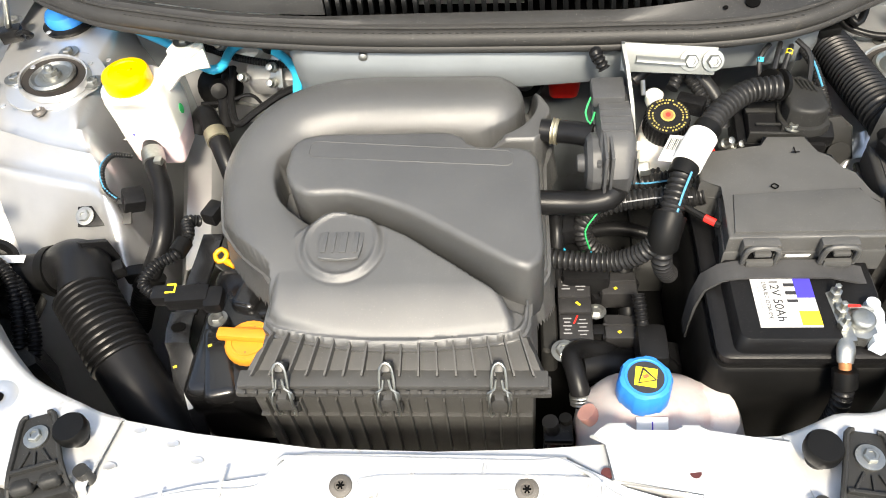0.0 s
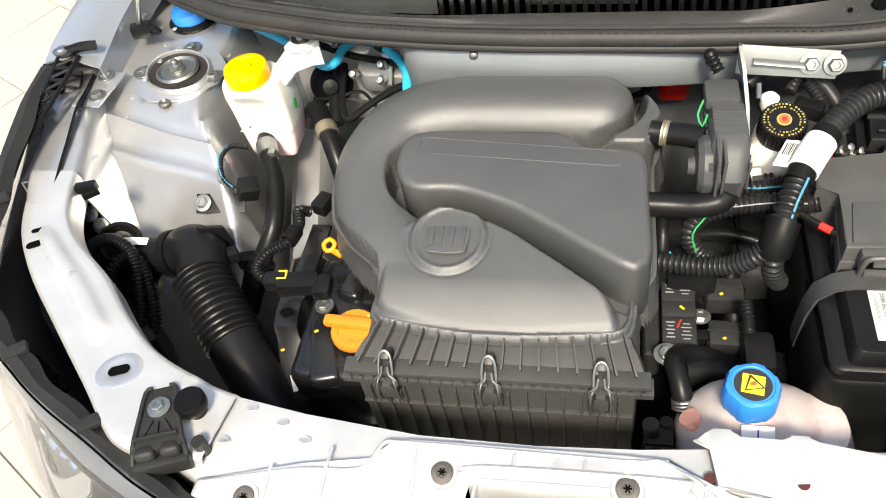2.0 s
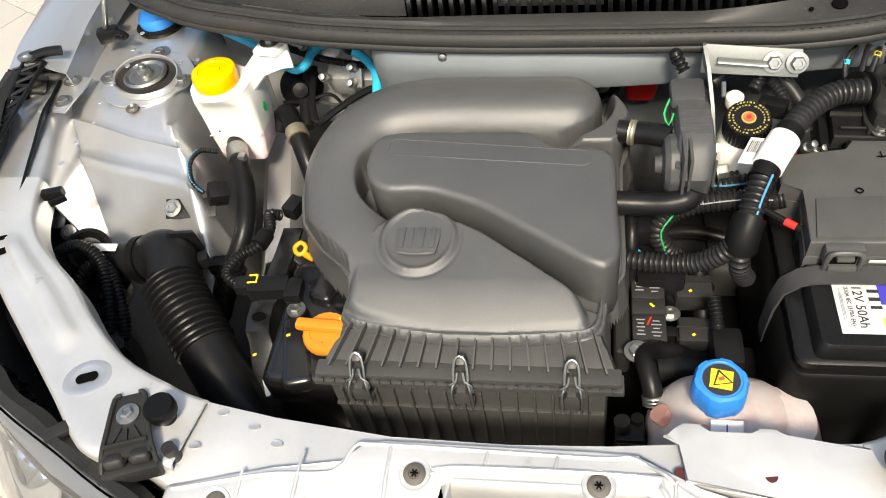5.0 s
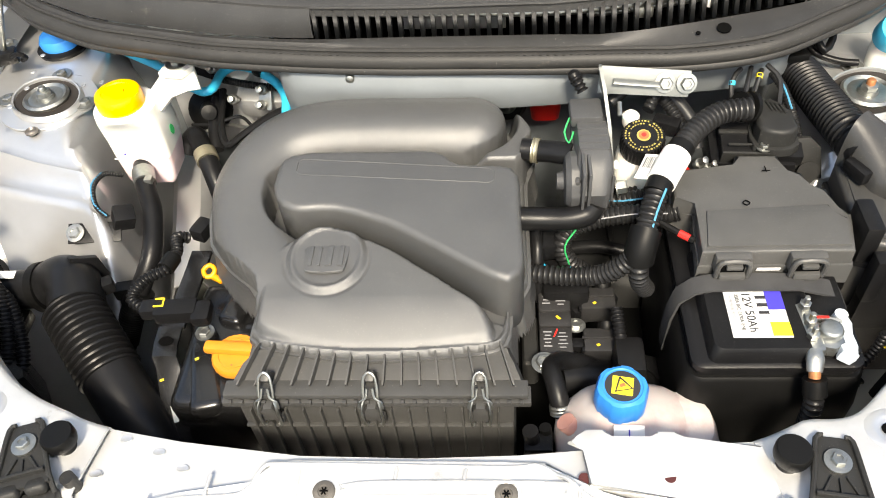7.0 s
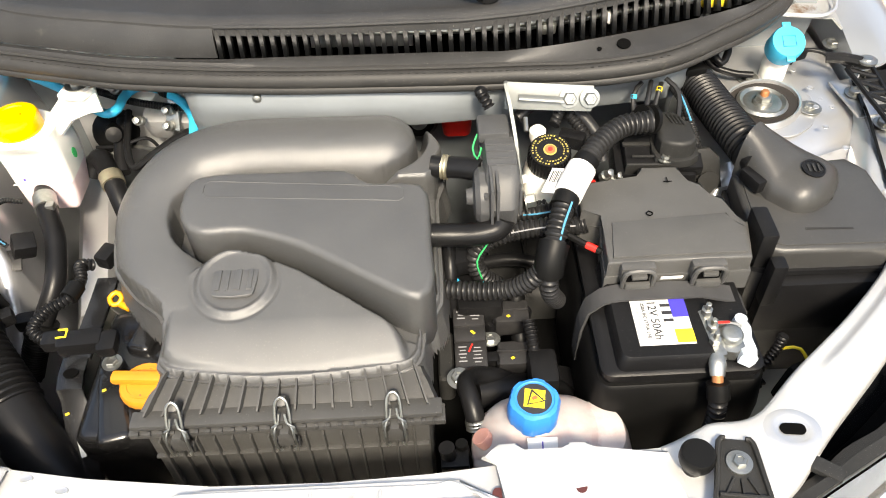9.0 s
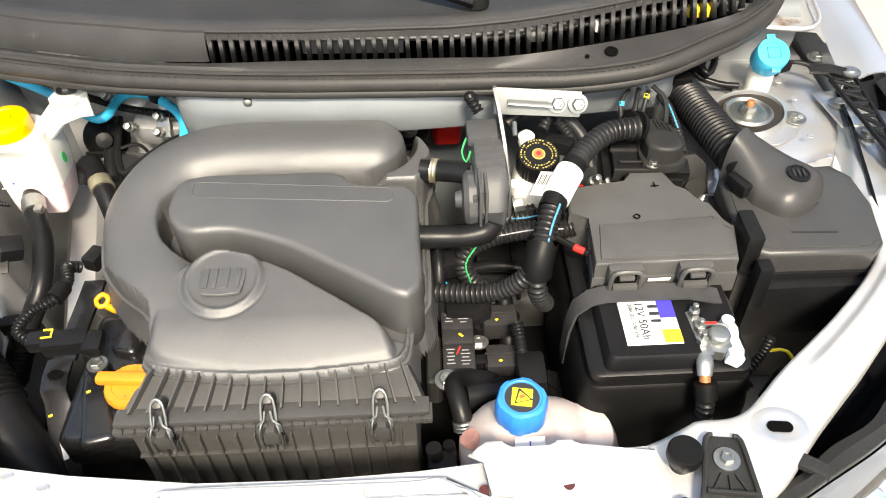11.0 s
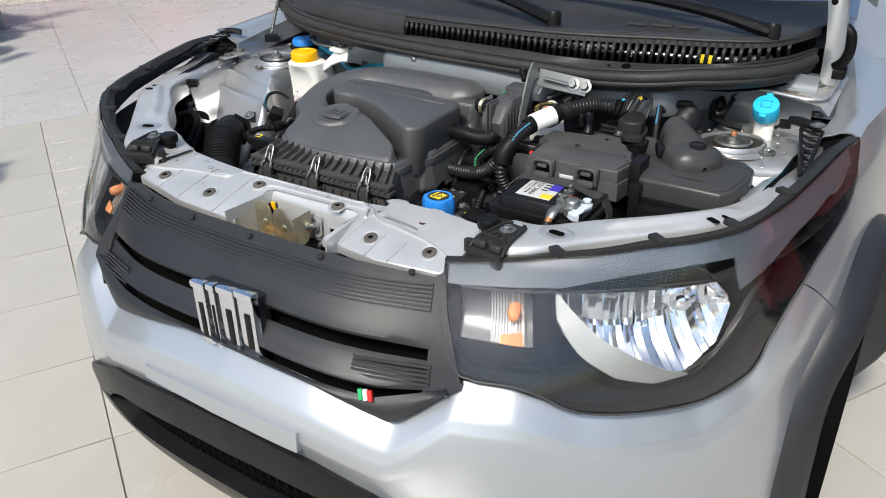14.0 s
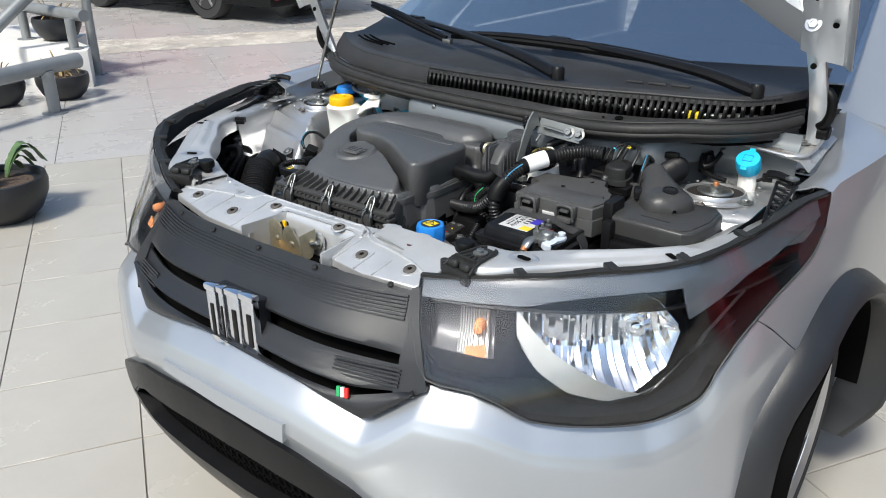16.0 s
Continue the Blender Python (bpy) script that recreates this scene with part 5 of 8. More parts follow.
rows = []
for i in range(33):
    x = -.770 + 1.54 * i / 32
    a = rear_edge(x)
    e = .86 - .12 * (abs(x) / .770) ** 3
    rows.append([hood_at(x, a + (e - a) * k / 14, .012 - .03 * max(0, abs(x) - .715) / .055) for k in range(15)])
part("outer_skin", sheet(rows, 0.003, outward=(0, 1, 1)), SILVER, bonnet)
for side in (-1, 1):
    rows = []
    for i in range(19):
        s = .165 + .61 * i / 18
        rows.append([hood_at(side * x, s + sh, o) for x, sh, o in ((.764, -.01, .004), (.752, -.005, -.018), (.720, .002, -.024), (.672, .02, -.024), (.655, .03, .006))])
    part("inner_frame", sheet(rows, 0.003, outward=(0, -1, -1)), SILVER, bonnet)
    # frame holes: dark discs that carry the holes' shade as colour
    for s in (.25, .34, .41, .48, .56, .64):
        part("frame_hole", lathe([(.006, 0), (.006, .002), (.001, .002)], Matrix.Translation(hood_at(side * .735, s, -.026)) @ pose(0, 0, 0, 114, 0, 0), 14), DARK, bonnet)
    rows = []
    for cx_, cy_, cz_, w_ in ((.708, .19, .955, .016), (.712, .185, .99, .020), (.711, .160, 1.05, .019), (.706, .130, 1.11, .018), (.698, .095, 1.18, .020), (.692, .062, 1.25, .022), (.688, .025, 1.34, .022), (.686, -.01, 1.42, .018)):
        rows.append([Vector((side * (cx_ + e_ * w_), cy_ - k_, cz_)) for e_, k_ in ((-1, -.010), (-.92, 0), (0, .002), (.92, 0), (1, -.010))])
    hinge = part("hinge", sheet(rows, .004, outward=(0, -1, 0)), SILVER, bonnet, "silver pressed bonnet hinge")
    # dark discs on the hinge, painted as shaded holes
    for cy_, cz_, r_ in ((.118, 1.13, .006), (.052, 1.265, .0055)):
        part("hinge_hole", lathe([(r_, 0), (r_, .003), (.001, .003)], Matrix.Translation((side * .700, cy_ - .006, cz_)) @ pose(0, 0, 0, 66, 0, 0), 14), DARK, hinge)
    part("hinge_bolt", bolt((side * .694, .073, 1.215), .010, pose(0, 0, 0, 66, 0, 0)), SILVER, hinge)
    part("hinge_hook", tube([(side * .722, .165, 1.075), (side * .735, .160, 1.065), (side * .738, .165, 1.03), (side * .728, .175, 1.005), (side * .716, .185, 1.0)], .010, 10), RUBBER, hinge)
    part("hinge_cap", lathe([(.016, -.01), (.016, .01), (.012, .014), (.002, .014)], Matrix.Translation((side * .725, .19, .985)) @ pose(0, 0, 0, 0, 90 * side, 0), 16), RUBBER, hinge)
rows = []
for i in range(33):
    x = -.74 + 1.48 * i / 32
    a = rear_edge(x)
    rows.append([hood_at(x, a + d, o) for d, o in ((0, .008), (.002, -.016), (.03, -.02), (.075, -.02), (.09, .004))])
part("rear_frame", sheet(rows, 0.003, outward=(0, -1, -1)), SILVER, bonnet)
rows = [[hood_at(x, .76 + d, o) for d, o in ((0, .004), (.01, -.018), (.06, -.018), (.075, .004))] for x in np.linspace(-.63, .63, 17)]
part("front_frame", sheet(rows, 0.003), SILVER, bonnet)
rod = thing("prop_rod", (-.71, .11, .90), "thin zinc bonnet prop rod in a black clip", "prop rod")
part("rod", tube([(-.735, .155, .90), (-.725, .135, .905), (-.71, .112, .91), (-.611, .10, 1.124), (-.50, .09, 1.36)], .0045, 10), STEEL, rod)
part("rod_clip", rbox((-.705, .108, .906), (.034, .022, .022), .004, (0, 0, 20)), BLACK, rod)
part("rod_clip_hook", tube([(-.69, .10, .91), (-.675, .095, .918), (-.668, .10, .908), (-.68, .105, .90)], .004, 8), BLACK, rod)
for side in (-1, 1):
    # open lattice brackets between wing and lamp
    lat = thing("wing_bracket", (side * .74, -.02, .88), "black lattice plastic bracket along the wing edge", "bracket", "wing brackets")
    A = Vector((-.788, .008, .928)) if side < 0 else Vector((.728, -.01, .925))
    B = Vector((-.772, -.172, .908)) if side < 0 else Vector((.738, -.19, .905))
    ac = (B - A)
    w = Vector((side * -.026, 0, 0))
    part("lattice_edge", tube([A + w, B + w * .15], .0035, 6), BLACK, lat)
    part("lattice_edge", tube([A - w * .4, B - w * .15], .0035, 6), BLACK, lat)
    for k in range(7):
        f, g = k / 7, (k + .8) / 7
        part("lattice_web", tube([A + ac * f + w * (1 - f), A + ac * g - w * .4 * (1 - g)], .0028, 6), BLACK, lat)
        part("lattice_web", tube([A + ac * f + w * (1 - f), A + ac * f - w * .4 * (1 - f)], .0028, 6), BLACK, lat)
    part("lattice_arm", tube([A + Vector((side * .005, 0, .006)), A + Vector((-side * .03, .012, .010)), A + Vector((-side * .05, .02, .006))], .008, 8), BLACK, lat)
    part("bracket_washer", lathe([(.013, 0), (.013, .003), (.008, .004), (.006, .006), (.001, .006)], Matrix.Translation(A + Vector((0, 0, .010))), 20), STEEL, lat)

# ---- air filter housing ----
airbox = thing("air_filter_housing", (-.08, -.28, .60), "large matt black plastic air filter housing on the engine", "air filter box")


def outline_distance(pts, X, Y):
    """Signed distance to a closed outline, plus inside."""
    px = np.array(pts, float)
    qx = np.roll(px, -1, axis=0)
    best = np.full(X.shape, 9.0)
    inside = np.zeros(X.shape, bool)
    for (ax, ay), (bx, by) in zip(px, qx):
        dx, dy = bx - ax, by - ay
        t = np.clip(((X - ax) * dx + (Y - ay) * dy) / (dx * dx + dy * dy + 1e-12), 0, 1)
        best = np.minimum(best, np.hypot(X - ax - t * dx, Y - ay - t * dy))
        cross = (ay > Y) != (by > Y)
        with np.errstate(divide="ignore", invalid="ignore"):
            xi = ax + (Y - ay) * dx / (dy if abs(dy) > 1e-12 else 1e-12)
        inside ^= cross & (X < xi)
    return np.where(inside, best, -best)


def rounded(pts):
    return [(q.x, q.y) for q in spline([(x, y, 0) for x, y in pts] + [(*pts[0], 0)], .012)[:-1]]


def ease(d, r):
    """A rounded shoulder: 0 at the edge, 1 at r inside it."""
    t = np.clip(d / r, 0, 1)
    return np.sqrt(np.clip(1 - (1 - t) ** 2, 0, 1))


RIM = rounded([(-.282, -.275), (-.296, -.205), (-.279, -.118), (-.225, -.058), (-.144, -.040), (.041, -.047), (.101, -.080), (.131, -.129), (.120, -.175), (.119, -.350), (.100, -.372), (.092, -.430), (.042, -.445), (-.079, -.450), (-.188, -.431), (-.200, -.404), (-.200, -.362), (-.246, -.320)])
DECK = rounded([(-.192, -.235), (-.188, -.193), (-.157, -.178), (-.07, -.179), (.006, -.182), (.034, -.206), (.086, -.211), (.107, -.228), (.109, -.30), (.111, -.367), (.099, -.389), (.079, -.388), (.004, -.337), (-.049, -.303), (-.111, -.280), (-.159, -.280), (-.184, -.260)])
NOSE = rounded([(-.190, -.330), (-.160, -.300), (-.129, -.278), (-.095, -.278), (-.059, -.290), (.028, -.346), (.066, -.390), (.078, -.431), (.04, -.440), (-.079, -.446), (-.182, -.425), (-.192, -.390)])
gx = np.arange(-.312, .148, .0018)
gy = np.arange(-.464, -.022, .0018)
X, Y = np.meshgrid(gx, gy, indexing="ij")
rim = outline_distance(RIM, X, Y)
deck = outline_distance(DECK, X, Y)
nose = outline_distance(NOSE, X, Y)
Z = .862 + .006 * ease(rim - .004, .006)
# snail-shaped duct: a round-backed tube that turns back on itself
SNAIL = spline([(.045, -.113, .937), (-.02, -.112, .938), (-.14, -.110, .937), (-.205, -.135, .932), (-.236, -.20, .922), (-.222, -.27, .912), (-.19, -.325, .905), (-.15, -.37, .892)], .006)
tube_z = np.zeros(X.shape)
for n_, q in enumerate(SNAIL):
    d = np.hypot(X - q.x, Y - q.y)
    g_ = n_ / (len(SNAIL) - 1)
    half = .0600 - .010 * min(max((g_ - .35) / .35, 0), 1)
    h_ = np.where(d < half, .866 + (q.z - .866) * np.sqrt(np.clip(1 - (d / half) ** 2.8, 0, 1)), 0)
    tube_z = np.maximum(tube_z, h_)
Z = np.maximum(Z, tube_z)
# open end of the tube inside its collar
end = np.hypot(X - .040, (Y + .112) * 1.02)
collar = np.clip((X - .02) / .05, 0, 1)
gap = np.clip((X - .040) / .03, 0, 1)
Z = np.where((X > .03) & (end > .0535) & (end < .0660), Z * (1 - gap) + .852 * gap, Z)
Z = np.where((X > .02) & (Y > -.185) & (end >= .0655) & (end < .10) & (rim > .002), np.maximum(Z, .868 + .048 * collar * ease(np.minimum(end - .0655, rim - .002), .005)), Z)
slope = .910 - .16 * np.clip(-.29 - Y, 0, .2) - 1.1 * np.clip(-.385 - Y, 0, .1) ** 1.5
Z = np.maximum(Z, .864 + (slope - .864) * ease(nose, .012))
# deep valley round the deck
near_front = np.clip((-.190 - Y) / .02, 0, 1)
floor_z = .908 - .040 * near_front
Z = np.where((deck < 0) & (deck > -.020), np.minimum(Z, floor_z + np.clip(np.abs(deck + .0035) - .0025, 0, 1) * 4.5 + .05 * (1 - np.clip((.105 - X) / .01, 0, 1))), Z)
Z = np.where((deck < 0) & (deck > -.0145) & (Y < -.215) & (X < .108), .832, Z)
Z = np.where(deck >= 0, np.minimum(Z, .836), Z)
# ring of the emblem
rr = np.hypot((X + .115) / 1.0, (Y + .336) / 1.0)
Z += .0035 * np.exp(-((rr - .042) / .0035) ** 2) + .002 * (rr < .042) - .002 * np.exp(-((rr - .0485) / .002) ** 2)
Z[1:-1, 1:-1] = (2 * Z[1:-1, 1:-1] + Z[2:, 1:-1] + Z[:-2, 1:-1] + Z[1:-1, 2:] + Z[1:-1, :-2]) / 6
Z = np.where((rim > .003) & (rim < .0085) & (Y < -.33), np.maximum(Z, .8715), Z)
Z = np.where(rim < .004, .861 - np.clip(.004 - rim, 0, 1) * 6.0, Z)
keep = rim > -.007
verts, index, faces = [], {}, []
for i in range(len(gx)):
    for j in range(len(gy)):
        if keep[i, j]:
            index[i, j] = len(verts)
            verts.append((gx[i], gy[j], Z[i, j]))
for i in range(len(gx) - 1):
    for j in range(len(gy) - 1):
        c = [(i, j), (i + 1, j), (i + 1, j + 1), (i, j + 1)]
        if all(q in index for q in c):
            faces.append([index[q] for q in c])
me = bpy.data.meshes.new("top_cover")
me.from_pydata(verts, [], faces)
for p in me.polygons:
    p.use_smooth = True
me.materials.append(COVER)
top_cover = new("top_cover", me)
top_cover.parent = airbox
top_cover.matrix_parent_inverse = Matrix.Translation(-airbox.location)
top_cover["label"] = "domed black cover with a moulded emblem"
part("cover_flange", prism(RIM, .848, .8605, .003), COVER, airbox)


def cushion(outline, z0, z1, r, steps=6):
    """A plate with a rounded upper edge over a smooth outline."""
    pts = [Vector((x, y, 0)) for x, y in outline]
    n = len(pts)
    area = sum(pts[i].x * pts[(i + 1) % n].y - pts[(i + 1) % n].x * pts[i].y for i in range(n))
    ins = []
    for i in range(n):
        t = (pts[(i + 1) % n] - pts[i - 1]).normalized()
        ins.append(Vector((-t.y, t.x, 0)) * (1 if area > 0 else -1))
    b = bmesh.new()
    rings = []
    for d, z in [(.002, z0), (0, z0 + .002)] + [(r * (1 - math.cos(a)), z1 - r + r * math.sin(a)) for a in np.linspace(0, math.pi / 2, steps)]:
        rings.append([b.verts.new(p + q * d + Vector((0, 0, z))) for p, q in zip(pts, ins)])
    for a, c in zip(rings, rings[1:]):
        for k in range(n):
            b.faces.new((a[k], a[(k + 1) % n], c[(k + 1) % n], c[k]))
    b.faces.new(rings[0][::-1])
    b.faces.new(rings[-1])
    return b


cap_lid = part("raised_deck", cushion(DECK, .834, .9295, .0085), COVER, airbox, "raised flat deck of the cover", angle=60)
part("deck_line", tube([(x, y, .9296) for x, y in ((-.166, -.199), (-.160, -.194), (.072, -.219), (.078, -.224), (.078, -.240), (.072, -.244), (-.160, -.222), (-.166, -.216), (-.166, -.199))], .0007, 6, smooth=False), COVER, cap_lid)
# moulded emblem: a shield and four plain bars
shield = [(-.137, -.313), (-.093, -.313), (-.089, -.325), (-.091, -.352), (-.098, -.360), (-.132, -.360), (-.139, -.352), (-.141, -.325)]
badge = part("moulded_emblem", prism(rounded(shield), .9035, .9068, .0012), COVER, top_cover)
for k, (x, wd) in enumerate(((-.133, .0055), (-.122, .0035), (-.111, .008), (-.097, .0055))):
    part("emblem_bar", rbox((x, -.337, .9072), (wd, .030, .0022), .0006), COVER, badge)
# ribbed front of the lid, clamp flange, ribbed lower box
LID = ((-.434, .860, -.192, .091), (-.442, .857, -.196, .094), (-.450, .856, -.202, .098), (-.474, .846, -.214, .108))
grid = [[Vector((x0 + (x1 - x0) * f, y, z)) for y, z, x0, x1 in LID] for f in np.linspace(0, 1, 24)]
part("lid_front", sheet(grid, .003, outward=(0, -1, 1)), LIDBOX, airbox)
for side in (-1, 1):
    rows = []
    for y, z, x0, x1 in LID:
        x = x0 if side < 0 else x1
        rows.append([Vector((x, y, z)), Vector((x + side * .002, y + .012, z - .012)), Vector((x + side * .003, y + .016, z - .04))])
    part("lid_side", sheet(rows, .003), LIDBOX, airbox)
for k in range(16):
    f = (k + .5) / 16
    x, xb = -.192 + .284 * f, -.214 + .322 * f
    turn = Matrix(((0, 0, 1, x), (1, 0, 0, 0), (0, 1, 0, 0), (0, 0, 0, 1)))
    b = prism([(-.474, .8455), (-.440, .8625), (-.430, .867), (-.433, .8715), (-.441, .8705), (-.477, .8545)], -.0011, .0011, 0, m=turn)
    for v in b.verts:
        v.co.x += (xb - x) * min(max((-.432 - v.co.y) / .045, 0), 1)
    part("lid_rib", b, LIDBOX, airbox)
part("clamp_flange", rbox((-.053, -.477, .8455), (.332, .020, .008), .002), LIDBOX, airbox)
part("clamp_flange", rbox((-.053, -.479, .8350), (.338, .022, .009), .002), LIDBOX, airbox)
for k in range(26):
    part("flange_tooth", rbox((-.212 + k * .0127, -.490, .8405), (.005, .004, .005), .001), LIDBOX, airbox)
lowbox = part("lower_box", rbox((-.056, -.385, .735), (.312, .195, .185), .012), LIDBOX, airbox, "ribbed lower half of the filter box")
for k in range(15):
    part("box_rib", rbox((-.195 + k * .0197, -.4845, .755), (.0025, .008, .128), .001), LIDBOX, lowbox)
part("box_lip", rbox((-.056, -.484, .783), (.305, .006, .003), .001), LIDBOX, lowbox)
for x in (-.169, -.055, .062):
    cl = part("spring_clip", tube([(x - .0078, -.492, .846), (x - .0075, -.484, .860), (x - .0055, -.477, .871), (x, -.474, .8745), (x + .0055, -.477, .871), (x + .0075, -.484, .860), (x + .0078, -.492, .846)], .0016, 8, step=.003), STEEL, airbox, "bright wire spring clip")
    for d in (-1, 1):
        part("clip_leg", tube([(x + d * .0078, -.491, .848), (x + d * .0098, -.496, .842), (x + d * .0108, -.499, .832), (x + d * .0106, -.499, .816), (x + d * .0092, -.498, .806), (x + d * .0060, -.496, .809)], .0015, 8, step=.003), STEEL, cl)
        part("clip_shoulder", tube([(x + d * .0030, -.486, .862), (x + d * .0050, -.492, .852), (x + d * .0115, -.494, .848), (x + d * .0125, -.496, .838)], .0013, 8, step=.003), STEEL, cl)
        part("clip_tongue", rbox((x + d * .0105, -.491, .812), (.004, .007, .014), .001), LIDBOX, cl)
    part("clip_block", prism([(-.011, -.014), (.011, -.014), (.011, .006), (.006, .014), (-.006, .014), (-.011, .006)], 0, .010, .002, m=Matrix.Translation((x, -.488, .828)) @ pose(0, 0, 0, 90, 0, 0) @ Matrix.Diagonal((.75, .9, 1, 1))), LIDBOX, cl)
    part("clip_post", rbox((x, -.470, .860), (.010, .012, .024), .003, (30, 0, 0)), LIDBOX, cl)

settle(airbox, 0, -.006, .012)

# ---- engine under the housing ----
engine = thing("engine", (-.05, -.28, .40), "black painted valve cover over engine blocks coloured as deep shade", "engine")
# these two blocks have the shade of the depths in their colour
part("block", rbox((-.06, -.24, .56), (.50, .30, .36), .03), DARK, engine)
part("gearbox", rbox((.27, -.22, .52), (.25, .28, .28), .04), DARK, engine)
vc = part("valve_cover", rbox((-.265, -.35, .70), (.130, .20, .13), .018, seg=3), GLOSS, engine, "glossy black valve cover")
part("valve_ridge", rbox((-.262, -.27, .763), (.035, .12, .028), .010, (0, 0, -14), seg=3), GLOSS, vc)
part("valve_ridge", rbox((-.290, -.40, .752), (.045, .11, .030), .012, (0, 0, 14), seg=3), GLOSS, vc)
part("filler_neck", lathe([(.036, 0), (.034, .010), (.029, .016), (.028, .024)], Matrix.Translation((-.246, -.378, .756)), 32), GLOSS, vc)
part("valve_lug", rbox((-.252, -.422, .742), (.05, .034, .022), .010, (0, 0, -30), seg=3), GLOSS, vc)
part("valve_web", rbox((-.225, -.325, .755), (.06, .012, .022), .004, (0, 0, 6)), GLOSS, vc)
part("valve_web", rbox((-.222, -.350, .752), (.05, .010, .020), .004, (0, 0, -8)), GLOSS, vc)
strap_ = part("lift_bracket", sheet([[Vector((x - .016, y, z)), Vector((x, y, z + .002)), Vector((x + .016, y, z))] for x, y, z in ((-.355, -.330, .768), (-.353, -.358, .770), (-.350, -.378, .768), (-.346, -.388, .755), (-.338, -.42, .735), (-.326, -.46, .71), (-.318, -.49, .66))], .005, outward=(0, 0, 1)), GLOSS, vc, "black lifting bracket")
# flat dark disc on the bracket, coloured as the hole's shade
part("bracket_hole", lathe([(.0095, 0), (.0095, .0015), (.001, .0015)], Matrix.Translation((-.352, -.357, .7718)) @ Matrix.Diagonal((1, .75, 1, 1)), 18), DARK, strap_)
part("scraped_paint", rbox((-.333, -.437, .7265), (.006, .022, .001), 0, (32, 0, 20)), PAPER, strap_)
part("rail_arm", sheet([[Vector((x - .014, y, z)), Vector((x + .014, y, z))] for x, y, z in ((-.335, -.215, .79), (-.338, -.25, .785), (-.345, -.285, .775), (-.352, -.33, .766))], .006, outward=(0, 0, 1)), GLOSS, vc)
for x, y, z in ((-.300, -.348, .778), (-.262, -.428, .754)):
    part("bolt_boss", lathe([(.014, -.02), (.014, 0), (.010, .001)], Matrix.Translation((x, y, z)), 20), GLOSS, vc)
    part("cover_bolt", bolt((x, y, z), .0085), STEEL if x < -.28 else RUBBER, vc)
for x, y, z in ((-.305, -.382, .7685), (-.352, -.402, .750)):
    part("paint_mark", rbox((x, y, z), (.005, .003, .0008), 0, (15, 0, 25)), LEMON, vc)
cap = thing("oil_filler_cap", (-.246, -.378, .76), "round orange oil filler cap with a raised grip", "oil cap")
part("cap_disc", lathe([(.030, 0), (.031, .002), (.031, .010), (.029, .013), (.002, .0135)], Matrix.Translation((-.246, -.378, .774)), 48, knurl=.0008, teeth=24), ORANGE, cap)
part("cap_grip", rbox((-.252, -.374, .792), (.066, .015, .012), .004, (0, 0, -4)), ORANGE, cap)
part("cap_ring", lathe([(.023, 0), (.023, .0012), (.021, .0012), (.0205, .0002)], Matrix.Translation((-.246, -.378, .7873)), 36), ORANGE, cap)
part("cap_mark", rbox((-.228, -.360, .7880), (.008, .004, .0008), 0), LEMON, cap)
for d in (-.012, .012):
    part("cap_dot", lathe([(.0014, 0), (.0014, .0005), (.0003, .0005)], Matrix.Translation((-.244 + d * .2, -.377 + d * 1.6, .7876)), 8), COPPER, cap)

dip = thing("dipstick", (-.282, -.235, .78), "orange looped dipstick handle", "dipstick")
part("dipstick_loop", tube([(-.314, -.268, .796), (-.318, -.260, .800), (-.310, -.253, .803), (-.302, -.259, .800), (-.306, -.267, .796), (-.314, -.268, .796)], .0034, 10), DIPSTICK, dip)
part("dipstick_grip", rbox((-.298, -.270, .794), (.020, .008, .008), .003, (0, 0, -30)), DIPSTICK, dip)
settle(cap, -.003, -.008, 0)
# injector connector with its corrugated lead
sensor = thing("sensor_connector", (-.325, -.318, .78), "black sensor plug with a yellow lock and ribbed lead", "connector")
part("sensor_body", rbox((-.322, -.318, .790), (.055, .026, .022), .005, (0, 0, 4)), BLACK, sensor)
part("sensor_head", rbox((-.288, -.322, .790), (.026, .034, .020), .009, (0, 0, 4)), BLACK, sensor)
part("plug", rbox((-.357, -.314, .789), (.026, .022, .018), .004, (0, 0, 4)), HOSE, sensor)
for d in (-.006, .006):
    part("lock_clip", rbox((-.344, -.312 + d, .8008), (.012, .0025, .002), .001, (0, 0, 4)), LEMON, sensor)
part("lock_clip", rbox((-.338, -.312, .8008), (.0025, .014, .002), .001, (0, 0, 4)), LEMON, sensor)
part("sensor_lead", tube([(-.368, -.313, .788), (-.385, -.30, .795), (-.375, -.275, .80), (-.352, -.255, .80), (-.345, -.225, .80), (-.352, -.20, .80), (-.342, -.19, .79)], .0085, 12, ring=.0048, depth=.0022), HOSE, sensor)
part("lead_sleeve", tube([(-.352, -.255, .80), (-.346, -.235, .801)], .0115, 12), RUBBER, sensor)
part("plug", rbox((-.325, -.175, .79), (.022, .030, .022), .004, (0, 0, -20)), BLACK, sensor)

settle(sensor, -.006, -.022, .024)

# ---- intake ducts at the engine's side ----
duct = thing("intake_duct", (-.42, -.40, .50), "black intake hose with a ribbed bellows", "hose")
part("bellows", tube([(-.507, -.318, .792), (-.487, -.342, .785), (-.462, -.372, .775), (-.437, -.402, .762)], .0415, 28, ring=.0095, depth=.0055), HOSE, duct)
part("elbow", tube([(-.575, -.262, .775), (-.545, -.262, .792), (-.518, -.278, .800), (-.503, -.312, .793)], [.030, .033, .036, .037], 24), HOSE, duct)
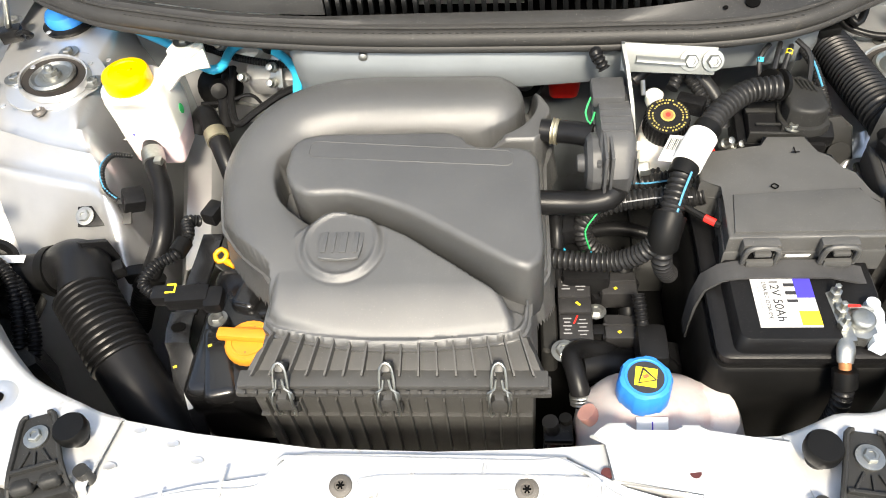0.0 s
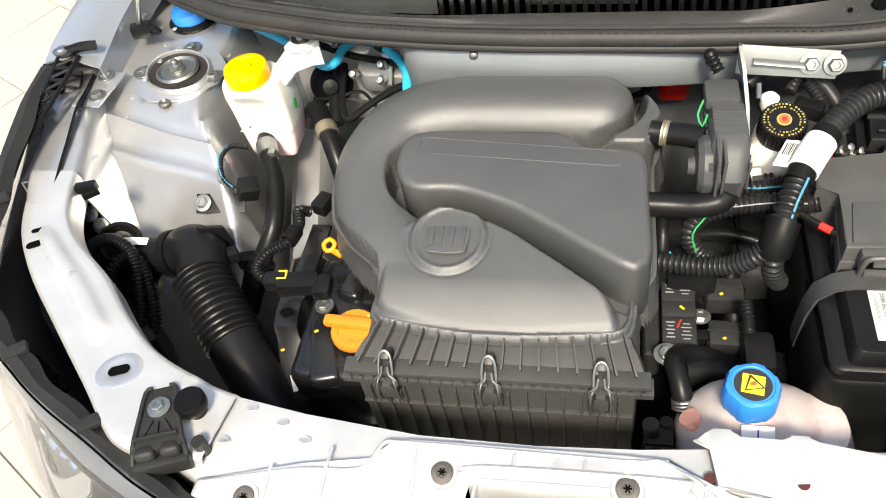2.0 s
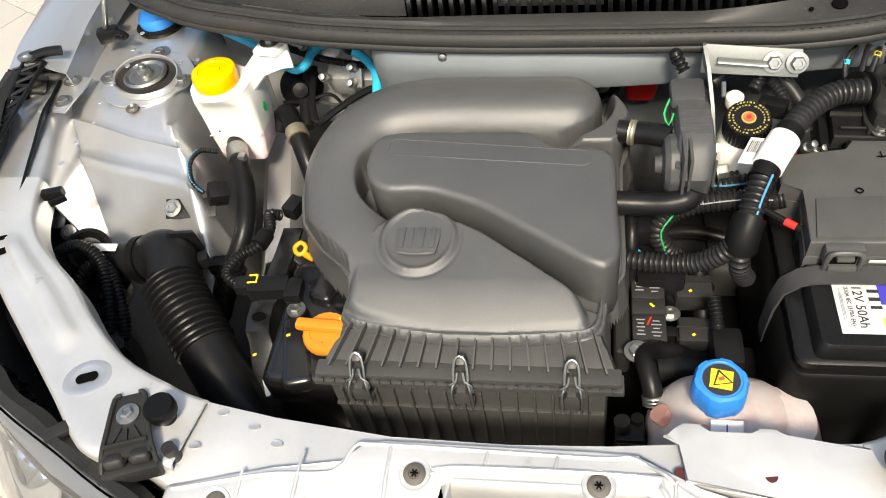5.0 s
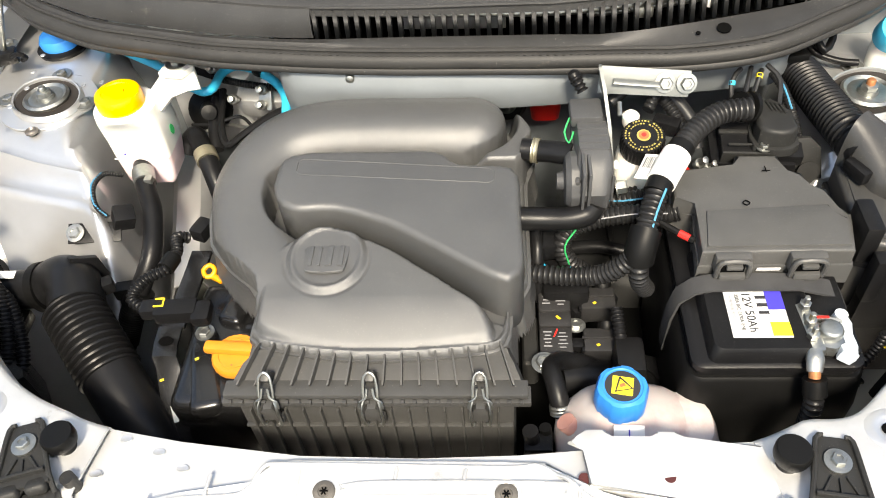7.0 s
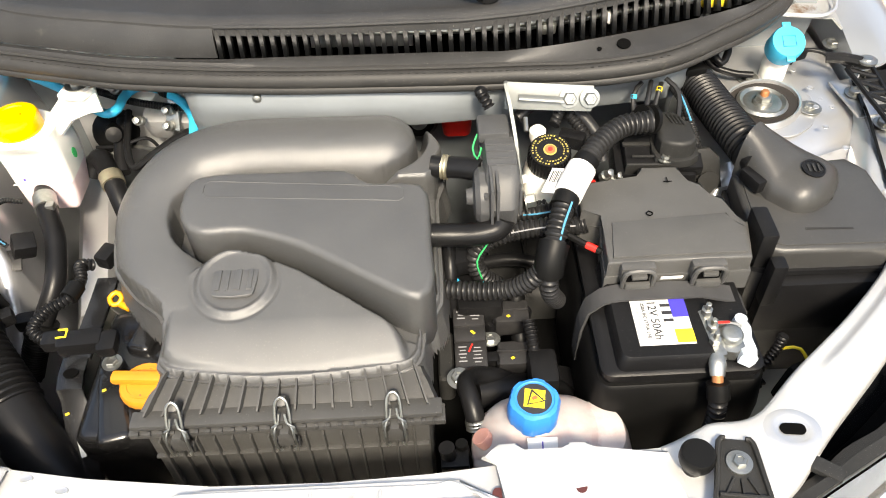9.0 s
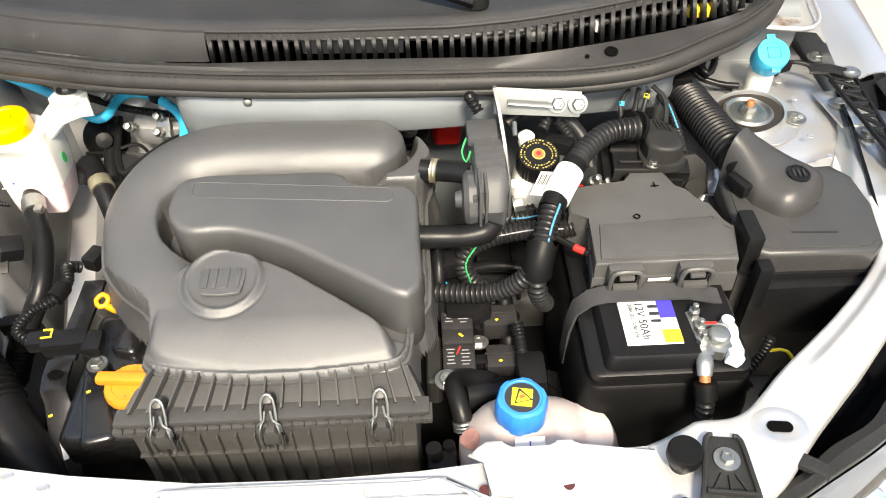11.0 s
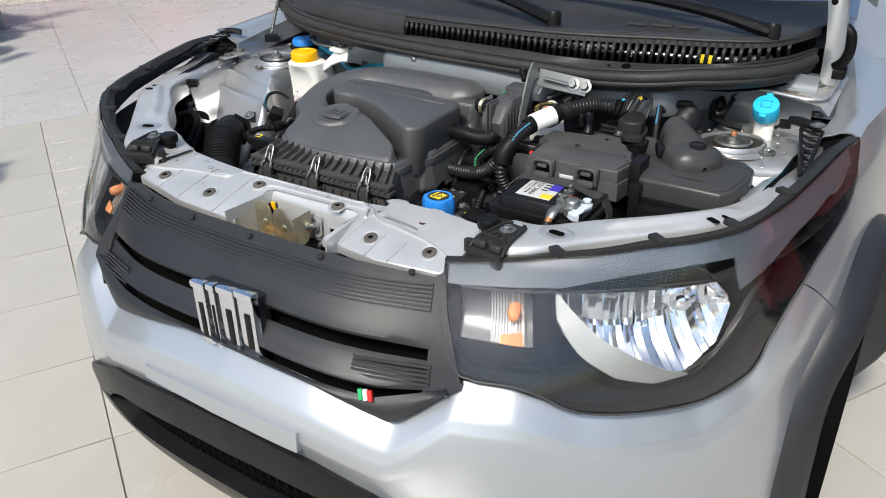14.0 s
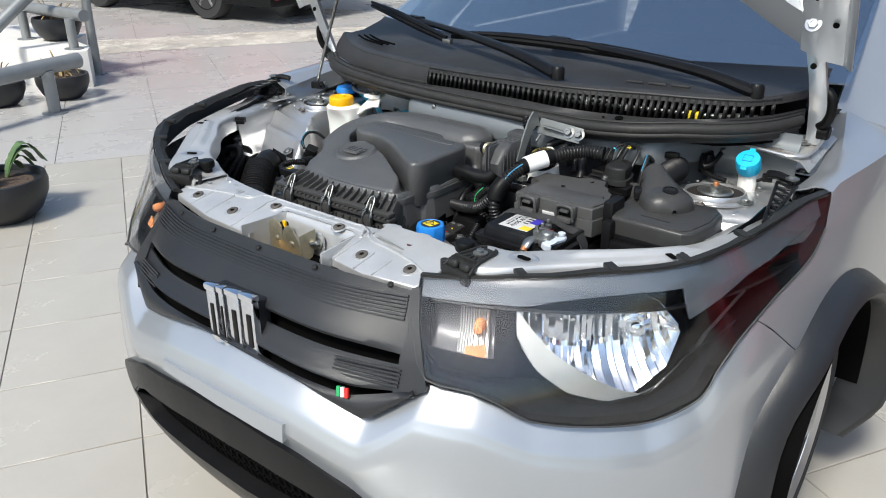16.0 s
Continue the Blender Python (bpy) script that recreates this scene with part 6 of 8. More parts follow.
part("lower_pipe", tube([(-.440, -.398, .764), (-.408, -.436, .742), (-.372, -.476, .69), (-.35, -.50, .60), (-.34, -.51, .48)], [.038, .037, .036, .036, .036], 24), HOSE, duct)
part("inlet", tube([(-.68, -.262, .765), (-.62, -.262, .768), (-.57, -.262, .775)], [.032, .031, .031], 24, squash=.8), HOSE, duct)
part("duct_collar", tube([(-.582, -.262, .774), (-.570, -.262, .777)], .036, 24), RUBBER, duct)
part("duct_bracket", rbox((-.645, -.30, .742), (.09, .035, .02), .005), BLACK, duct)
part("duct_label", rbox((-.635, -.258, .7975), (.045, .012, .001), .0003, (10, 0, 0)), PAPER, duct)
settle(duct, .018, .004, -.008)
flap = thing("duct_clamp", (-.475, -.225, .76), "black plastic pipe clamp standing on the hose", "clamp")
part("clamp_fin", prism([(-.03, -.03), (.0, -.035), (.022, -.012), (.02, .02), (-.012, .042), (-.02, .0)], -.005, .005, .002, m=Matrix.Translation((-.478, -.222, .79)) @ pose(0, 0, 0, 80, 0, 50)), BLACK, flap)
part("clamp_bellows", tube([(-.51, -.275, .795), (-.488, -.252, .79), (-.47, -.238, .785)], .019, 16, ring=.008, depth=.004), HOSE, flap)
part("clamp_plug", rbox((-.455, -.238, .785), (.026, .02, .02), .005, (0, 0, 30)), BLACK, flap)
loop = thing("ribbed_cable", (-.60, -.35, .70), "looped black ribbed cable conduit", "cable", "cables")
part("conduit", tube([(-.69, -.30, .78), (-.67, -.272, .80), (-.635, -.268, .808), (-.60, -.288, .80), (-.58, -.33, .78), (-.575, -.37, .75), (-.59, -.40, .72), (-.61, -.41, .70)], .0095, 12, ring=.0055, depth=.0024), HOSE, loop)
loop2 = thing("ribbed_cable", (-.62, -.33, .70), "looped black ribbed cable conduit", "cable", "cables")
part("conduit", tube([(-.64, -.335, .75), (-.635, -.30, .78), (-.61, -.285, .79), (-.585, -.30, .785), (-.565, -.335, .765), (-.555, -.37, .745), (-.56, -.405, .72), (-.575, -.42, .70)], .0095, 12, ring=.0055, depth=.0024), HOSE, loop2)
part("yellow_wire", tube([(-.645, -.345, .75), (-.642, -.33, .76), (-.638, -.32, .768)], .0018, 6), LEMON, loop2)
horn = thing("horn_assembly", (-.60, -.38, .66), "black horn housing with a label behind the lamp", "horn")
part("horn_case", rbox((-.60, -.395, .70), (.10, .07, .10), .012, (0, 0, 35)), BLACK, horn)
part("horn_bulb", lathe([(.04, 0), (.04, .02), (.03, .03), (.012, .034), (.008, .045), (.002, .046)], Matrix.Translation((-.645, -.345, .715)), 28), BLACK, horn)
part("relay_case", rbox((-.515, -.475, .70), (.065, .05, .09), .006, (0, 0, 35)), BLACK, horn)
part("relay_label", rbox((-.497, -.496, .725), (.026, .0015, .034), .0004, (0, 0, 38)), PAPER, horn)
q = None
for k in range(5):
    q = rbox((-.4965, -.4972, .713 + k * .006), (.019 - .004 * (k % 2), .0015, .0018), 0, (0, 0, 38), bm=q)
part("relay_print", q, PRINT, horn)
part("relay_knob", lathe([(.014, 0), (.014, .008), (.01, .012), (.002, .012)], Matrix.Translation((-.53, -.455, .745)), 20), RUBBER, horn)

# small metal tabs and bolts on the inner wing
tab_ = thing("sensor_bracket", (-.545, -.105, .77), "black steel bracket with a plug and a thin ribbed wire", "bracket")
part("bracket_plate", rbox((-.535, -.118, .765), (.075, .030, .004), .001, (30, 5, 8)), BLACK, tab_)
part("plate_bolt", bolt((-.561, -.123, .770), .009, pose(0, 0, 0, 30, 0, 0)), STEEL, tab_)
part("bracket_plug", rbox((-.495, -.098, .775), (.03, .028, .03), .004, (20, 20, 30)), BLACK, tab_)
part("thin_wire", tube([(-.51, -.108, .785), (-.525, -.10, .80), (-.532, -.075, .815), (-.528, -.045, .812), (-.512, -.028, .795)], .0042, 8, ring=.004, depth=.001), HOSE, tab_)
part("wire_stripe", tube([(-.5105, -.1085, .7894), (-.5265, -.10, .8042), (-.534, -.075, .819), (-.530, -.046, .816)], .0012, 6), STRIPE, tab_)
for p in ((-.675, -.235, .800), (-.690, -.225, .815)):
    part("inner_bolt", bolt(p, .008, pose(0, 0, 0, 35, 15, 0)), STEEL, bay)
part("inner_cup", lathe([(.03, 0), (.034, .01), (.028, .016), (.02, .006), (.002, .004)], Matrix.Translation((-.645, -.25, .775)) @ pose(0, 0, 0, 30, 20, 0), 24), BLACK, bay)
part("edge_clip", rbox((-.665, -.225, .872), (.03, .012, .014), .002, (0, 0, 15)), BLACK, bay)
part("edge_clip", rbox((-.655, -.235, .868), (.024, .006, .010), .002, (0, 0, 35)), BLACK, bay)

settle(tab_, .031, -.059, .026)
settle(flap, -.004, -.035, 0)

# ---- power steering reservoir ----
psr = thing("fluid_reservoir", (-.495, .03, .72), "milky white fluid reservoir with a yellow cap", "reservoir")


def loft(sections, bm=None, seg=6):
    """A rounded box through sections of (cx, cy, z, sx, sy, r)."""
    rings = []
    for cx, cy, z, sx, sy, r in sections:
        ring = []
        for qx, qy, a0 in ((1, 1, 0), (-1, 1, 90), (-1, -1, 180), (1, -1, 270)):
            for k in range(seg):
                a = math.radians(a0 + 90 * k / (seg - 1))
                ring.append((cx + qx * (sx / 2 - r) + r * math.cos(a), cy + qy * (sy / 2 - r) + r * math.sin(a), z))
        rings.append(ring)
    b = bmesh.new()
    vs = [[b.verts.new(p) for p in ring] for ring in rings]
    n = len(vs[0])
    for a, c in zip(vs, vs[1:]):
        for k in range(n):
            b.faces.new((a[k], a[(k + 1) % n], c[(k + 1) % n], c[k]))
    b.faces.new(vs[0][::-1])
    b.faces.new(vs[-1])
    return merge(bm, b)


part("tank", loft([(-.492, .050, .765, .094, .076, .010), (-.493, .054, .80, .098, .086, .014), (-.494, .050, .838, .100, .094, .022), (-.495, .042, .848, .098, .098, .038), (-.494, .036, .858, .098, .098, .046), (-.493, .030, .866, .080, .080, .039)]), WHITE, psr)
part("fluid_half", loft([(-.491, .040, .712, .074, .056, .008), (-.491, .042, .720, .084, .064, .010), (-.492, .048, .745, .090, .072, .010), (-.492, .050, .766, .094, .076, .010)]), PINK, psr, "lower half tinted by pink fluid")
part("fill_line", rbox((-.492, .0115, .7675), (.092, .0015, .0015), 0), WHITE, psr)
part("yellow_cap", lathe([(.0355, .862), (.0365, .866), (.0365, .884), (.0345, .889), (.025, .890), (.024, .8885), (.002, .8885)], Matrix.Translation((-.493, .028, 0)), 60, knurl=.001, teeth=30), YELLOW, psr, "yellow screw cap")
part("cap_nib", rbox((-.493, .030, .8905), (.022, .006, .004), .001), YELLOW, psr)
part("tank_arm", sheet([[Vector((-.470, .085, .850)), Vector((-.455, .060, .852)), Vector((-.448, .040, .835))], [Vector((-.448, .092, .872)), Vector((-.432, .070, .872)), Vector((-.425, .055, .855))], [Vector((-.430, .105, .888)), Vector((-.405, .075, .888)), Vector((-.392, .055, .868))], [Vector((-.420, .115, .894)), Vector((-.385, .085, .894)), Vector((-.372, .055, .870))]], .006, outward=(0, 0, 1)), WHITE, psr)
part("arm_pad", prism([(-.435, .065), (-.398, .058), (-.382, .080), (-.392, .112), (-.425, .114)], .888, .897, .002), WHITE, psr)
part("arm_bolt", bolt((-.411, .086, .8975), .009, washer=1.9), STEEL, psr)
part("green_dot", lathe([(.007, 0), (.007, .001), (.001, .001)], Matrix.Translation((-.4430, .052, .795)) @ pose(0, 0, 0, 90, 0, 82) @ Matrix.Diagonal((.75, 1.4, 1, 1)), 20), GREEN, psr)
part("blue_dot", lathe([(.002, 0), (.002, .0008), (.0005, .0008)], Matrix.Translation((-.516, .0105, .778)) @ pose(0, 0, 0, 90, 0, 0), 10), VIOLET, psr)
# the tank stands up and forward on its arm
for ob in psr.children_recursive:
    for v in ob.data.vertices:
        v.co += .07 * (Vector((.10, -.93, 1.55)) - v.co)
settle(psr, -.014, .008, -.005)
ps_hose = thing("reservoir_hose", (-.47, -.20, .60), "black rubber hose from the reservoir with a steel clamp", "hose", "hoses")
part("hose", tube([(-.470, -.044, .800), (-.458, -.074, .803), (-.446, -.102, .797), (-.430, -.138, .788), (-.422, -.198, .765), (-.446, -.240, .720), (-.475, -.268, .660), (-.502, -.282, .60), (-.51, -.30, .54)], .0145, 16), HOSE, ps_hose)
part("clamp", tube([(-.464, -.060, .802), (-.453, -.086, .801)], .0168, 18), STEEL, ps_hose)
part("clamp_screw", rbox((-.442, -.090, .812), (.012, .012, .010), .002), STEEL, ps_hose)
part("braided_sleeve", tube([(-.446, -.240, .720), (-.462, -.256, .690), (-.478, -.270, .655), (-.502, -.282, .60)], .0185, 16, ring=.004, depth=.0008), RUBBER, ps_hose)
part("sleeve_tie", tube([(-.441, -.235, .727), (-.452, -.247, .709)], .0210, 16), RUBBER, ps_hose)
part("sleeve_bracket", rbox((-.462, -.236, .730), (.03, .02, .022), .004, (0, 0, 10)), BLACK, ps_hose)
hose2 = thing("coolant_hose", (-.40, -.02, .70), "thick black hose behind the reservoir with a steel clamp", "hose", "hoses")
part("hose", tube([(-.425, .02, .77), (-.415, .03, .79), (-.400, .022, .802), (-.385, -.005, .800), (-.371, -.030, .795), (-.355, -.06, .775), (-.34, -.09, .74)], .0155, 16), HOSE, hose2)
part("clamp", tube([(-.379, -.015, .799), (-.370, -.032, .795)], .0178, 18), BRASS, hose2)
hose3 = thing("coolant_hose", (-.40, .06, .72), "black rubber bellows at the firewall", "hose", "hoses")
part("hose", lathe([(.030, 0), (.036, .012), (.030, .022), (.016, .030), (.012, .07), (.002, .072)], Matrix.Translation((-.395, .095, .80)) @ pose(0, 0, 0, 60, 0, 20), 24), RUBBER, hose3)
part("stem", tube([(-.37, .08, .83), (-.372, .04, .81), (-.365, .0, .79)], .011, 14), HOSE, hose3)

# air-conditioning and fuel lines at the firewall
cyan = thing("cyan_pipe", (-.35, .09, .80), "bright cyan plastic pipe along the firewall", "pipe")
part("pipe", tube([(-.66, .235, .872), (-.594, .192, .875), (-.52, .147, .875), (-.457, .106, .875), (-.42, .072, .875), (-.391, .050, .875), (-.370, .038, .875), (-.357, .048, .876), (-.353, .080, .877), (-.336, .100, .877), (-.305, .093, .876), (-.264, .060, .875), (-.241, .026, .873), (-.233, -.010, .870), (-.232, -.04, .85)], .0072, 12), CYAN, cyan)
part("pipe_clip", rbox((-.291, .083, .882), (.018, .020, .018), .004, (0, 0, -35)), BLACK, cyan)
fl = thing("fuel_line", (-.3, .03, .80), "thin ribbed black line along the firewall", "pipe")
part("conduit", tube([(-.47, .13, .855), (-.43, .125, .86), (-.395, .108, .862), (-.348, .084, .862), (-.286, .065, .862), (-.228, .055, .862), (-.15, .02, .87), (-.08, -.005, .88)], .0062, 10, ring=.0045, depth=.0016), HOSE, fl)
part("metal_line", tube([(-.42, .03, .79), (-.36, .05, .80), (-.31, .03, .81), (-.25, .05, .82), (-.20, .04, .82)], .0032, 8), STEEL, fl)
part("metal_line", tube([(-.41, .04, .81), (-.37, .035, .815), (-.33, .045, .82), (-.30, .02, .81)], .0028, 8), HOSE, fl)
part("black_line", tube([(-.362, .09, .84), (-.358, .03, .815), (-.345, .0, .80), (-.315, .01, .815), (-.27, .028, .835), (-.235, .03, .845), (-.20, .02, .85)], .0058, 8), HOSE, fl)
pump = thing("valve_block", (-.36, .11, .75), "zinc fittings on a beige plate by the firewall", "valve block")
part("beige_plate", sheet([[Vector((x, .135 - .02 * math.sin((x + .46) * 9) - (.05 if x > -.24 else 0), z)) for z in (.70, .78, .84, .88, .95)] for x in np.linspace(-.47, -.20, 14)], .004, outward=(0, -1, 0)), PANEL, pump)
part("plate_boss", lathe([(.022, 0), (.024, .006), (.018, .010), (.010, .008), (.001, .008)], Matrix.Translation((-.335, .118, .862)) @ pose(0, 0, 0, 80, 0, 0), 24), PANEL, pump)
part("plate_step", rbox((-.285, .085, .815), (.11, .03, .05), .008, (20, 0, -6)), PANEL, pump)
part("side_clip", prism([(-.012, -.02), (.012, -.02), (.010, .025), (-.006, .028)], 0, .004, .001, m=Matrix.Translation((-.285, .062, .845)) @ pose(0, 0, 0, 60, 0, -10)), STEEL, pump)
for p in ((-.372, .102, .872), (-.285, .058, .860), (-.29, .052, .835), (-.335, .06, .842)):
    part("fitting", lathe([(.008, 0), (.008, .012), (.005, .014), (.005, .024), (.001, .025)], Matrix.Translation(p) @ pose(0, 0, 0, 50, 0, 0), 10), STEEL, pump)
blue_cap = thing("blue_cap", (-.66, .19, .89), "small dark blue cap under the cowl corner", "cap")
part("cap", lathe([(.032, 0), (.034, .012), (.030, .02), (.002, .021)], Matrix.Translation((-.655, .185, .875)), 28), BLUE, blue_cap)
part("cap_ring", lathe([(.040, -.004), (.042, .004), (.036, .008)], Matrix.Translation((-.655, .185, .870)), 28), BLACK, blue_cap)
brake_line = thing("brake_line", (-.58, .14, .88), "bent steel brake line over the strut tower", "pipe")
part("line", tube([(-.64, .20, .90), (-.60, .16, .908), (-.575, .135, .905), (-.54, .13, .900), (-.505, .14, .897)], .0048, 10), STEEL, brake_line)
part("line_clip", rbox((-.592, .152, .908), (.016, .014, .018), .003, (0, 0, 40)), BLACK, brake_line)
part("firewall_stud", lathe([(.009, 0), (.009, .004), (.006, .005), (.006, .016), (.003, .018)], Matrix.Translation((-.116, -.046, .960)) @ pose(0, 0, 0, 90, 0, 0), 14), STEEL, bay)

# ---- valve canister beside the housing ----
valve = thing("solenoid_canister", (.19, -.18, .84), "ribbed black plastic solenoid canister with hoses", "canister")
part("case", loft([(.197, -.178, .84, .036, .10, .012), (.197, -.176, .895, .042, .125, .014), (.198, -.166, .922, .042, .108, .014), (.198, -.158, .932, .036, .088, .012)]), GREYBOX, valve)
for k in range(7):
    part("case_rib", rbox((.198, -.122 - k * .0125, .9315), (.034, .0026, .004), .001), GREYBOX, valve)
for k in range(9):
    part("case_rib", rbox((.2185, -.124 - k * .0128, .895), (.003, .0026, .04), .0008), GREYBOX, valve)
part("case_band", rbox((.177, -.172, .905), (.006, .116, .012), .002), GREYBOX, valve)
part("case_flange", rbox((.183, -.182, .888), (.004, .122, .088), .0018), GREYBOX, valve)
part("case_flange", rbox((.190, -.182, .888), (.004, .120, .086), .0018), GREYBOX, valve)
part("case_cap", rbox((.192, -.128, .932), (.040, .040, .016), .005), GREYBOX, valve)
part("case_disc", lathe([(.036, 0), (.036, .010), (.030, .016), (.012, .018), (.010, .026), (.002, .027)], Matrix.Translation((.180, -.200, .885)) @ pose(0, 0, 0, 0, -90, 0), 36, knurl=.002, teeth=12), GREYBOX, valve)
vh = part("upper_hose", tube([(.112, -.148, .893), (.130, -.152, .893), (.150, -.158, .896), (.175, -.17, .90)], .014, 16), HOSE, valve)
part("hose_clamp", tube([(.126, -.151, .893), (.134, -.153, .893)], .0165, 18, ring=.004, depth=.001), BRASS, vh)
part("lower_hose", tube([(.10, -.243, .865), (.135, -.245, .865), (.165, -.243, .862), (.19, -.238, .865), (.198, -.232, .875)], .0145, 16), HOSE, valve)
part("vent_hose", tube([(.190, -.095, .94), (.180, -.085, .955), (.182, -.07, .945), (.185, -.06, .93)], .008, 10, ring=.005, depth=.002), HOSE, valve)
part("green_wire", tube([(.172, -.135, .93), (.165, -.15, .92), (.170, -.165, .915), (.176, -.15, .92)], .0013, 6), GREEN, valve)
red_cap = thing("red_cover", (.15, -.085, .90), "bright red plastic cover on the firewall", "cover")
part("cover", loft([(.150, -.080, .885, .042, .03, .010), (.150, -.084, .905, .046, .034, .012), (.151, -.086, .925, .042, .032, .014), (.153, -.084, .936, .030, .020, .009)]), RED, red_cap)
part("black_boss", lathe([(.026, 0), (.030, .01), (.024, .018), (.010, .020), (.002, .016)], Matrix.Translation((.095, .040, .838)) @ pose(0, 0, 0, 70, 0, 0), 26), BLACK, bay)
part("boss_bolt", bolt((.095, .021, .845), .009, pose(0, 0, 0, 70, 0, 0)), STEEL, bay)

settle(valve, 0, -.022, .030)
settle(red_cap, .002, .110, -.067)

# pressed bracket bolted to the firewall, with its arm down to the canister
brk = thing("canister_bracket", (.25, -.11, .88), "bright zinc bracket bolted across the firewall", "bracket")
part("bracket_strip", prism([(-.052, -.017), (.060, -.021), (.062, .012), (-.050, .018)], 0, .004, .0015, m=Matrix.Translation((.262, -.104, .975)) @ pose(0, 0, 0, 62, 0, -4)), ZINC, brk)
part("strip_bead", tube([(.228, -.112, .980), (.285, -.117, .976)], .006, 10, squash=.4), ZINC, brk)
rows = []
for p, wd in (((.214, -.108, .990), .016), ((.2125, -.120, .995), .016), ((.2165, -.145, .985), .013), ((.222, -.175, .955), .011), ((.226, -.20, .915), .011), ((.227, -.21, .87), .011)):
    q = Vector(p)
    rows.append([q + Vector((-.002, -.004, wd)), q + Vector((.002, .004, -wd))])
part("bracket_arm", sheet(rows, .004), ZINC, brk)
for x in (.292, .318):
    part("bracket_nut", bolt((x, -.112 - (x - .29) * .1, .975), .0085, pose(0, 0, 0, 62, 0, 0), h=.010), STEEL, brk)
part("bracket_stud", tube([(.2345, -.150, .955), (.2345, -.135, .965)], .003, 8), STEEL, brk)
part("arm_bolt", bolt((.230, -.205, .885), .009, pose(0, 0, 0, 0, 80, 0), h=.014), STEEL, brk)

# ---- brake fluid reservoir ----
brake = thing("brake_fluid_reservoir", (.264, -.14, .80), "milky brake fluid reservoir with a black and gold cap", "reservoir")
part("bottle", loft([(.266, -.125, .79, .058, .07, .012), (.266, -.128, .82, .064, .075, .016), (.264, -.150, .85, .072, .078, .026), (.263, -.152, .878, .066, .066, .030), (.263, -.148, .905, .056, .056, .0275)]), WHITE, brake)
part("spout", lathe([(.009, 0), (.011, .006), (.011, .016), (.007, .020), (.002, .020)], Matrix.Translation((.252, -.115, .912)), 18), WHITE, brake)
part("inlet", tube([(.234, -.16, .885), (.222, -.165, .885)], .006, 10), WHITE, brake)
cm = Matrix.Translation((.262, -.154, .905)) @ pose(0, 0, 0, 14, 0, 0)
bc = part("black_cap", lathe([(.0265, 0), (.0275, .004), (.0275, .024), (.0258, .028), (.010, .0285), (.002, .0285)], cm, 72, knurl=.001, teeth=36), BLACK, brake, "black ribbed cap with gold printing")
for ring_r, n, hgt in ((.0222, 36, .0020), (.0178, 30, .0017)):
    q = None
    for k in range(n):
        if k % 7 == 6:
            continue
        a = math.tau * k / n
        s = rbox((ring_r * math.cos(a), ring_r * math.sin(a), .0288), (hgt, .0010 + .0008 * (k % 3), .0005), 0, (0, 0, math.degrees(a)))
        bmesh.ops.transform(s, matrix=cm, verts=s.verts)
        q = merge(q, s)
    part("cap_print", q, GOLD, bc)
part("cap_disc", lathe([(.0085, .0285), (.0085, .0294), (.001, .0294)], cm, 28), GOLD, bc)
part("cap_ring", lathe([(.0065, .0294), (.0065, .030), (.001, .030)], cm, 24), COPPER, bc)
part("cap_dot", lathe([(.0032, .030), (.0032, .0306), (.001, .0306)], cm, 20), RED, bc)

settle(brake, .001, -.008, .006)

# ---- battery ----
battery = thing("battery", (.369, -.35, .70), "black car battery with a printed label under a woven strap", "battery")
part("case", loft([(.369, -.352, .690, .162, .212, .010), (.369, -.352, .80, .170, .222, .010), (.369, -.352, .858, .174, .226, .012), (.369, -.352, .860, .180, .232, .014), (.369, -.352, .868, .180, .232, .014), (.369, -.352, .871, .172, .224, .014)]), BLACK, battery)
part("lid", loft([(.355, -.385, .870, .118, .158, .010), (.355, -.385, .886, .114, .152, .010), (.355, -.385, .890, .108, .146, .010)]), BLACK, battery)
part("lid_step", rbox((.430, -.40, .876), (.045, .115, .012), .003), BLACK, battery)
part("skirt_cover", loft([(.369, -.352, .62, .196, .246, .02), (.369, -.352, .80, .198, .250, .02), (.369, -.352, .846, .190, .240, .02), (.369, -.352, .850, .182, .232, .014)]), RUBBER, battery, "soft black insulating jacket")
label = part("label", rbox((.3525, -.4085, .8906), (.062, .072, .0008), .0003), LABEL, battery, "white printed battery label")
T90 = pose(0, 0, 0, 0, 0, -90)
part("label_words", text_mesh("12V 50Ah", .0135, Matrix.Translation((.3445, -.4105, .8913)) @ T90), PRINT, label)
part("label_words", text_mesh("250A IEC (370A EN)", .0058, Matrix.Translation((.3345, -.4105, .8913)) @ T90), PRINT, label)
q = None
for k, w_ in enumerate((.0105, .0095, .0105, .0085)):
    q = rbox((.3600, -.3800 - k * .0105, .8912), (.011, w_ * .42, .0005), 0, bm=q)
part("label_blocks", q, PRINT, label)
part("label_violet", rbox((.3745, -.3925, .8912), (.018, .030, .0005), 0), VIOLET, label)
part("label_yellow", rbox((.3735, -.4335, .8912), (.020, .018, .0005), 0), LEMON, label)
q = None
for k in range(3):
    q = rbox((.3265 + k * .0012, -.4105 + .006 * (k % 2), .8911), (.0007, .034, .0004), 0, bm=q)
part("label_small_print", q, GREYPRINT, label)
strap = thing("battery_strap", (.37, -.345, .86), "woven black strap across the battery", "strap")
grid = [[Vector((x, y, z)) for y in (-.383, -.359)] for x, z in ((.268, .78), (.270, .84), (.276, .872), (.292, .889), (.310, .8945), (.36, .8955), (.405, .8945), (.425, .888), (.452, .880), (.464, .86), (.467, .78))]
part("webbing", sheet(grid, .003, outward=(0, 0, 1)), STRAP, strap)
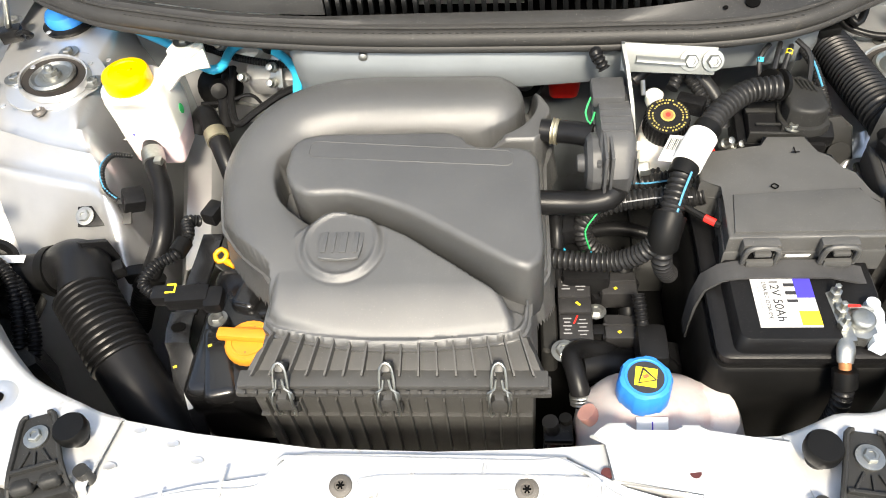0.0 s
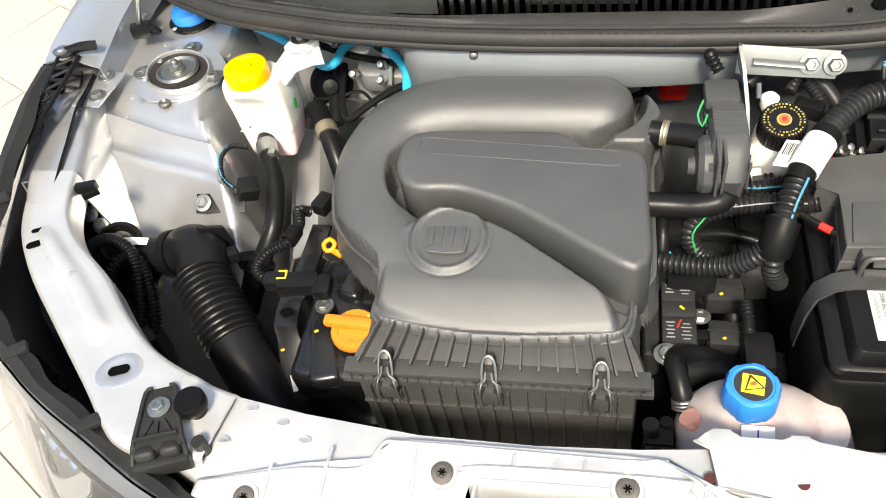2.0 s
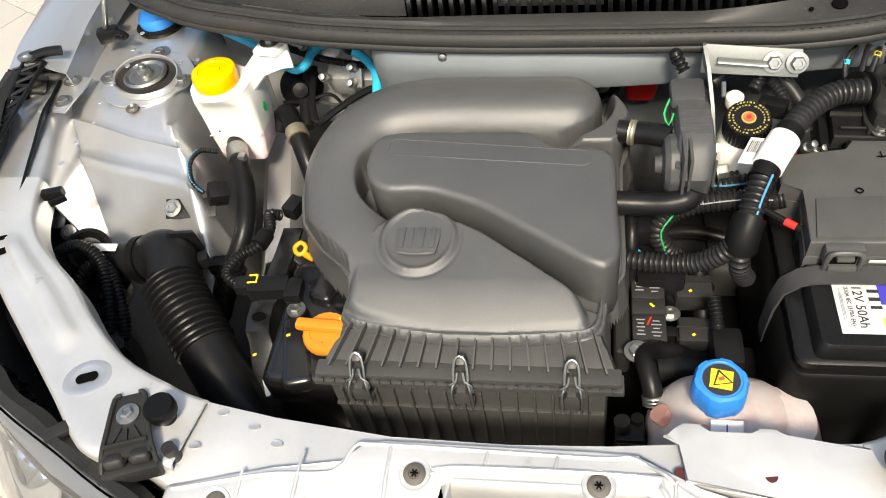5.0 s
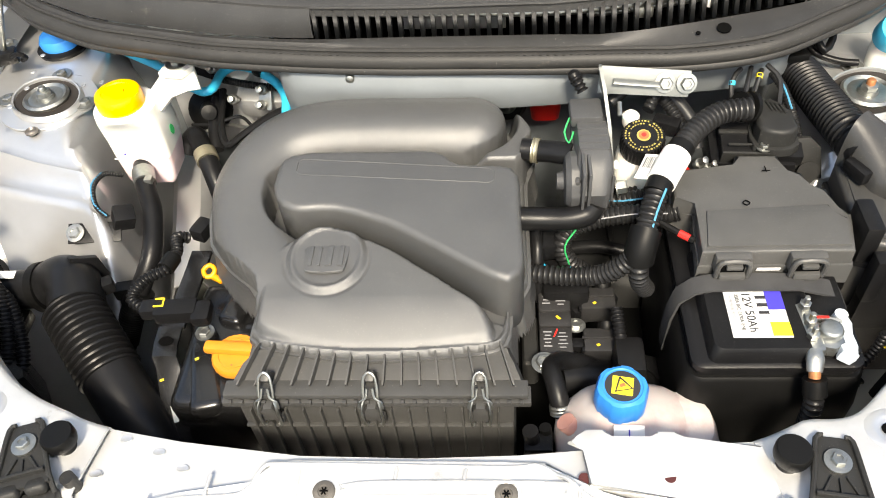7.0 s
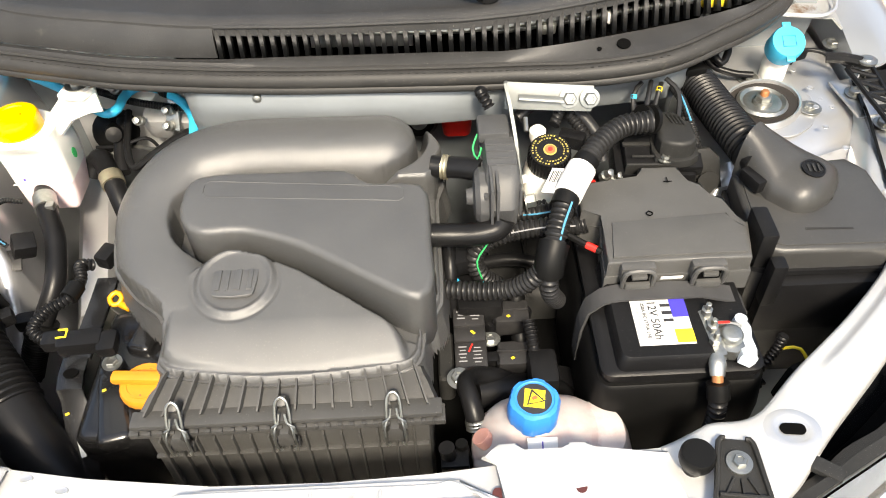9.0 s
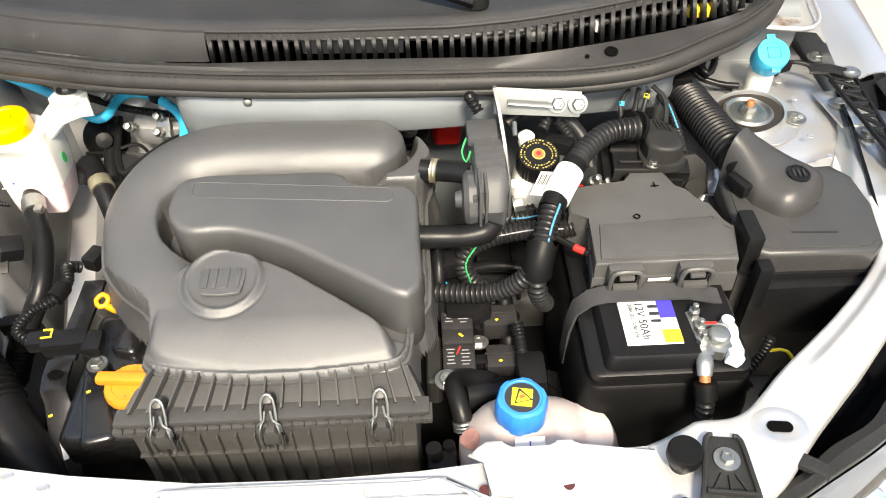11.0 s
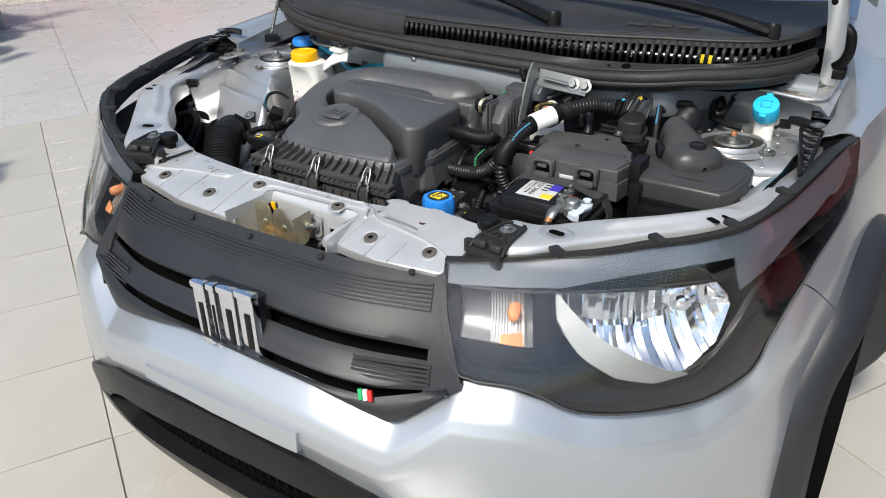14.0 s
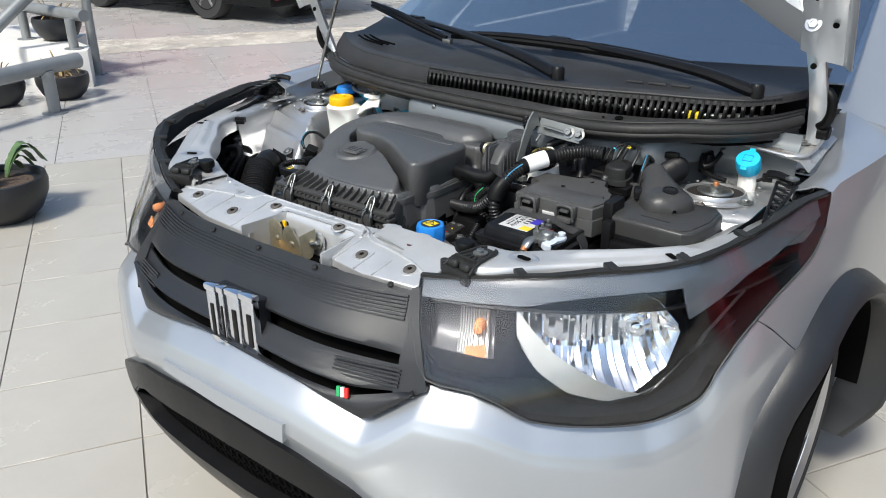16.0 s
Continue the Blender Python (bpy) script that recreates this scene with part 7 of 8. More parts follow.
term = thing("battery_terminal", (.405, -.44, .87), "zinc battery clamp with a white lever", "terminal")
part("clamp_body", prism([(-.010, .030), (.006, .030), (.008, -.004), (.006, -.034), (-.008, -.034), (-.012, 0)], 0, .010, .002, m=Matrix.Translation((.3995, -.436, .889)) @ pose(0, 0, 0, 0, -8, 4)), STEEL, term)
part("clamp_jaw", prism([(-.004, .016), (.018, .018), (.026, .008), (.026, -.012), (.014, -.020), (-.004, -.016)], 0, .014, .003, m=Matrix.Translation((.4035, -.447, .884))), STEEL, term)
part("clamp_ring", lathe([(.0125, 0), (.0125, .018), (.011, .021), (.009, .022), (.001, .0225)], Matrix.Translation((.4165, -.446, .886)), 24), STEEL, term)
for q_ in ((.398, -.412, .899), (.3985, -.434, .899), (.3965, -.452, .899)):
    part("clamp_nut", lathe([(.0065, 0), (.0065, .007), (.005, .008), (.0035, .008), (.0035, .016), (.0025, .017), (.001, .017)], Matrix.Translation(q_), 6), STEEL, term)
part("clamp_screw", tube([(.432, -.430, .897), (.410, -.428, .899), (.394, -.427, .900)], .0040, 8), STEEL, term)
part("red_paint", rbox((.412, -.4295, .9035), (.013, .003, .001), .0003), RED, term)
part("cable_lug", tube([(.397, -.466, .895), (.395, -.476, .892), (.394, -.486, .884)], [.008, .0095, .008], 12, squash=.6), STEEL, term)
part("copper_end", tube([(.394, -.485, .885), (.394, -.490, .879)], .0062, 12), COPPER, term)
part("lever", prism([(-.004, .024), (.010, .024), (.014, .012), (.010, -.004), (.008, -.020), (.012, -.030), (.004, -.036), (-.008, -.030), (-.004, -.010)], 0, .012, .004, m=Matrix.Translation((.429, -.442, .885)) @ pose(0, 0, 0, 0, 6, -4), seg=3), PALE, term)
part("lever_boss", lathe([(.007, 0), (.007, .004), (.004, .005), (.001, .004)], Matrix.Translation((.433, -.424, .898)), 18), PALE, term)
cable = thing("battery_cable", (.40, -.50, .70), "black ribbed battery cable running down to the chassis", "cable", "cables")
part("cable", tube([(.394, -.492, .877), (.395, -.503, .860), (.396, -.508, .835), (.396, -.508, .79), (.388, -.508, .74), (.38, -.50, .68)], .0105, 14, ring=.007, depth=.0022), HOSE, cable)
part("boot", tube([(.394, -.491, .879), (.395, -.502, .864)], .0125, 12), RUBBER, cable)

for ob in (battery, strap):
    settle(ob, .010, .012, -.012)
for ob in (term, cable):
    settle(ob, .016, .020, -.020)

# ---- fuse box over the battery ----
fuse = thing("fuse_box", (.39, -.28, .86), "dusty black fuse box lid with two latches", "fuse box")
FB = [(.291, -.268), (.296, -.216), (.374, -.213), (.376, -.192), (.426, -.194), (.428, -.226), (.447, -.226), (.449, -.252), (.468, -.254), (.470, -.290), (.485, -.296), (.474, -.352), (.309, -.352), (.312, -.312), (.318, -.272)]
part("lid", prism(FB, .858, .8985, .004, seg=3), FUSE, fuse)
skirt = [(x * 1.0 + (x - .38) * .03, y + (y + .28) * .03) for x, y in FB]
part("lid_skirt", prism(skirt, .845, .876, .002), FUSE, fuse)
part("lid_step", prism([(.324, -.290), (.462, -.283), (.464, -.298), (.478, -.306), (.470, -.346), (.316, -.346)], .897, .9015, .002), FUSE, fuse)
for x in (.343, .424):
    lt = part("latch", rbox((x, -.356, .886), (.040, .014, .024), .004), FUSE, fuse)
    part("latch_well", rbox((x, -.3622, .884), (.026, .004, .014), .001), DARK, lt)
    part("latch_loop", tube([(x - .017, -.364, .870), (x - .017, -.367, .890), (x - .011, -.367, .898), (x + .011, -.367, .898), (x + .017, -.367, .890), (x + .017, -.364, .870)], .0030, 8), FUSE, lt)
    part("latch_tongue", rbox((x, -.366, .889), (.018, .008, .006), .002), FUSE, lt)
    part("latch_cup", rbox((x, -.364, .871), (.030, .010, .012), .004), FUSE, lt)
part("lid_tag", rbox((.385, -.3560, .872), (.026, .001, .008), .0003, (20, 0, 0)), PAPER, fuse)
part("lid_mark", tube([(.371, -.275, .9017), (.375, -.279, .9017), (.371, -.283, .9017), (.367, -.279, .9017), (.371, -.275, .9017)], .0008, 6), DARK, fuse)
for x, y, r in ((.405, -.225, .006), (.405, -.222, .001)):
    part("lid_cross", rbox((x, y, .9018), (.010, .0012, .0008), 0, (0, 0, 0 if r > .002 else 90)), DARK, fuse)
part("cable_gland", tube([(.286, -.235, .878), (.268, -.233, .876)], .011, 14), BLACK, fuse)
part("red_fuse_lead", tube([(.309, -.318, .880), (.290, -.305, .882), (.272, -.292, .885)], .0042, 8), RUBBER, fuse)
part("red_sleeve", tube([(.304, -.3145, .8808), (.293, -.307, .8817)], .0046, 8), RED, fuse)

settle(fuse, 0, .012, .014)

# dark shield and bright cable lugs behind the fuse box
shield_ = thing("battery_shield", (.44, -.17, .80), "dark plastic shield behind the fuse box", "shield")
part("shield_plate", prism([(-.075, -.040), (.070, -.040), (.080, -.015), (.070, .036), (.055, .049), (-.010, .040), (-.048, .027), (-.062, .004)], -.003, .003, .001, m=Matrix.Translation((.435, -.165, .855)) @ pose(0, 0, 0, 72, 0, -4)), DUSTY, shield_)
part("shield_disc", lathe([(.014, 0), (.014, .001), (.001, .001)], Matrix.Translation((.492, -.178, .864)) @ pose(0, 0, 0, 72, 0, -4), 24), DUSTY, shield_)
lugs = thing("cable_lugs", (.345, -.165, .86), "bright zinc cable lugs at the fuse box", "cable lugs")
for p in ((.345, -.172, .865), (.352, -.158, .872), (.338, -.16, .88), (.36, -.15, .86)):
    part("lug", lathe([(.007, 0), (.007, .008), (.0045, .010), (.0045, .022), (.001, .023)], Matrix.Translation(p) @ pose(0, 0, 0, 30, 20, 0), 8), STEEL, lugs)
part("lug_bar", tube([(.335, -.18, .87), (.35, -.165, .875), (.375, -.16, .86)], .005, 8), STEEL, lugs)
part("red_sleeve", tube([(.325, -.185, .87), (.318, -.18, .89)], .006, 8), RED, lugs)

settle(shield_, -.016, .007, .009)

# ---- control unit with its plug ----
ecu = thing("control_unit", (.41, -.11, .84), "black control unit with a large plug", "control unit")
part("unit_case", rbox((.415, -.100, .850), (.105, .075, .040), .006, (4, 0, -4)), BLACK, ecu)
box_ = part("unit_socket", rbox((.400, -.100, .876), (.052, .064, .022), .004, (10, 0, -4)), BLACK, ecu)
part("socket_rim", rbox((.400, -.134, .873), (.058, .004, .026), .002, (10, 0, -4)), DUSTY, box_)
part("socket_rim", rbox((.400, -.100, .888), (.056, .006, .004), .001, (10, 0, -4)), DUSTY, box_)
for d in (-.012, .012):
    part("socket_line", rbox((.398, -.112 + d, .888), (.036, .003, .003), .001, (10, 0, -4)), DUSTY, box_)
part("unit_socket", rbox((.448, -.116, .872), (.050, .040, .018), .003, (10, 0, -4)), BLACK, ecu)
plug = part("unit_plug", prism(rounded([(.425, -.066), (.413, -.100), (.414, -.126), (.438, -.136), (.459, -.126), (.456, -.094), (.446, -.074)]), .884, .916, .006, seg=3), DUSTY, ecu, "dusty black plug hood")
part("plug_skirt", prism(rounded([(.421, -.062), (.408, -.100), (.409, -.130), (.438, -.141), (.464, -.130), (.461, -.092), (.449, -.070)]), .880, .892, .002), DUSTY, plug)
for k in range(4):
    part("plug_rib", tube([(.430 + k * .005, -.072 - k * .002, .912), (.430 + k * .005, -.078 - k * .002, .9175), (.434 + k * .005, -.094 - k * .002, .917)], .0014, 6), DUSTY, plug)
for x_ in (.398, .408):
    part("plug_collar", tube([(x_, -.090, .920), (x_ - .005, -.092, .922)], .0195, 18), RUBBER, plug)
part("plug_bolt", bolt((.421, -.132, .888), .006), STEEL, plug)
for pts in ([(.395, -.070, .89), (.392, -.045, .925), (.405, -.030, .935)], [(.405, -.070, .90), (.412, -.045, .93), (.418, -.028, .935)], [(.415, -.066, .90), (.425, -.045, .935), (.432, -.028, .93)], [(.448, -.078, .90), (.450, -.050, .93), (.436, -.030, .94)]):
    part("wire", tube(pts, .0034, 8), LOOM, ecu)
part("wire_band", tube([(.3925, -.047, .922), (.393, -.043, .926)], .0042, 8), CYAN, ecu)
part("wire_band", tube([(.424, -.047, .932), (.426, -.042, .935)], .0042, 8), LEMON, ecu)

settle(ecu, -.008, -.036, .024)

# ---- wiring looms ----
loom = thing("wiring_loom", (.28, -.25, .80), "thick black ribbed wiring loom with a white barcode wrap", "wiring loom", "wiring looms")
part("conduit", tube([(.392, -.143, .955), (.354, -.151, .955), (.322, -.176, .950), (.300, -.205, .945)], .0145, 18, ring=.0068, depth=.0026), LOOM, loom)
part("conduit", tube([(.270, -.256, .931), (.257, -.289, .915), (.249, -.311, .895)], .0140, 18, ring=.0068, depth=.0026), LOOM, loom)
part("tape_wrap", tube([(.304, -.200, .946), (.288, -.224, .941), (.275, -.247, .935), (.267, -.262, .929)], .0160, 18), RUBBER, loom)
part("barcode_wrap", tube([(.296, -.212, .9435), (.284, -.231, .939), (.273, -.250, .934)], .0178, 22), PAPER, loom)
flagp = part("wrap_flag", rbox((.2655, -.226, .938), (.030, .040, .0008), .0002, (10, -18, -30)), PAPER, loom)
q = None
for k in range(11):
    s = rbox((-.011 + k * .0022, .006, .0007), (.0008 + .0007 * ((k * 7) % 3 == 0), .018, .0004), 0)
    bmesh.ops.transform(s, matrix=Matrix.Translation((.2655, -.226, .938)) @ pose(0, 0, 0, 10, -18, -30), verts=s.verts)
    q = merge(q, s)
part("barcode", q, PRINT, flagp)
part("blue_stripe", tube([(.276, -.268, .942), (.264, -.292, .928), (.256, -.312, .908)], .0014, 6), STRIPE, loom)
part("loom_junction", tube([(.254, -.298, .907), (.248, -.312, .893), (.246, -.318, .875)], .0185, 16), RUBBER, loom)
part("loom_tail", tube([(.247, -.318, .878), (.247, -.324, .858), (.252, -.320, .836), (.262, -.310, .812)], .0122, 14, ring=.006, depth=.002), LOOM, loom)
loom2 = thing("wiring_loom", (.2, -.26, .78), "curved black ribbed wiring loom", "wiring loom", "wiring looms")
part("conduit", tube([(.300, -.253, .890), (.285, -.253, .886), (.246, -.252, .885), (.205, -.249, .875), (.173, -.252, .86), (.161, -.262, .84), (.172, -.268, .815), (.194, -.265, .79), (.205, -.262, .76)], .0125, 16, ring=.006, depth=.0022), LOOM, loom2)
part("green_stripe", tube([(.178, -.261, .870), (.164, -.272, .850), (.170, -.279, .824)], .0012, 6), GREEN, loom2)
part("white_stripe", tube([(.285, -.262, .895), (.246, -.261, .894), (.207, -.258, .884)], .0009, 6), GREYPRINT, loom2)
loom3 = thing("wiring_loom", (.17, -.32, .80), "curved black ribbed wiring loom", "wiring loom", "wiring looms")
part("conduit", tube([(.105, -.294, .826), (.117, -.297, .83), (.159, -.307, .835), (.200, -.315, .845), (.226, -.319, .865), (.243, -.315, .885)], .0125, 16, ring=.006, depth=.0022), LOOM, loom3)
loom4 = thing("wiring_loom", (.26, -.18, .84), "curved black ribbed wiring loom", "wiring loom", "wiring looms")
part("conduit", tube([(.285, -.222, .895), (.269, -.216, .880), (.238, -.212, .870), (.221, -.205, .862), (.223, -.192, .858), (.238, -.192, .860), (.260, -.198, .868)], .011, 14, ring=.0055, depth=.002), LOOM, loom4)
part("blue_stripe", tube([(.268, -.225, .886), (.238, -.221, .877), (.222, -.213, .870)], .0012, 6), STRIPE, loom4)
loom5 = thing("wiring_loom", (.3, -.09, .92), "thin black ribbed loom along the firewall", "wiring loom", "wiring looms")
part("conduit", tube([(.275, -.115, .935), (.29, -.092, .948), (.30, -.10, .935), (.315, -.12, .92), (.325, -.14, .90)], .008, 12, ring=.005, depth=.0016), LOOM, loom5)
part("conduit", tube([(.23, -.09, .93), (.26, -.075, .945), (.30, -.085, .94), (.33, -.115, .92), (.34, -.14, .89)], .009, 12), LOOM, loom5)
part("loom_plug", rbox((.298, -.128, .920), (.035, .02, .02), .004, (0, 0, -25)), BLACK, loom5)
loom6 = thing("wiring_loom", (.48, -.06, .90), "thin black ribbed loom with a blue stripe", "wiring loom", "wiring looms")
part("conduit", tube([(.452, -.035, .925), (.448, -.05, .935), (.455, -.075, .93), (.462, -.105, .915), (.47, -.13, .89)], .0062, 10, ring=.0045, depth=.0012), LOOM, loom6)
part("blue_stripe", tube([(.446, -.05, .941), (.453, -.075, .937), (.460, -.105, .922)], .0014, 6), STRIPE, loom6)

# ---- ignition coils ----
coil = thing("ignition_coil", (.15, -.38, .78), "black ignition coil pack with printed plugs", "ignition coil")
part("mount_plate", loft([(.121, -.412, .80, .020, .085, .008), (.121, -.412, .842, .020, .085, .008), (.121, -.412, .846, .015, .078, .006)]), DUSTY, coil)
part("mount_arm", rbox((.108, -.375, .822), (.05, .016, .020), .004, (0, 0, -30)), BLACK, coil)
for y, ln, zz in ((-.353, .046, .838), (-.388, .026, .836), (-.424, .044, .834)):
    pk = part("coil_body", rbox((.152, y, zz), (.040, ln, .044), .003), COIL, coil)
    if ln > .03:
        q = None
        for k in range(5):
            q = rbox((.142, y + .014 - k * .006, zz + .0224), (.010 - .003 * (k % 2), .0018, .0005), 0, bm=q)
            q = rbox((.160, y + .012 - k * .006, zz + .0224), (.012 - .004 * ((k + 1) % 2), .0014, .0005), 0, bm=q)
        part("coil_print", q, GREYPRINT, pk)
for y, zz in ((-.347, .836), (-.417, .832)):
    cn = part("coil_plug", rbox((.180, y, zz), (.024, .017, .022), .003), BLACK, coil)
    part("plug_body", rbox((.208, y, zz + .002), (.044, .040, .030), .004), COIL, cn)
    part("plug_ridge", rbox((.206, y + .002, zz + .018), (.044, .003, .003), .001), COIL, cn)
    part("plug_latch", rbox((.192, y - .014, zz + .010), (.018, .008, .010), .002), BLACK, cn)
    part("plug_boot", tube([(.215, y + .020, zz - .004), (.216, y + .024, zz + .010), (.216, y + .030, zz + .014)], .0115, 14), RUBBER, cn)
    part("plug_dot", rbox((.203, y - .010, zz + .0176), (.004, .0035, .0008), 0, (0, 0, 30)), LEMON, cn)
part("coil_mark", rbox((.156, -.387, .8586), (.007, .003, .0006), 0, (0, 0, -50)), LEMON, coil)
part("coil_mark", rbox((.152, -.412, .8566), (.002, .014, .0006), 0, (0, 0, -20)), RED, coil)
for p in ((.178, -.388, .842), (.112, -.366, .846), (.305, -.405, .74), (.268, -.39, .72)):
    part("coil_bolt", bolt(p, .0085), STEEL, coil)
part("red_mark", rbox((.158, -.352, .8588), (.003, .008, .0006), 0), RED, coil)
part("brass_ring", lathe([(.008, 0), (.008, .004), (.005, .005), (.004, .001)], Matrix.Translation((.113, -.345, .846)), 18), BRASS, coil)
# the coils sit deeper than the housing's flange
warp(coil, lambda v: Vector((v.x - .002, -.290 + (v.y + .33) * .88, v.z - .064)))

# throttle body, pipes and dark mass between engine and battery
throttle = thing("throttle_body", (.17, -.27, .70), "dark throttle body and pipes beside the engine", "throttle body")
part("throttle_case", rbox((.165, -.285, .775), (.06, .06, .07), .010), BLACK, throttle)
part("throttle_plug", rbox((.150, -.255, .835), (.036, .03, .026), .005, (0, 0, 12)), BLACK, throttle)
part("bent_pipe", tube([(.128, -.235, .85), (.130, -.262, .845), (.130, -.285, .82), (.132, -.30, .78)], .0085, 12), HOSE, throttle)
part("cyan_wire", tube([(.135, -.275, .825), (.155, -.295, .822), (.172, -.285, .825)], .0014, 6), CYAN, throttle)
part("bracket_tower", rbox((.235, -.40, .74), (.035, .05, .13), .008), BLACK, throttle)
part("side_bracket", rbox((.262, -.39, .72), (.05, .08, .02), .005, (0, 20, 0)), BLACK, throttle)
part("lever_arm", rbox((.20, -.30, .76), (.07, .02, .03), .005, (0, 10, 30)), BLACK, throttle)
part("striped_wire", tube([(.222, -.345, .82), (.226, -.375, .80), (.23, -.41, .75), (.24, -.44, .70)], .008, 12, ring=.005, depth=.0015), HOSE, throttle)

# ---- expansion tank ----
tank = thing("expansion_tank", (.22, -.50, .66), "milky coolant tank tinged pink with a blue cap", "expansion tank")
part("tank_body", loft([(.225, -.490, .64, .15, .085, .02), (.225, -.492, .74, .172, .10, .03), (.224, -.494, .785, .170, .10, .042), (.218, -.492, .808, .130, .092, .040), (.208, -.489, .824, .078, .074, .036), (.206, -.488, .834, .056, .056, .0275), (.206, -.488, .845, .050, .050, .0245)], seg=8), PINKISH, tank)
part("tank_shoulder", loft([(.270, -.488, .70, .10, .085, .02), (.272, -.490, .77, .098, .085, .03), (.268, -.490, .800, .085, .075, .034), (.262, -.490, .810, .050, .05, .024)]), PINKISH, tank)
m = Matrix.Translation((.206, -.488, 0))
bcap = part("blue_cap", lathe([(.0275, .838), (.0285, .842), (.0285, .862), (.0262, .869), (.0215, .8705), (.0205, .8695), (.002, .8695)], m, 72, knurl=.0013, teeth=6), BLUE, tank, "blue pressure cap with a yellow warning sticker")
st = part("cap_sticker", lathe([(.0185, .8697), (.0185, .8703), (.001, .8703)], m, 32), PRINT, bcap)
tri = []
for k in range(3):
    a = math.radians(100 + 120 * k)
    tri.append((.206 + .0105 * math.cos(a), -.4885 + .0105 * math.sin(a)))
part("warning_square", prism([(.206 + .0155 * math.cos(math.radians(a)), -.488 + .0155 * math.sin(math.radians(a))) for a in (35, 125, 215, 305)], .8703, .8708, 0), LEMON, st)
part("warning_triangle", tube([(x, y, .8712) for x, y in tri + tri[:1]], .0011, 6, smooth=False), PRINT, st)
part("warning_mark", rbox((.206, -.4875, .8711), (.006, .004, .0004), 0, (0, 0, 20)), COPPER, st)
part("tank_level_tag", rbox((.2125, -.5265, .832), (.032, .024, .001), .0004, (38, 0, 0)), PAPER, tank)
part("tag_symbol", tube([(.203, -.5325, .8285), (.207, -.5322, .8287), (.2125, -.5325, .8285), (.217, -.5322, .8287), (.221, -.5325, .8285)], .0010, 6), VIOLET, tank)
part("tag_symbol", rbox((.2125, -.5255, .8338), (.0014, .012, .0008), 0, (38, 0, 0)), VIOLET, tank)
part("tank_neck", tube([(.165, -.495, .80), (.155, -.50, .806), (.148, -.498, .815)], .011, 14), material("pink_hose_end", (.50, .26, .22), .35, 0, .1, 400, .05, 20.0, sss=.2), tank)
th = thing("tank_hose", (.14, -.46, .78), "black overflow hose with a ring clamp", "hose", "hoses")
part("hose", tube([(.148, -.498, .818), (.145, -.488, .832), (.140, -.468, .842), (.137, -.448, .838), (.150, -.43, .825), (.185, -.42, .80), (.215, -.415, .76)], .0115, 14), HOSE, th)
part("ring_clamp", tube([(.1475, -.497, .819), (.146, -.490, .828)], .0135, 14, ring=.004, depth=.001), STEEL, th)
part("clamp_bolt", bolt((.130, -.440, .835), .010), STEEL, th)
part("big_hose", tube([(.150, -.44, .80), (.20, -.43, .79), (.25, -.42, .76), (.28, -.42, .70)], .02, 16), HOSE, th)
settle(th, .004, .028, -.034)
settle(tank, .005, .004, -.004)
pipes = thing("lower_pipes", (.13, -.50, .66), "dark pipes and clips in front of the engine", "pipes")
part("pipe", tube([(.115, -.50, .80), (.122, -.505, .74), (.12, -.51, .66)], .009, 12), HOSE, pipes)
part("pipe", tube([(.132, -.49, .79), (.14, -.50, .73), (.135, -.51, .66)], .007, 12), RUBBER, pipes)
part("red_pipe", tube([(.118, -.515, .76), (.12, -.52, .70)], .004, 8), RED, pipes)
for k in range(3):
    part("pipe_clip", rbox((.124, -.505, .78 - k * .04), (.032, .022, .010), .003), BLACK, pipes)

# ---- resonator box ----
res = thing("resonator_box", (.58, -.25, .66), "black plastic intake resonator box with a domed inlet", "resonator box")
RB = [(.494, -.192), (.560, -.178), (.645, -.172), (.664, -.196), (.668, -.25), (.655, -.316), (.640, -.330), (.516, -.328), (.492, -.318), (.488, -.285)]
part("box", prism(RB, .66, .905, .008, seg=4), RESON, res)
part("box_lip", prism([(x + (x - .58) * .05, y + (y + .25) * .05) for x, y in RB], .865, .873, .002), BLACK, res)
part("box_ledge", rbox((.575, -.338, .82), (.15, .02, .09), .006), BLACK, res)
part("box_tab", rbox((.497, -.300, .900), (.020, .05, .055), .004), BLACK, res)
part("box_tab", rbox((.508, -.340, .865), (.018, .020, .07), .004), BLACK, res)
rows = []
for k in range(31):
    f = k / 30
    cx, cy = .515 + .080 * f, -.172 - .082 * f
    r_ = .028 + .020 * min(f / .5, 1) ** 1.3
    zt = .966 - .026 * min(f / .5, 1)
    if f > .7:
        g = (f - .7) / .3
        r_ *= math.sqrt(max(1 - g ** 2.5, .01))
        zt -= .026 * g ** 3
    sd = Vector((.738, .675, 0))
    row = []
    for a in np.linspace(0, math.pi, 21):
        c_, s_ = math.cos(a), math.sin(a)
        row.append(Vector((cx, cy, .900)) + sd * (r_ * math.copysign(abs(c_) ** .8, c_)) + Vector((0, 0, (zt - .900) * s_ ** .62)))
    rows.append(row)
part("inlet_dome", sheet(rows, .003, outward=(0, 0, 1)), RESON, res)
part("dome_emblem", lathe([(.0145, 0), (.0145, .0015), (.012, .0018), (.012, .0008), (.001, .0008)], Matrix.Translation((.573, -.230, .9405)) @ pose(0, 0, 0, 6, 6, 0), 30), BLACK, res)
q = None
for k in range(3):
    q = rbox((.567 + k * .006, -.230, .9425), (.0028, .012, .0008), 0, (6, 6, 0), bm=q)
part("emblem_bars", q, DUSTY, res)
part("dome_tab", rbox((.507, -.222, .920), (.014, .034, .018), .004, (0, 0, 25)), BLACK, res)
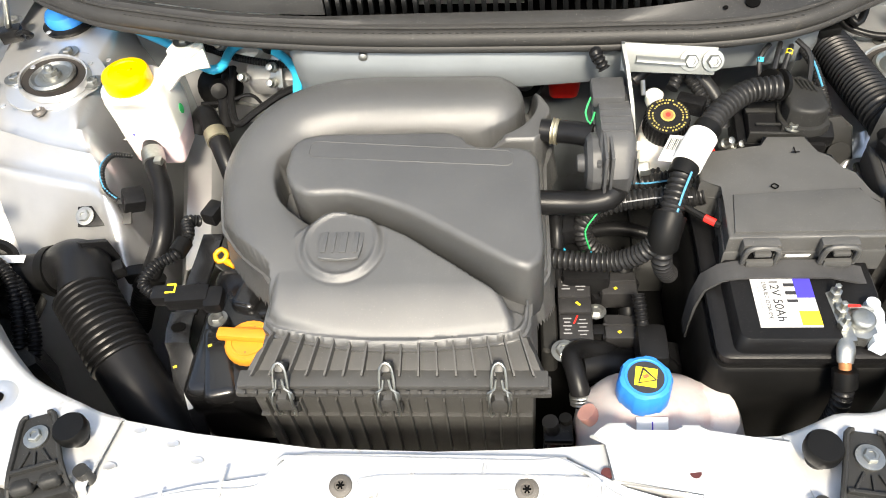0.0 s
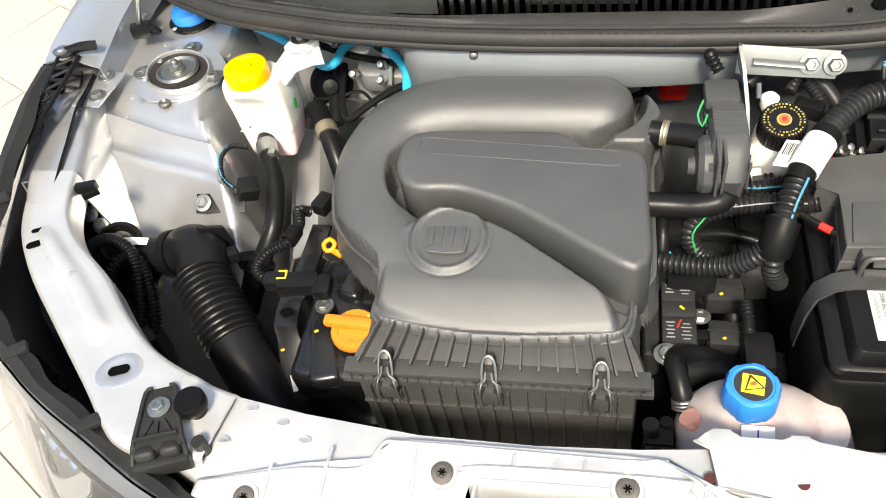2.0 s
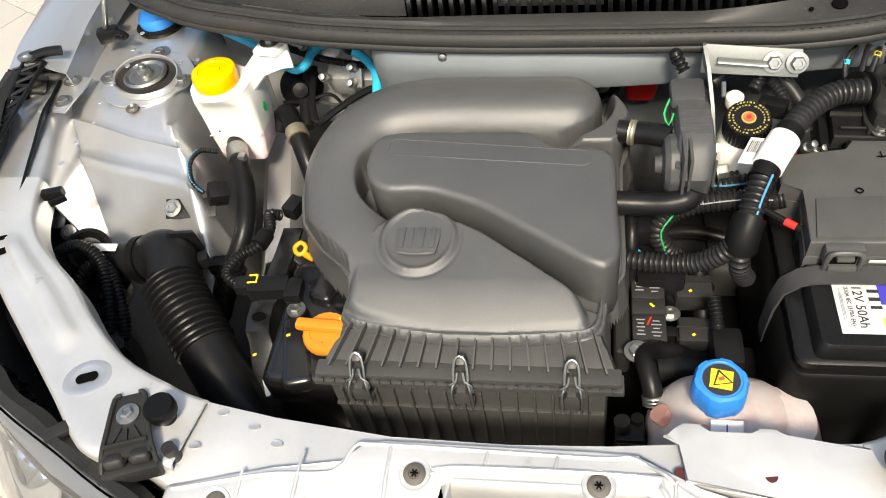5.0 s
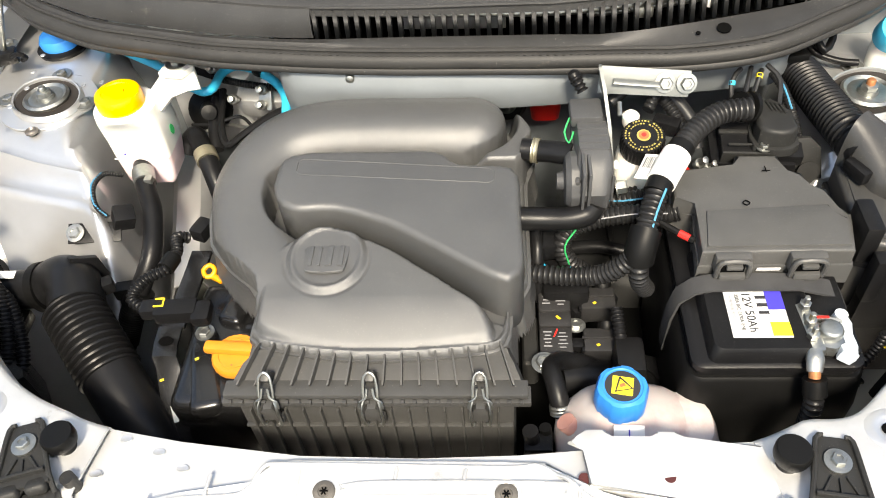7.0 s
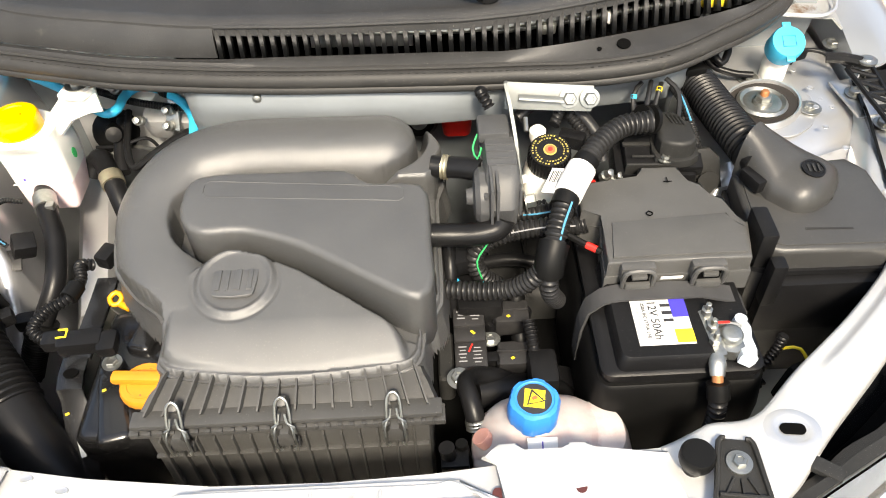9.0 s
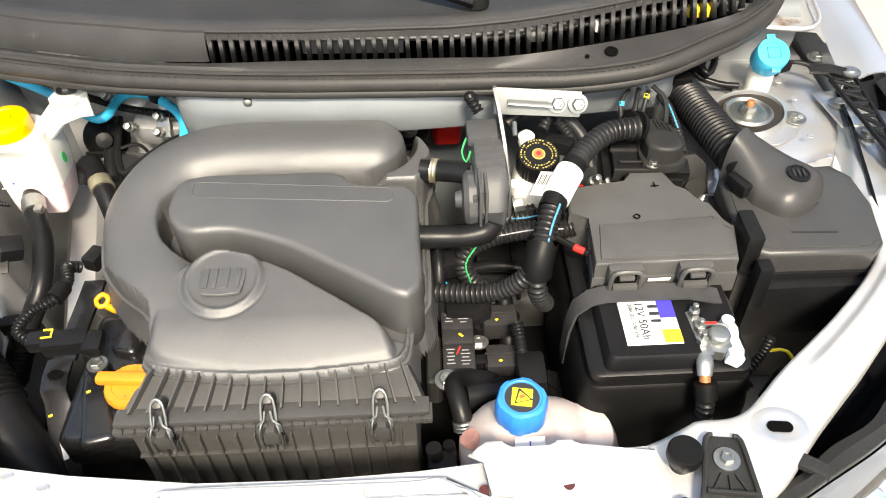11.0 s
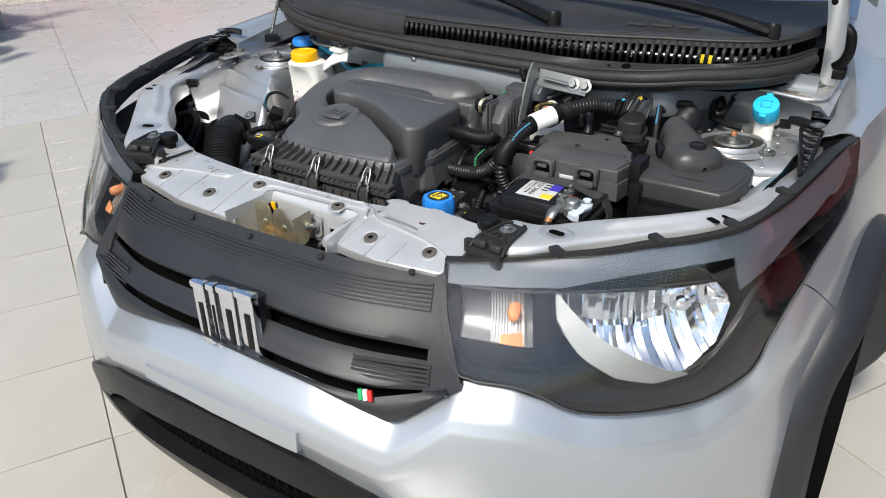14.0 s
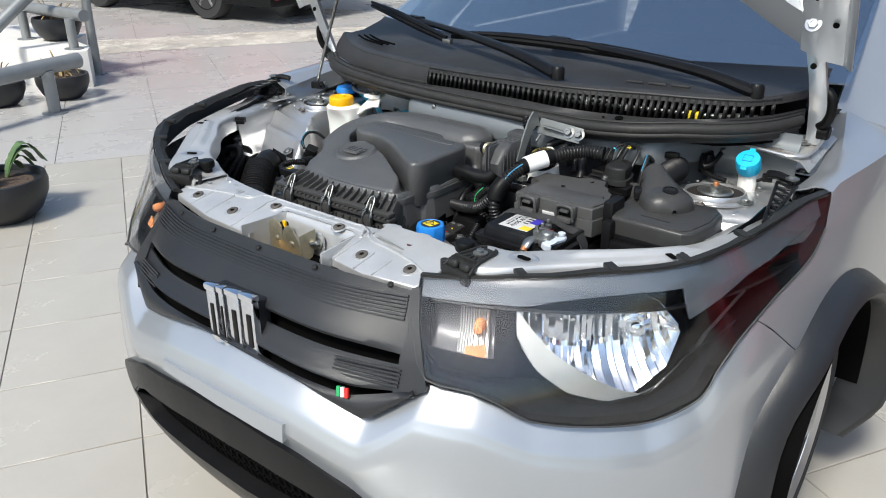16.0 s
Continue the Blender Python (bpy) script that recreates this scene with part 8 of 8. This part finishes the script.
part("box_rim", prism([(x - (x - .58) * .09, y - (y + .25) * .09) for x, y in RB], .9045, .9068, .0012), RESON, res)
part("box_print", rbox((.578, -.298, .9072), (.055, .003, .0006), 0, (0, 0, -3)), DUSTY, res)
rd = thing("ribbed_air_duct", (.49, -.08, .88), "black ribbed air duct under the cowl", "air duct")
part("duct", tube([(.524, -.190, .922), (.515, -.150, .922), (.508, -.105, .918), (.502, -.060, .914), (.496, -.010, .908), (.482, .03, .900)], .0262, 24, ring=.0072, depth=.003), HOSE, rd)
part("duct_collar", tube([(.528, -.196, .924), (.520, -.172, .924)], .0285, 24), HOSE, rd)
part("duct_clip", rbox((.485, -.012, .938), (.03, .016, .012), .003, (0, 0, 10)), RUBBER, rd)

# ---- washer filler and loose lines on the other wing ----
wash = thing("washer_filler", (.628, .072, .86), "blue washer filler cap on a milky neck", "washer filler")
part("neck", lathe([(.018, .84), (.019, .88), (.019, .905), (.017, .91)], Matrix.Translation((.628, .072, 0)), 28), WHITE, wash)
wm_ = Matrix.Translation((.628, .068, .908)) @ pose(0, 0, 0, 32, 0, 0)
wc = part("cap", lathe([(.0235, 0), (.0245, .004), (.0245, .026), (.0230, .031), (.002, .0325)], wm_, 44), CYAN, wash, "bright blue push-on cap")
for d in (-1, 1):
    q = rbox((0, d * .0255, .028), (.012, .009, .004), .001)
    bmesh.ops.transform(q, matrix=wm_, verts=q.verts)
    part("cap_tab", q, CYAN, wc)
part("cap_mark", tube([wm_ @ Vector(p) for p in ((-.009, -.008, .0325), (-.009, .008, .0325), (.009, .008, .0325), (.009, -.008, .0325), (-.009, -.008, .0325))], .0008, 6, smooth=False), BLUE, wc)
settle(wash, 0, -.022, .014)
line = thing("washer_line", (.66, -.05, .88), "thin black line along the wing panel", "hose", "hoses")
part("line", tube([(.648, .045, .900), (.668, .062, .908), (.694, .060, .908), (.722, .038, .902), (.748, .012, .893)], .0034, 10), HOSE, line)
part("line_clip", rbox((.664, .060, .906), (.020, .016, .016), .003, (0, 0, 20)), BLACK, line)
bleed = thing("hose_bundle", (.545, .06, .90), "small bundle of black hoses by the cowl corner", "hoses")
part("hose", tube([(.535, .085, .93), (.530, .055, .925), (.540, .035, .912), (.553, .05, .92), (.558, .075, .935)], .0055, 10), HOSE, bleed)
part("hose", tube([(.52, .08, .93), (.528, .05, .905), (.56, .035, .895), (.59, .03, .893)], .005, 10), HOSE, bleed)
part("hose_body", lathe([(.016, 0), (.017, .03), (.012, .04), (.002, .041)], Matrix.Translation((.532, .072, .89)), 20), RUBBER, bleed)
part("zinc_joint", tube([(.556, .078, .938), (.562, .085, .940)], .006, 10), STEEL, bleed)
low = thing("lamp_cables", (.55, -.43, .74), "thin ribbed cables and a yellow wire by the rail", "cables")
part("conduit", tube([(.47, -.42, .78), (.49, -.415, .80), (.505, -.405, .82), (.51, -.40, .84)], .0065, 10, ring=.005, depth=.0014), HOSE, low)
part("conduit", tube([(.44, -.45, .74), (.46, -.44, .77), (.49, -.425, .79)], .008, 10, ring=.006, depth=.0016), HOSE, low)
part("yellow_wire", tube([(.505, -.405, .82), (.53, -.41, .825), (.545, -.43, .80)], .002, 6), LEMON, low)
part("plug", rbox((.53, -.43, .78), (.03, .03, .05), .006, (0, 20, 30)), BLACK, low)
part("white_plug", rbox((.515, -.46, .765), (.02, .012, .02), .003), WHITE, low)
part("lamp_cap", lathe([(.035, 0), (.038, .015), (.03, .03), (.002, .032)], Matrix.Translation((.58, -.44, .75)) @ pose(0, 0, 0, -40, 0, 20), 26), BLACK, low)
# bolts and spot welds on the inner wings
for x, y, z in ((.733, .10, .892), (.722, -.02, .889), (.735, -.09, .888), (-.725, .155, .898), (-.735, .01, .888), (-.728, -.04, .887), (.705, .17, .898)):
    part("wing_bolt", bolt((x, y, z), .0095), STEEL, bay)
for x, y in ((-.735, -.02), (.728, -.025)):
    part("wing_pad", rbox((x, y, .885), (.05, .085, .004), .0015, (0, 0, 8 if x > 0 else -8)), BAY, bay)
weld = None
for k in range(16):
    s = -1 if k % 2 else 1
    y = -.18 + (k // 2) * .045
    weld = lathe([(.0045, 0), (.004, .0008), (.002, .0003), (.001, .0003)], Matrix.Translation((s * (.66 + .006 * math.sin(k)), y, .8875)), 12, weld)
part("spot_welds", weld, BAY, bay)

# ---- dark filler low behind the coils, added to cover the sunlit firewall ----
gear = thing("gearbox", (.22, -.14, .45), "dark gearbox-shaped filler added to hide the lit firewall low in the bay", "gearbox")
part("casing", loft([(.22, -.140, .45, .26, .17, .03), (.22, -.140, .66, .25, .165, .03), (.22, -.138, .695, .23, .145, .03), (.22, -.136, .705, .20, .120, .03)]), DUSTY, gear)
for k in range(4):
    part("casing_rib", rbox((.135 + k * .055, -.150, .706), (.007, .11, .016), .002), DUSTY, gear)
for p_ in ((.150, -.195, .700), (.215, -.200, .700), (.290, -.195, .700)):
    part("casing_bolt", bolt(p_, .008), STEEL, gear)
part("breather_hose", tube([(.12, -.21, .73), (.16, -.19, .745), (.21, -.175, .742), (.26, -.18, .735), (.31, -.20, .72)], .010, 12), HOSE, gear)
part("selector_cable", tube([(.10, -.13, .735), (.17, -.12, .740), (.25, -.115, .735), (.33, -.11, .72)], .007, 10, ring=.006, depth=.0012), HOSE, gear)

# ---- forecourt: tiles, strip of old concrete, planters, handrails ----
UP = Vector((0, 0, 1))
T0 = Vector((-3.018, .729, 0))
ex = Vector((.860, -.510, 0)).normalized()
ey = UP.cross(ex)
ang = math.degrees(math.atan2(ex.y, ex.x))
size = .3925
near = []
for i in range(0, 34):
    for j in range(-34, 34):
        c = T0 + (i + .5) * size * ex + (j + .5) * size * -ey
        if c.length < 9:
            near.append((math.hypot(c.x + 1.3, c.y + .2), c))
near.sort(key=lambda q: q[0])
tile_bm = rbox((0, 0, -.004), (size - .004, size - .004, .008), .0012, seg=1)
first = None
for k, (d, c) in enumerate(near):
    if k >= 290:
        break
    if first is None:
        first = part("tile", tile_bm, TILE, ground)
        ob = first
    else:
        ob = new("tile", first.data)
        ob.parent = ground
    ob.matrix_basis = Matrix.Translation((c.x, c.y, GZ + .0005 * noise.noise(c * 7))) @ pose(0, 0, 0, 0, 0, ang)
h = (size - .004) / 2


def slab_field(name, cells, half_x, half_y, mat, label):
    verts, faces = [], []
    for c in cells:
        n = len(verts)
        for sx, sy, z in ((-1, -1, 0), (1, -1, 0), (1, 1, 0), (-1, 1, 0), (-1, -1, -.004), (1, -1, -.004), (1, 1, -.004), (-1, 1, -.004)):
            p = c + sx * half_x * ex + sy * half_y * ey
            verts.append((p.x, p.y, GZ + z))
        faces += [(n, n + 1, n + 2, n + 3), (n, n + 4, n + 5, n + 1), (n + 1, n + 5, n + 6, n + 2), (n + 2, n + 6, n + 7, n + 3), (n + 3, n + 7, n + 4, n)]
    me = bpy.data.meshes.new(name)
    me.from_pydata(verts, [], faces)
    me.materials.append(mat)
    return tagged(new(name, me), label, "tiles", kind="stuff")


slab_field("far_tiles", [c for d, c in near[290:]], h, h, TILE, "pale porcelain floor tiles farther off")
grey = []
for i in range(-26, 0):
    for j in range(-16, 22):
        c = T0 + (i + .5) * .585 * ex + ((j + .5) * .585 + .346) * -ey
        if c.length < 14:
            grey.append(c)
slab_field("grey_tiles", grey, .2905, .2905, TILE_GREY, "larger greyish tiles of the covered walkway")

# kerb strip of worn concrete
rows = []
for k in range(41):
    f = k / 40
    c = Vector((-6.9, 1.9, GZ)) + f * Vector((2.05, 3.36, 0))
    n = Vector((.855, -.52, 0))
    wv = .40 + .05 * noise.noise(Vector((k * .35, 0, 0)))
    rows.append([c + n * (wv * t) + Vector((0, 0, .012 + .010 * noise.noise(Vector((k * .6, t * 2, 1))) if abs(t) < 1 else .002)) for t in (-1, -.6, -.2, .2, .6, 1)])
tagged(part("concrete_strip", sheet(rows), CONCRETE), "worn pale concrete strip across the floor", "concrete strip", kind="structure")


def planter(x, y, z, r, hgt, dry):
    p = thing("planter", (x, y, z), "round black planter with agave and dry leaves" if not dry else "round black planter with dry grass", "planter", "planters")
    m = Matrix.Translation((x, y, z))
    part("pot", lathe([(r * .55, 0), (r * .80, hgt * .22), (r * .97, hgt * .6), (r, hgt * .85), (r * .97, hgt), (r * .88, hgt), (r * .86, hgt * .86)], m, 40), POT, p)
    part("earth", lathe([(r * .88, hgt * .80), (r * .6, hgt * .90), (r * .2, hgt * .93), (.002, hgt * .93)], m, 24), SOIL, p)
    for k in range(24 if not dry else 30):
        a = random.uniform(0, math.tau)
        reach = random.uniform(.35, .9) * r * (1 if not dry else .7)
        hh = random.uniform(.5, 1.3) * (hgt * (1.35 if dry else 2.2))
        base = Vector((x + .2 * r * math.cos(a), y + .2 * r * math.sin(a), z + hgt * .9))
        rows = []
        for i in range(7):
            f = i / 6
            c = base + Vector((math.cos(a) * reach * f, math.sin(a) * reach * f, hh * (f - .75 * f * f * (1.2 if k % 3 else .5))))
            wd = (.030 if not dry else .006) * math.sin(math.pi * (.15 + .85 * (1 - f)) ** .8) + .0005
            sd = Vector((-math.sin(a), math.cos(a), 0)) * wd
            rows.append([c - sd, c + Vector((0, 0, -.004)), c + sd])
        part("leaf", sheet(rows, .002), (LEAF if k % 3 and not dry else DRY), p)
    return p


planter(-2.60, -.12, GZ, .212, .195, False)
planter(-4.66, 1.30, GZ, .185, .175, True)
planter(-5.49, 1.76, .355, .19, .18, True)
planter(-4.80, .90, GZ, .18, .17, True)


def handrail(name, posts, bar, r=.045, base=GZ):
    hr = thing(name, posts[0], "grey painted tubular steel handrail", "handrail", "handrails")
    for q in posts:
        post = part("post", tube([(q[0], q[1], base), (q[0], q[1], q[2])], r * .8, 16, smooth=False), RAIL, hr)
        part("post_flange", lathe([(r * 1.6, 0), (r * 1.6, .006), (r, .010)], Matrix.Translation((q[0], q[1], base)), 20), RAIL, post)
    if bar:
        part("bar", tube(bar, r, 18, smooth=False), RAIL, hr)
    return hr


handrail("handrail", [(-4.289, 1.02, .36), (-4.02, -.05, .36)], [(-4.365, 1.29, .385), (-4.308, .985, .385), (-4.21, .66, .385), (-3.97, -.25, .385)], .052)
handrail("handrail", [(-5.268, 1.916, 1.05)], [(-5.268, 1.935, 1.05), (-5.30, 1.431, .703), (-5.30, 1.229, .558), (-5.30, .75, .215)], .045)
handrail("handrail", [(-4.98, 1.60, .58), (-5.72, 1.60, .58)], [(-4.90, 1.68, .60), (-5.82, 1.666, .60), (-6.5, 1.66, .60)], .045, .355)
step = [(-4.83, 1.62), (-4.88, 1.48), (-5.05, 1.40), (-5.49, 1.33), (-6.6, 1.30), (-6.6, 2.1), (-5.6, 2.05), (-5.35, 1.80), (-5.0, 1.74)]
tagged(part("garden_step", prism(step, GZ - .002, .355, .008), PLASTER), "low white plastered garden edge", "step", kind="structure")

# parked red car across the way


def parked(x, y, turn):
    other = thing("parked_car", (x, y, GZ), "dark red car parked on the tiled forecourt", "car", "parked cars")
    base = Matrix.Translation((x, y, GZ)) @ pose(0, 0, 0, 0, 0, turn)
    side_on = base @ Matrix(((0, 0, 1, -.85), (1, 0, 0, 0), (0, 1, 0, 0), (0, 0, 0, 1)))
    low_ = [(-2.0, .28), (2.0, .28), (2.03, .55), (1.98, .82), (1.5, .93), (-1.6, .97), (-1.95, .80), (-2.05, .5)]
    cab = [(-1.55, .95), (1.05, .93), (.45, 1.45), (-.2, 1.52), (-1.1, 1.46)]
    part("body", prism(low_, 0, 1.7, .06, m=side_on, seg=3, bottom=True), FAR_RED, other)
    part("cabin", prism(cab, .06, 1.64, .08, m=side_on, seg=3, bottom=True), FAR_RED, other)
    for sx in (-.01, 1.0):
        part("side_window", prism([(-1.35, 1.0), (.85, .99), (.40, 1.36), (-.2, 1.42), (-1.0, 1.38)], .04 if sx < 0 else 1.64, .07 if sx < 0 else 1.67, .008, m=side_on), POT, other)
    part("sill", prism([(-1.9, .20), (1.9, .20), (1.9, .32), (-1.9, .32)], -.01, 1.71, .02, m=side_on, bottom=True), BLACK, other)
    for wy in (-.84, 1.25):
        for sx in (-1, 1):
            m = base @ Matrix.Translation((sx * .78, wy, .32)) @ pose(0, 0, 0, 0, 90 * sx, 0)
            wh = part("wheel", lathe([(.20, -.09), (.30, -.1), (.318, -.07), (.32, 0), (.318, .07), (.30, .1), (.20, .09)], m, 40), TYRE, other)
            part("rim", lathe([(.20, .085), (.206, .095), (.19, .085), (.18, .05), (.02, .045)], m, 32), DARK, wh)
            q = None
            for k in range(5):
                s = rbox((.1, 0, .075), (.19, .05, .03), .006)
                bmesh.ops.transform(s, matrix=m @ pose(0, 0, 0, 0, 0, 72 * k), verts=s.verts)
                q = merge(q, s)
            part("spokes", q, ALLOY, wh)


parked(-8.12, 5.28, 95)
parked(3.30, 2.3, 0)

# unseen plain walls, added to block the bright low sky from reflections
for name_, c_, s_ in (("wall_north", (0, 13.0, 2.6), (34, .3, 5.2)), ("wall_west", (-16.0, 2.0, 2.6), (.3, 22, 5.2)), ("wall_east", (13.0, 4.0, 2.2), (.3, 18, 4.4))):
    tagged(part(name_, rbox(c_, s_, .02), UNSEEN_WALL), "unseen grey wall added to darken the low sky in reflections", "wall", kind="structure")
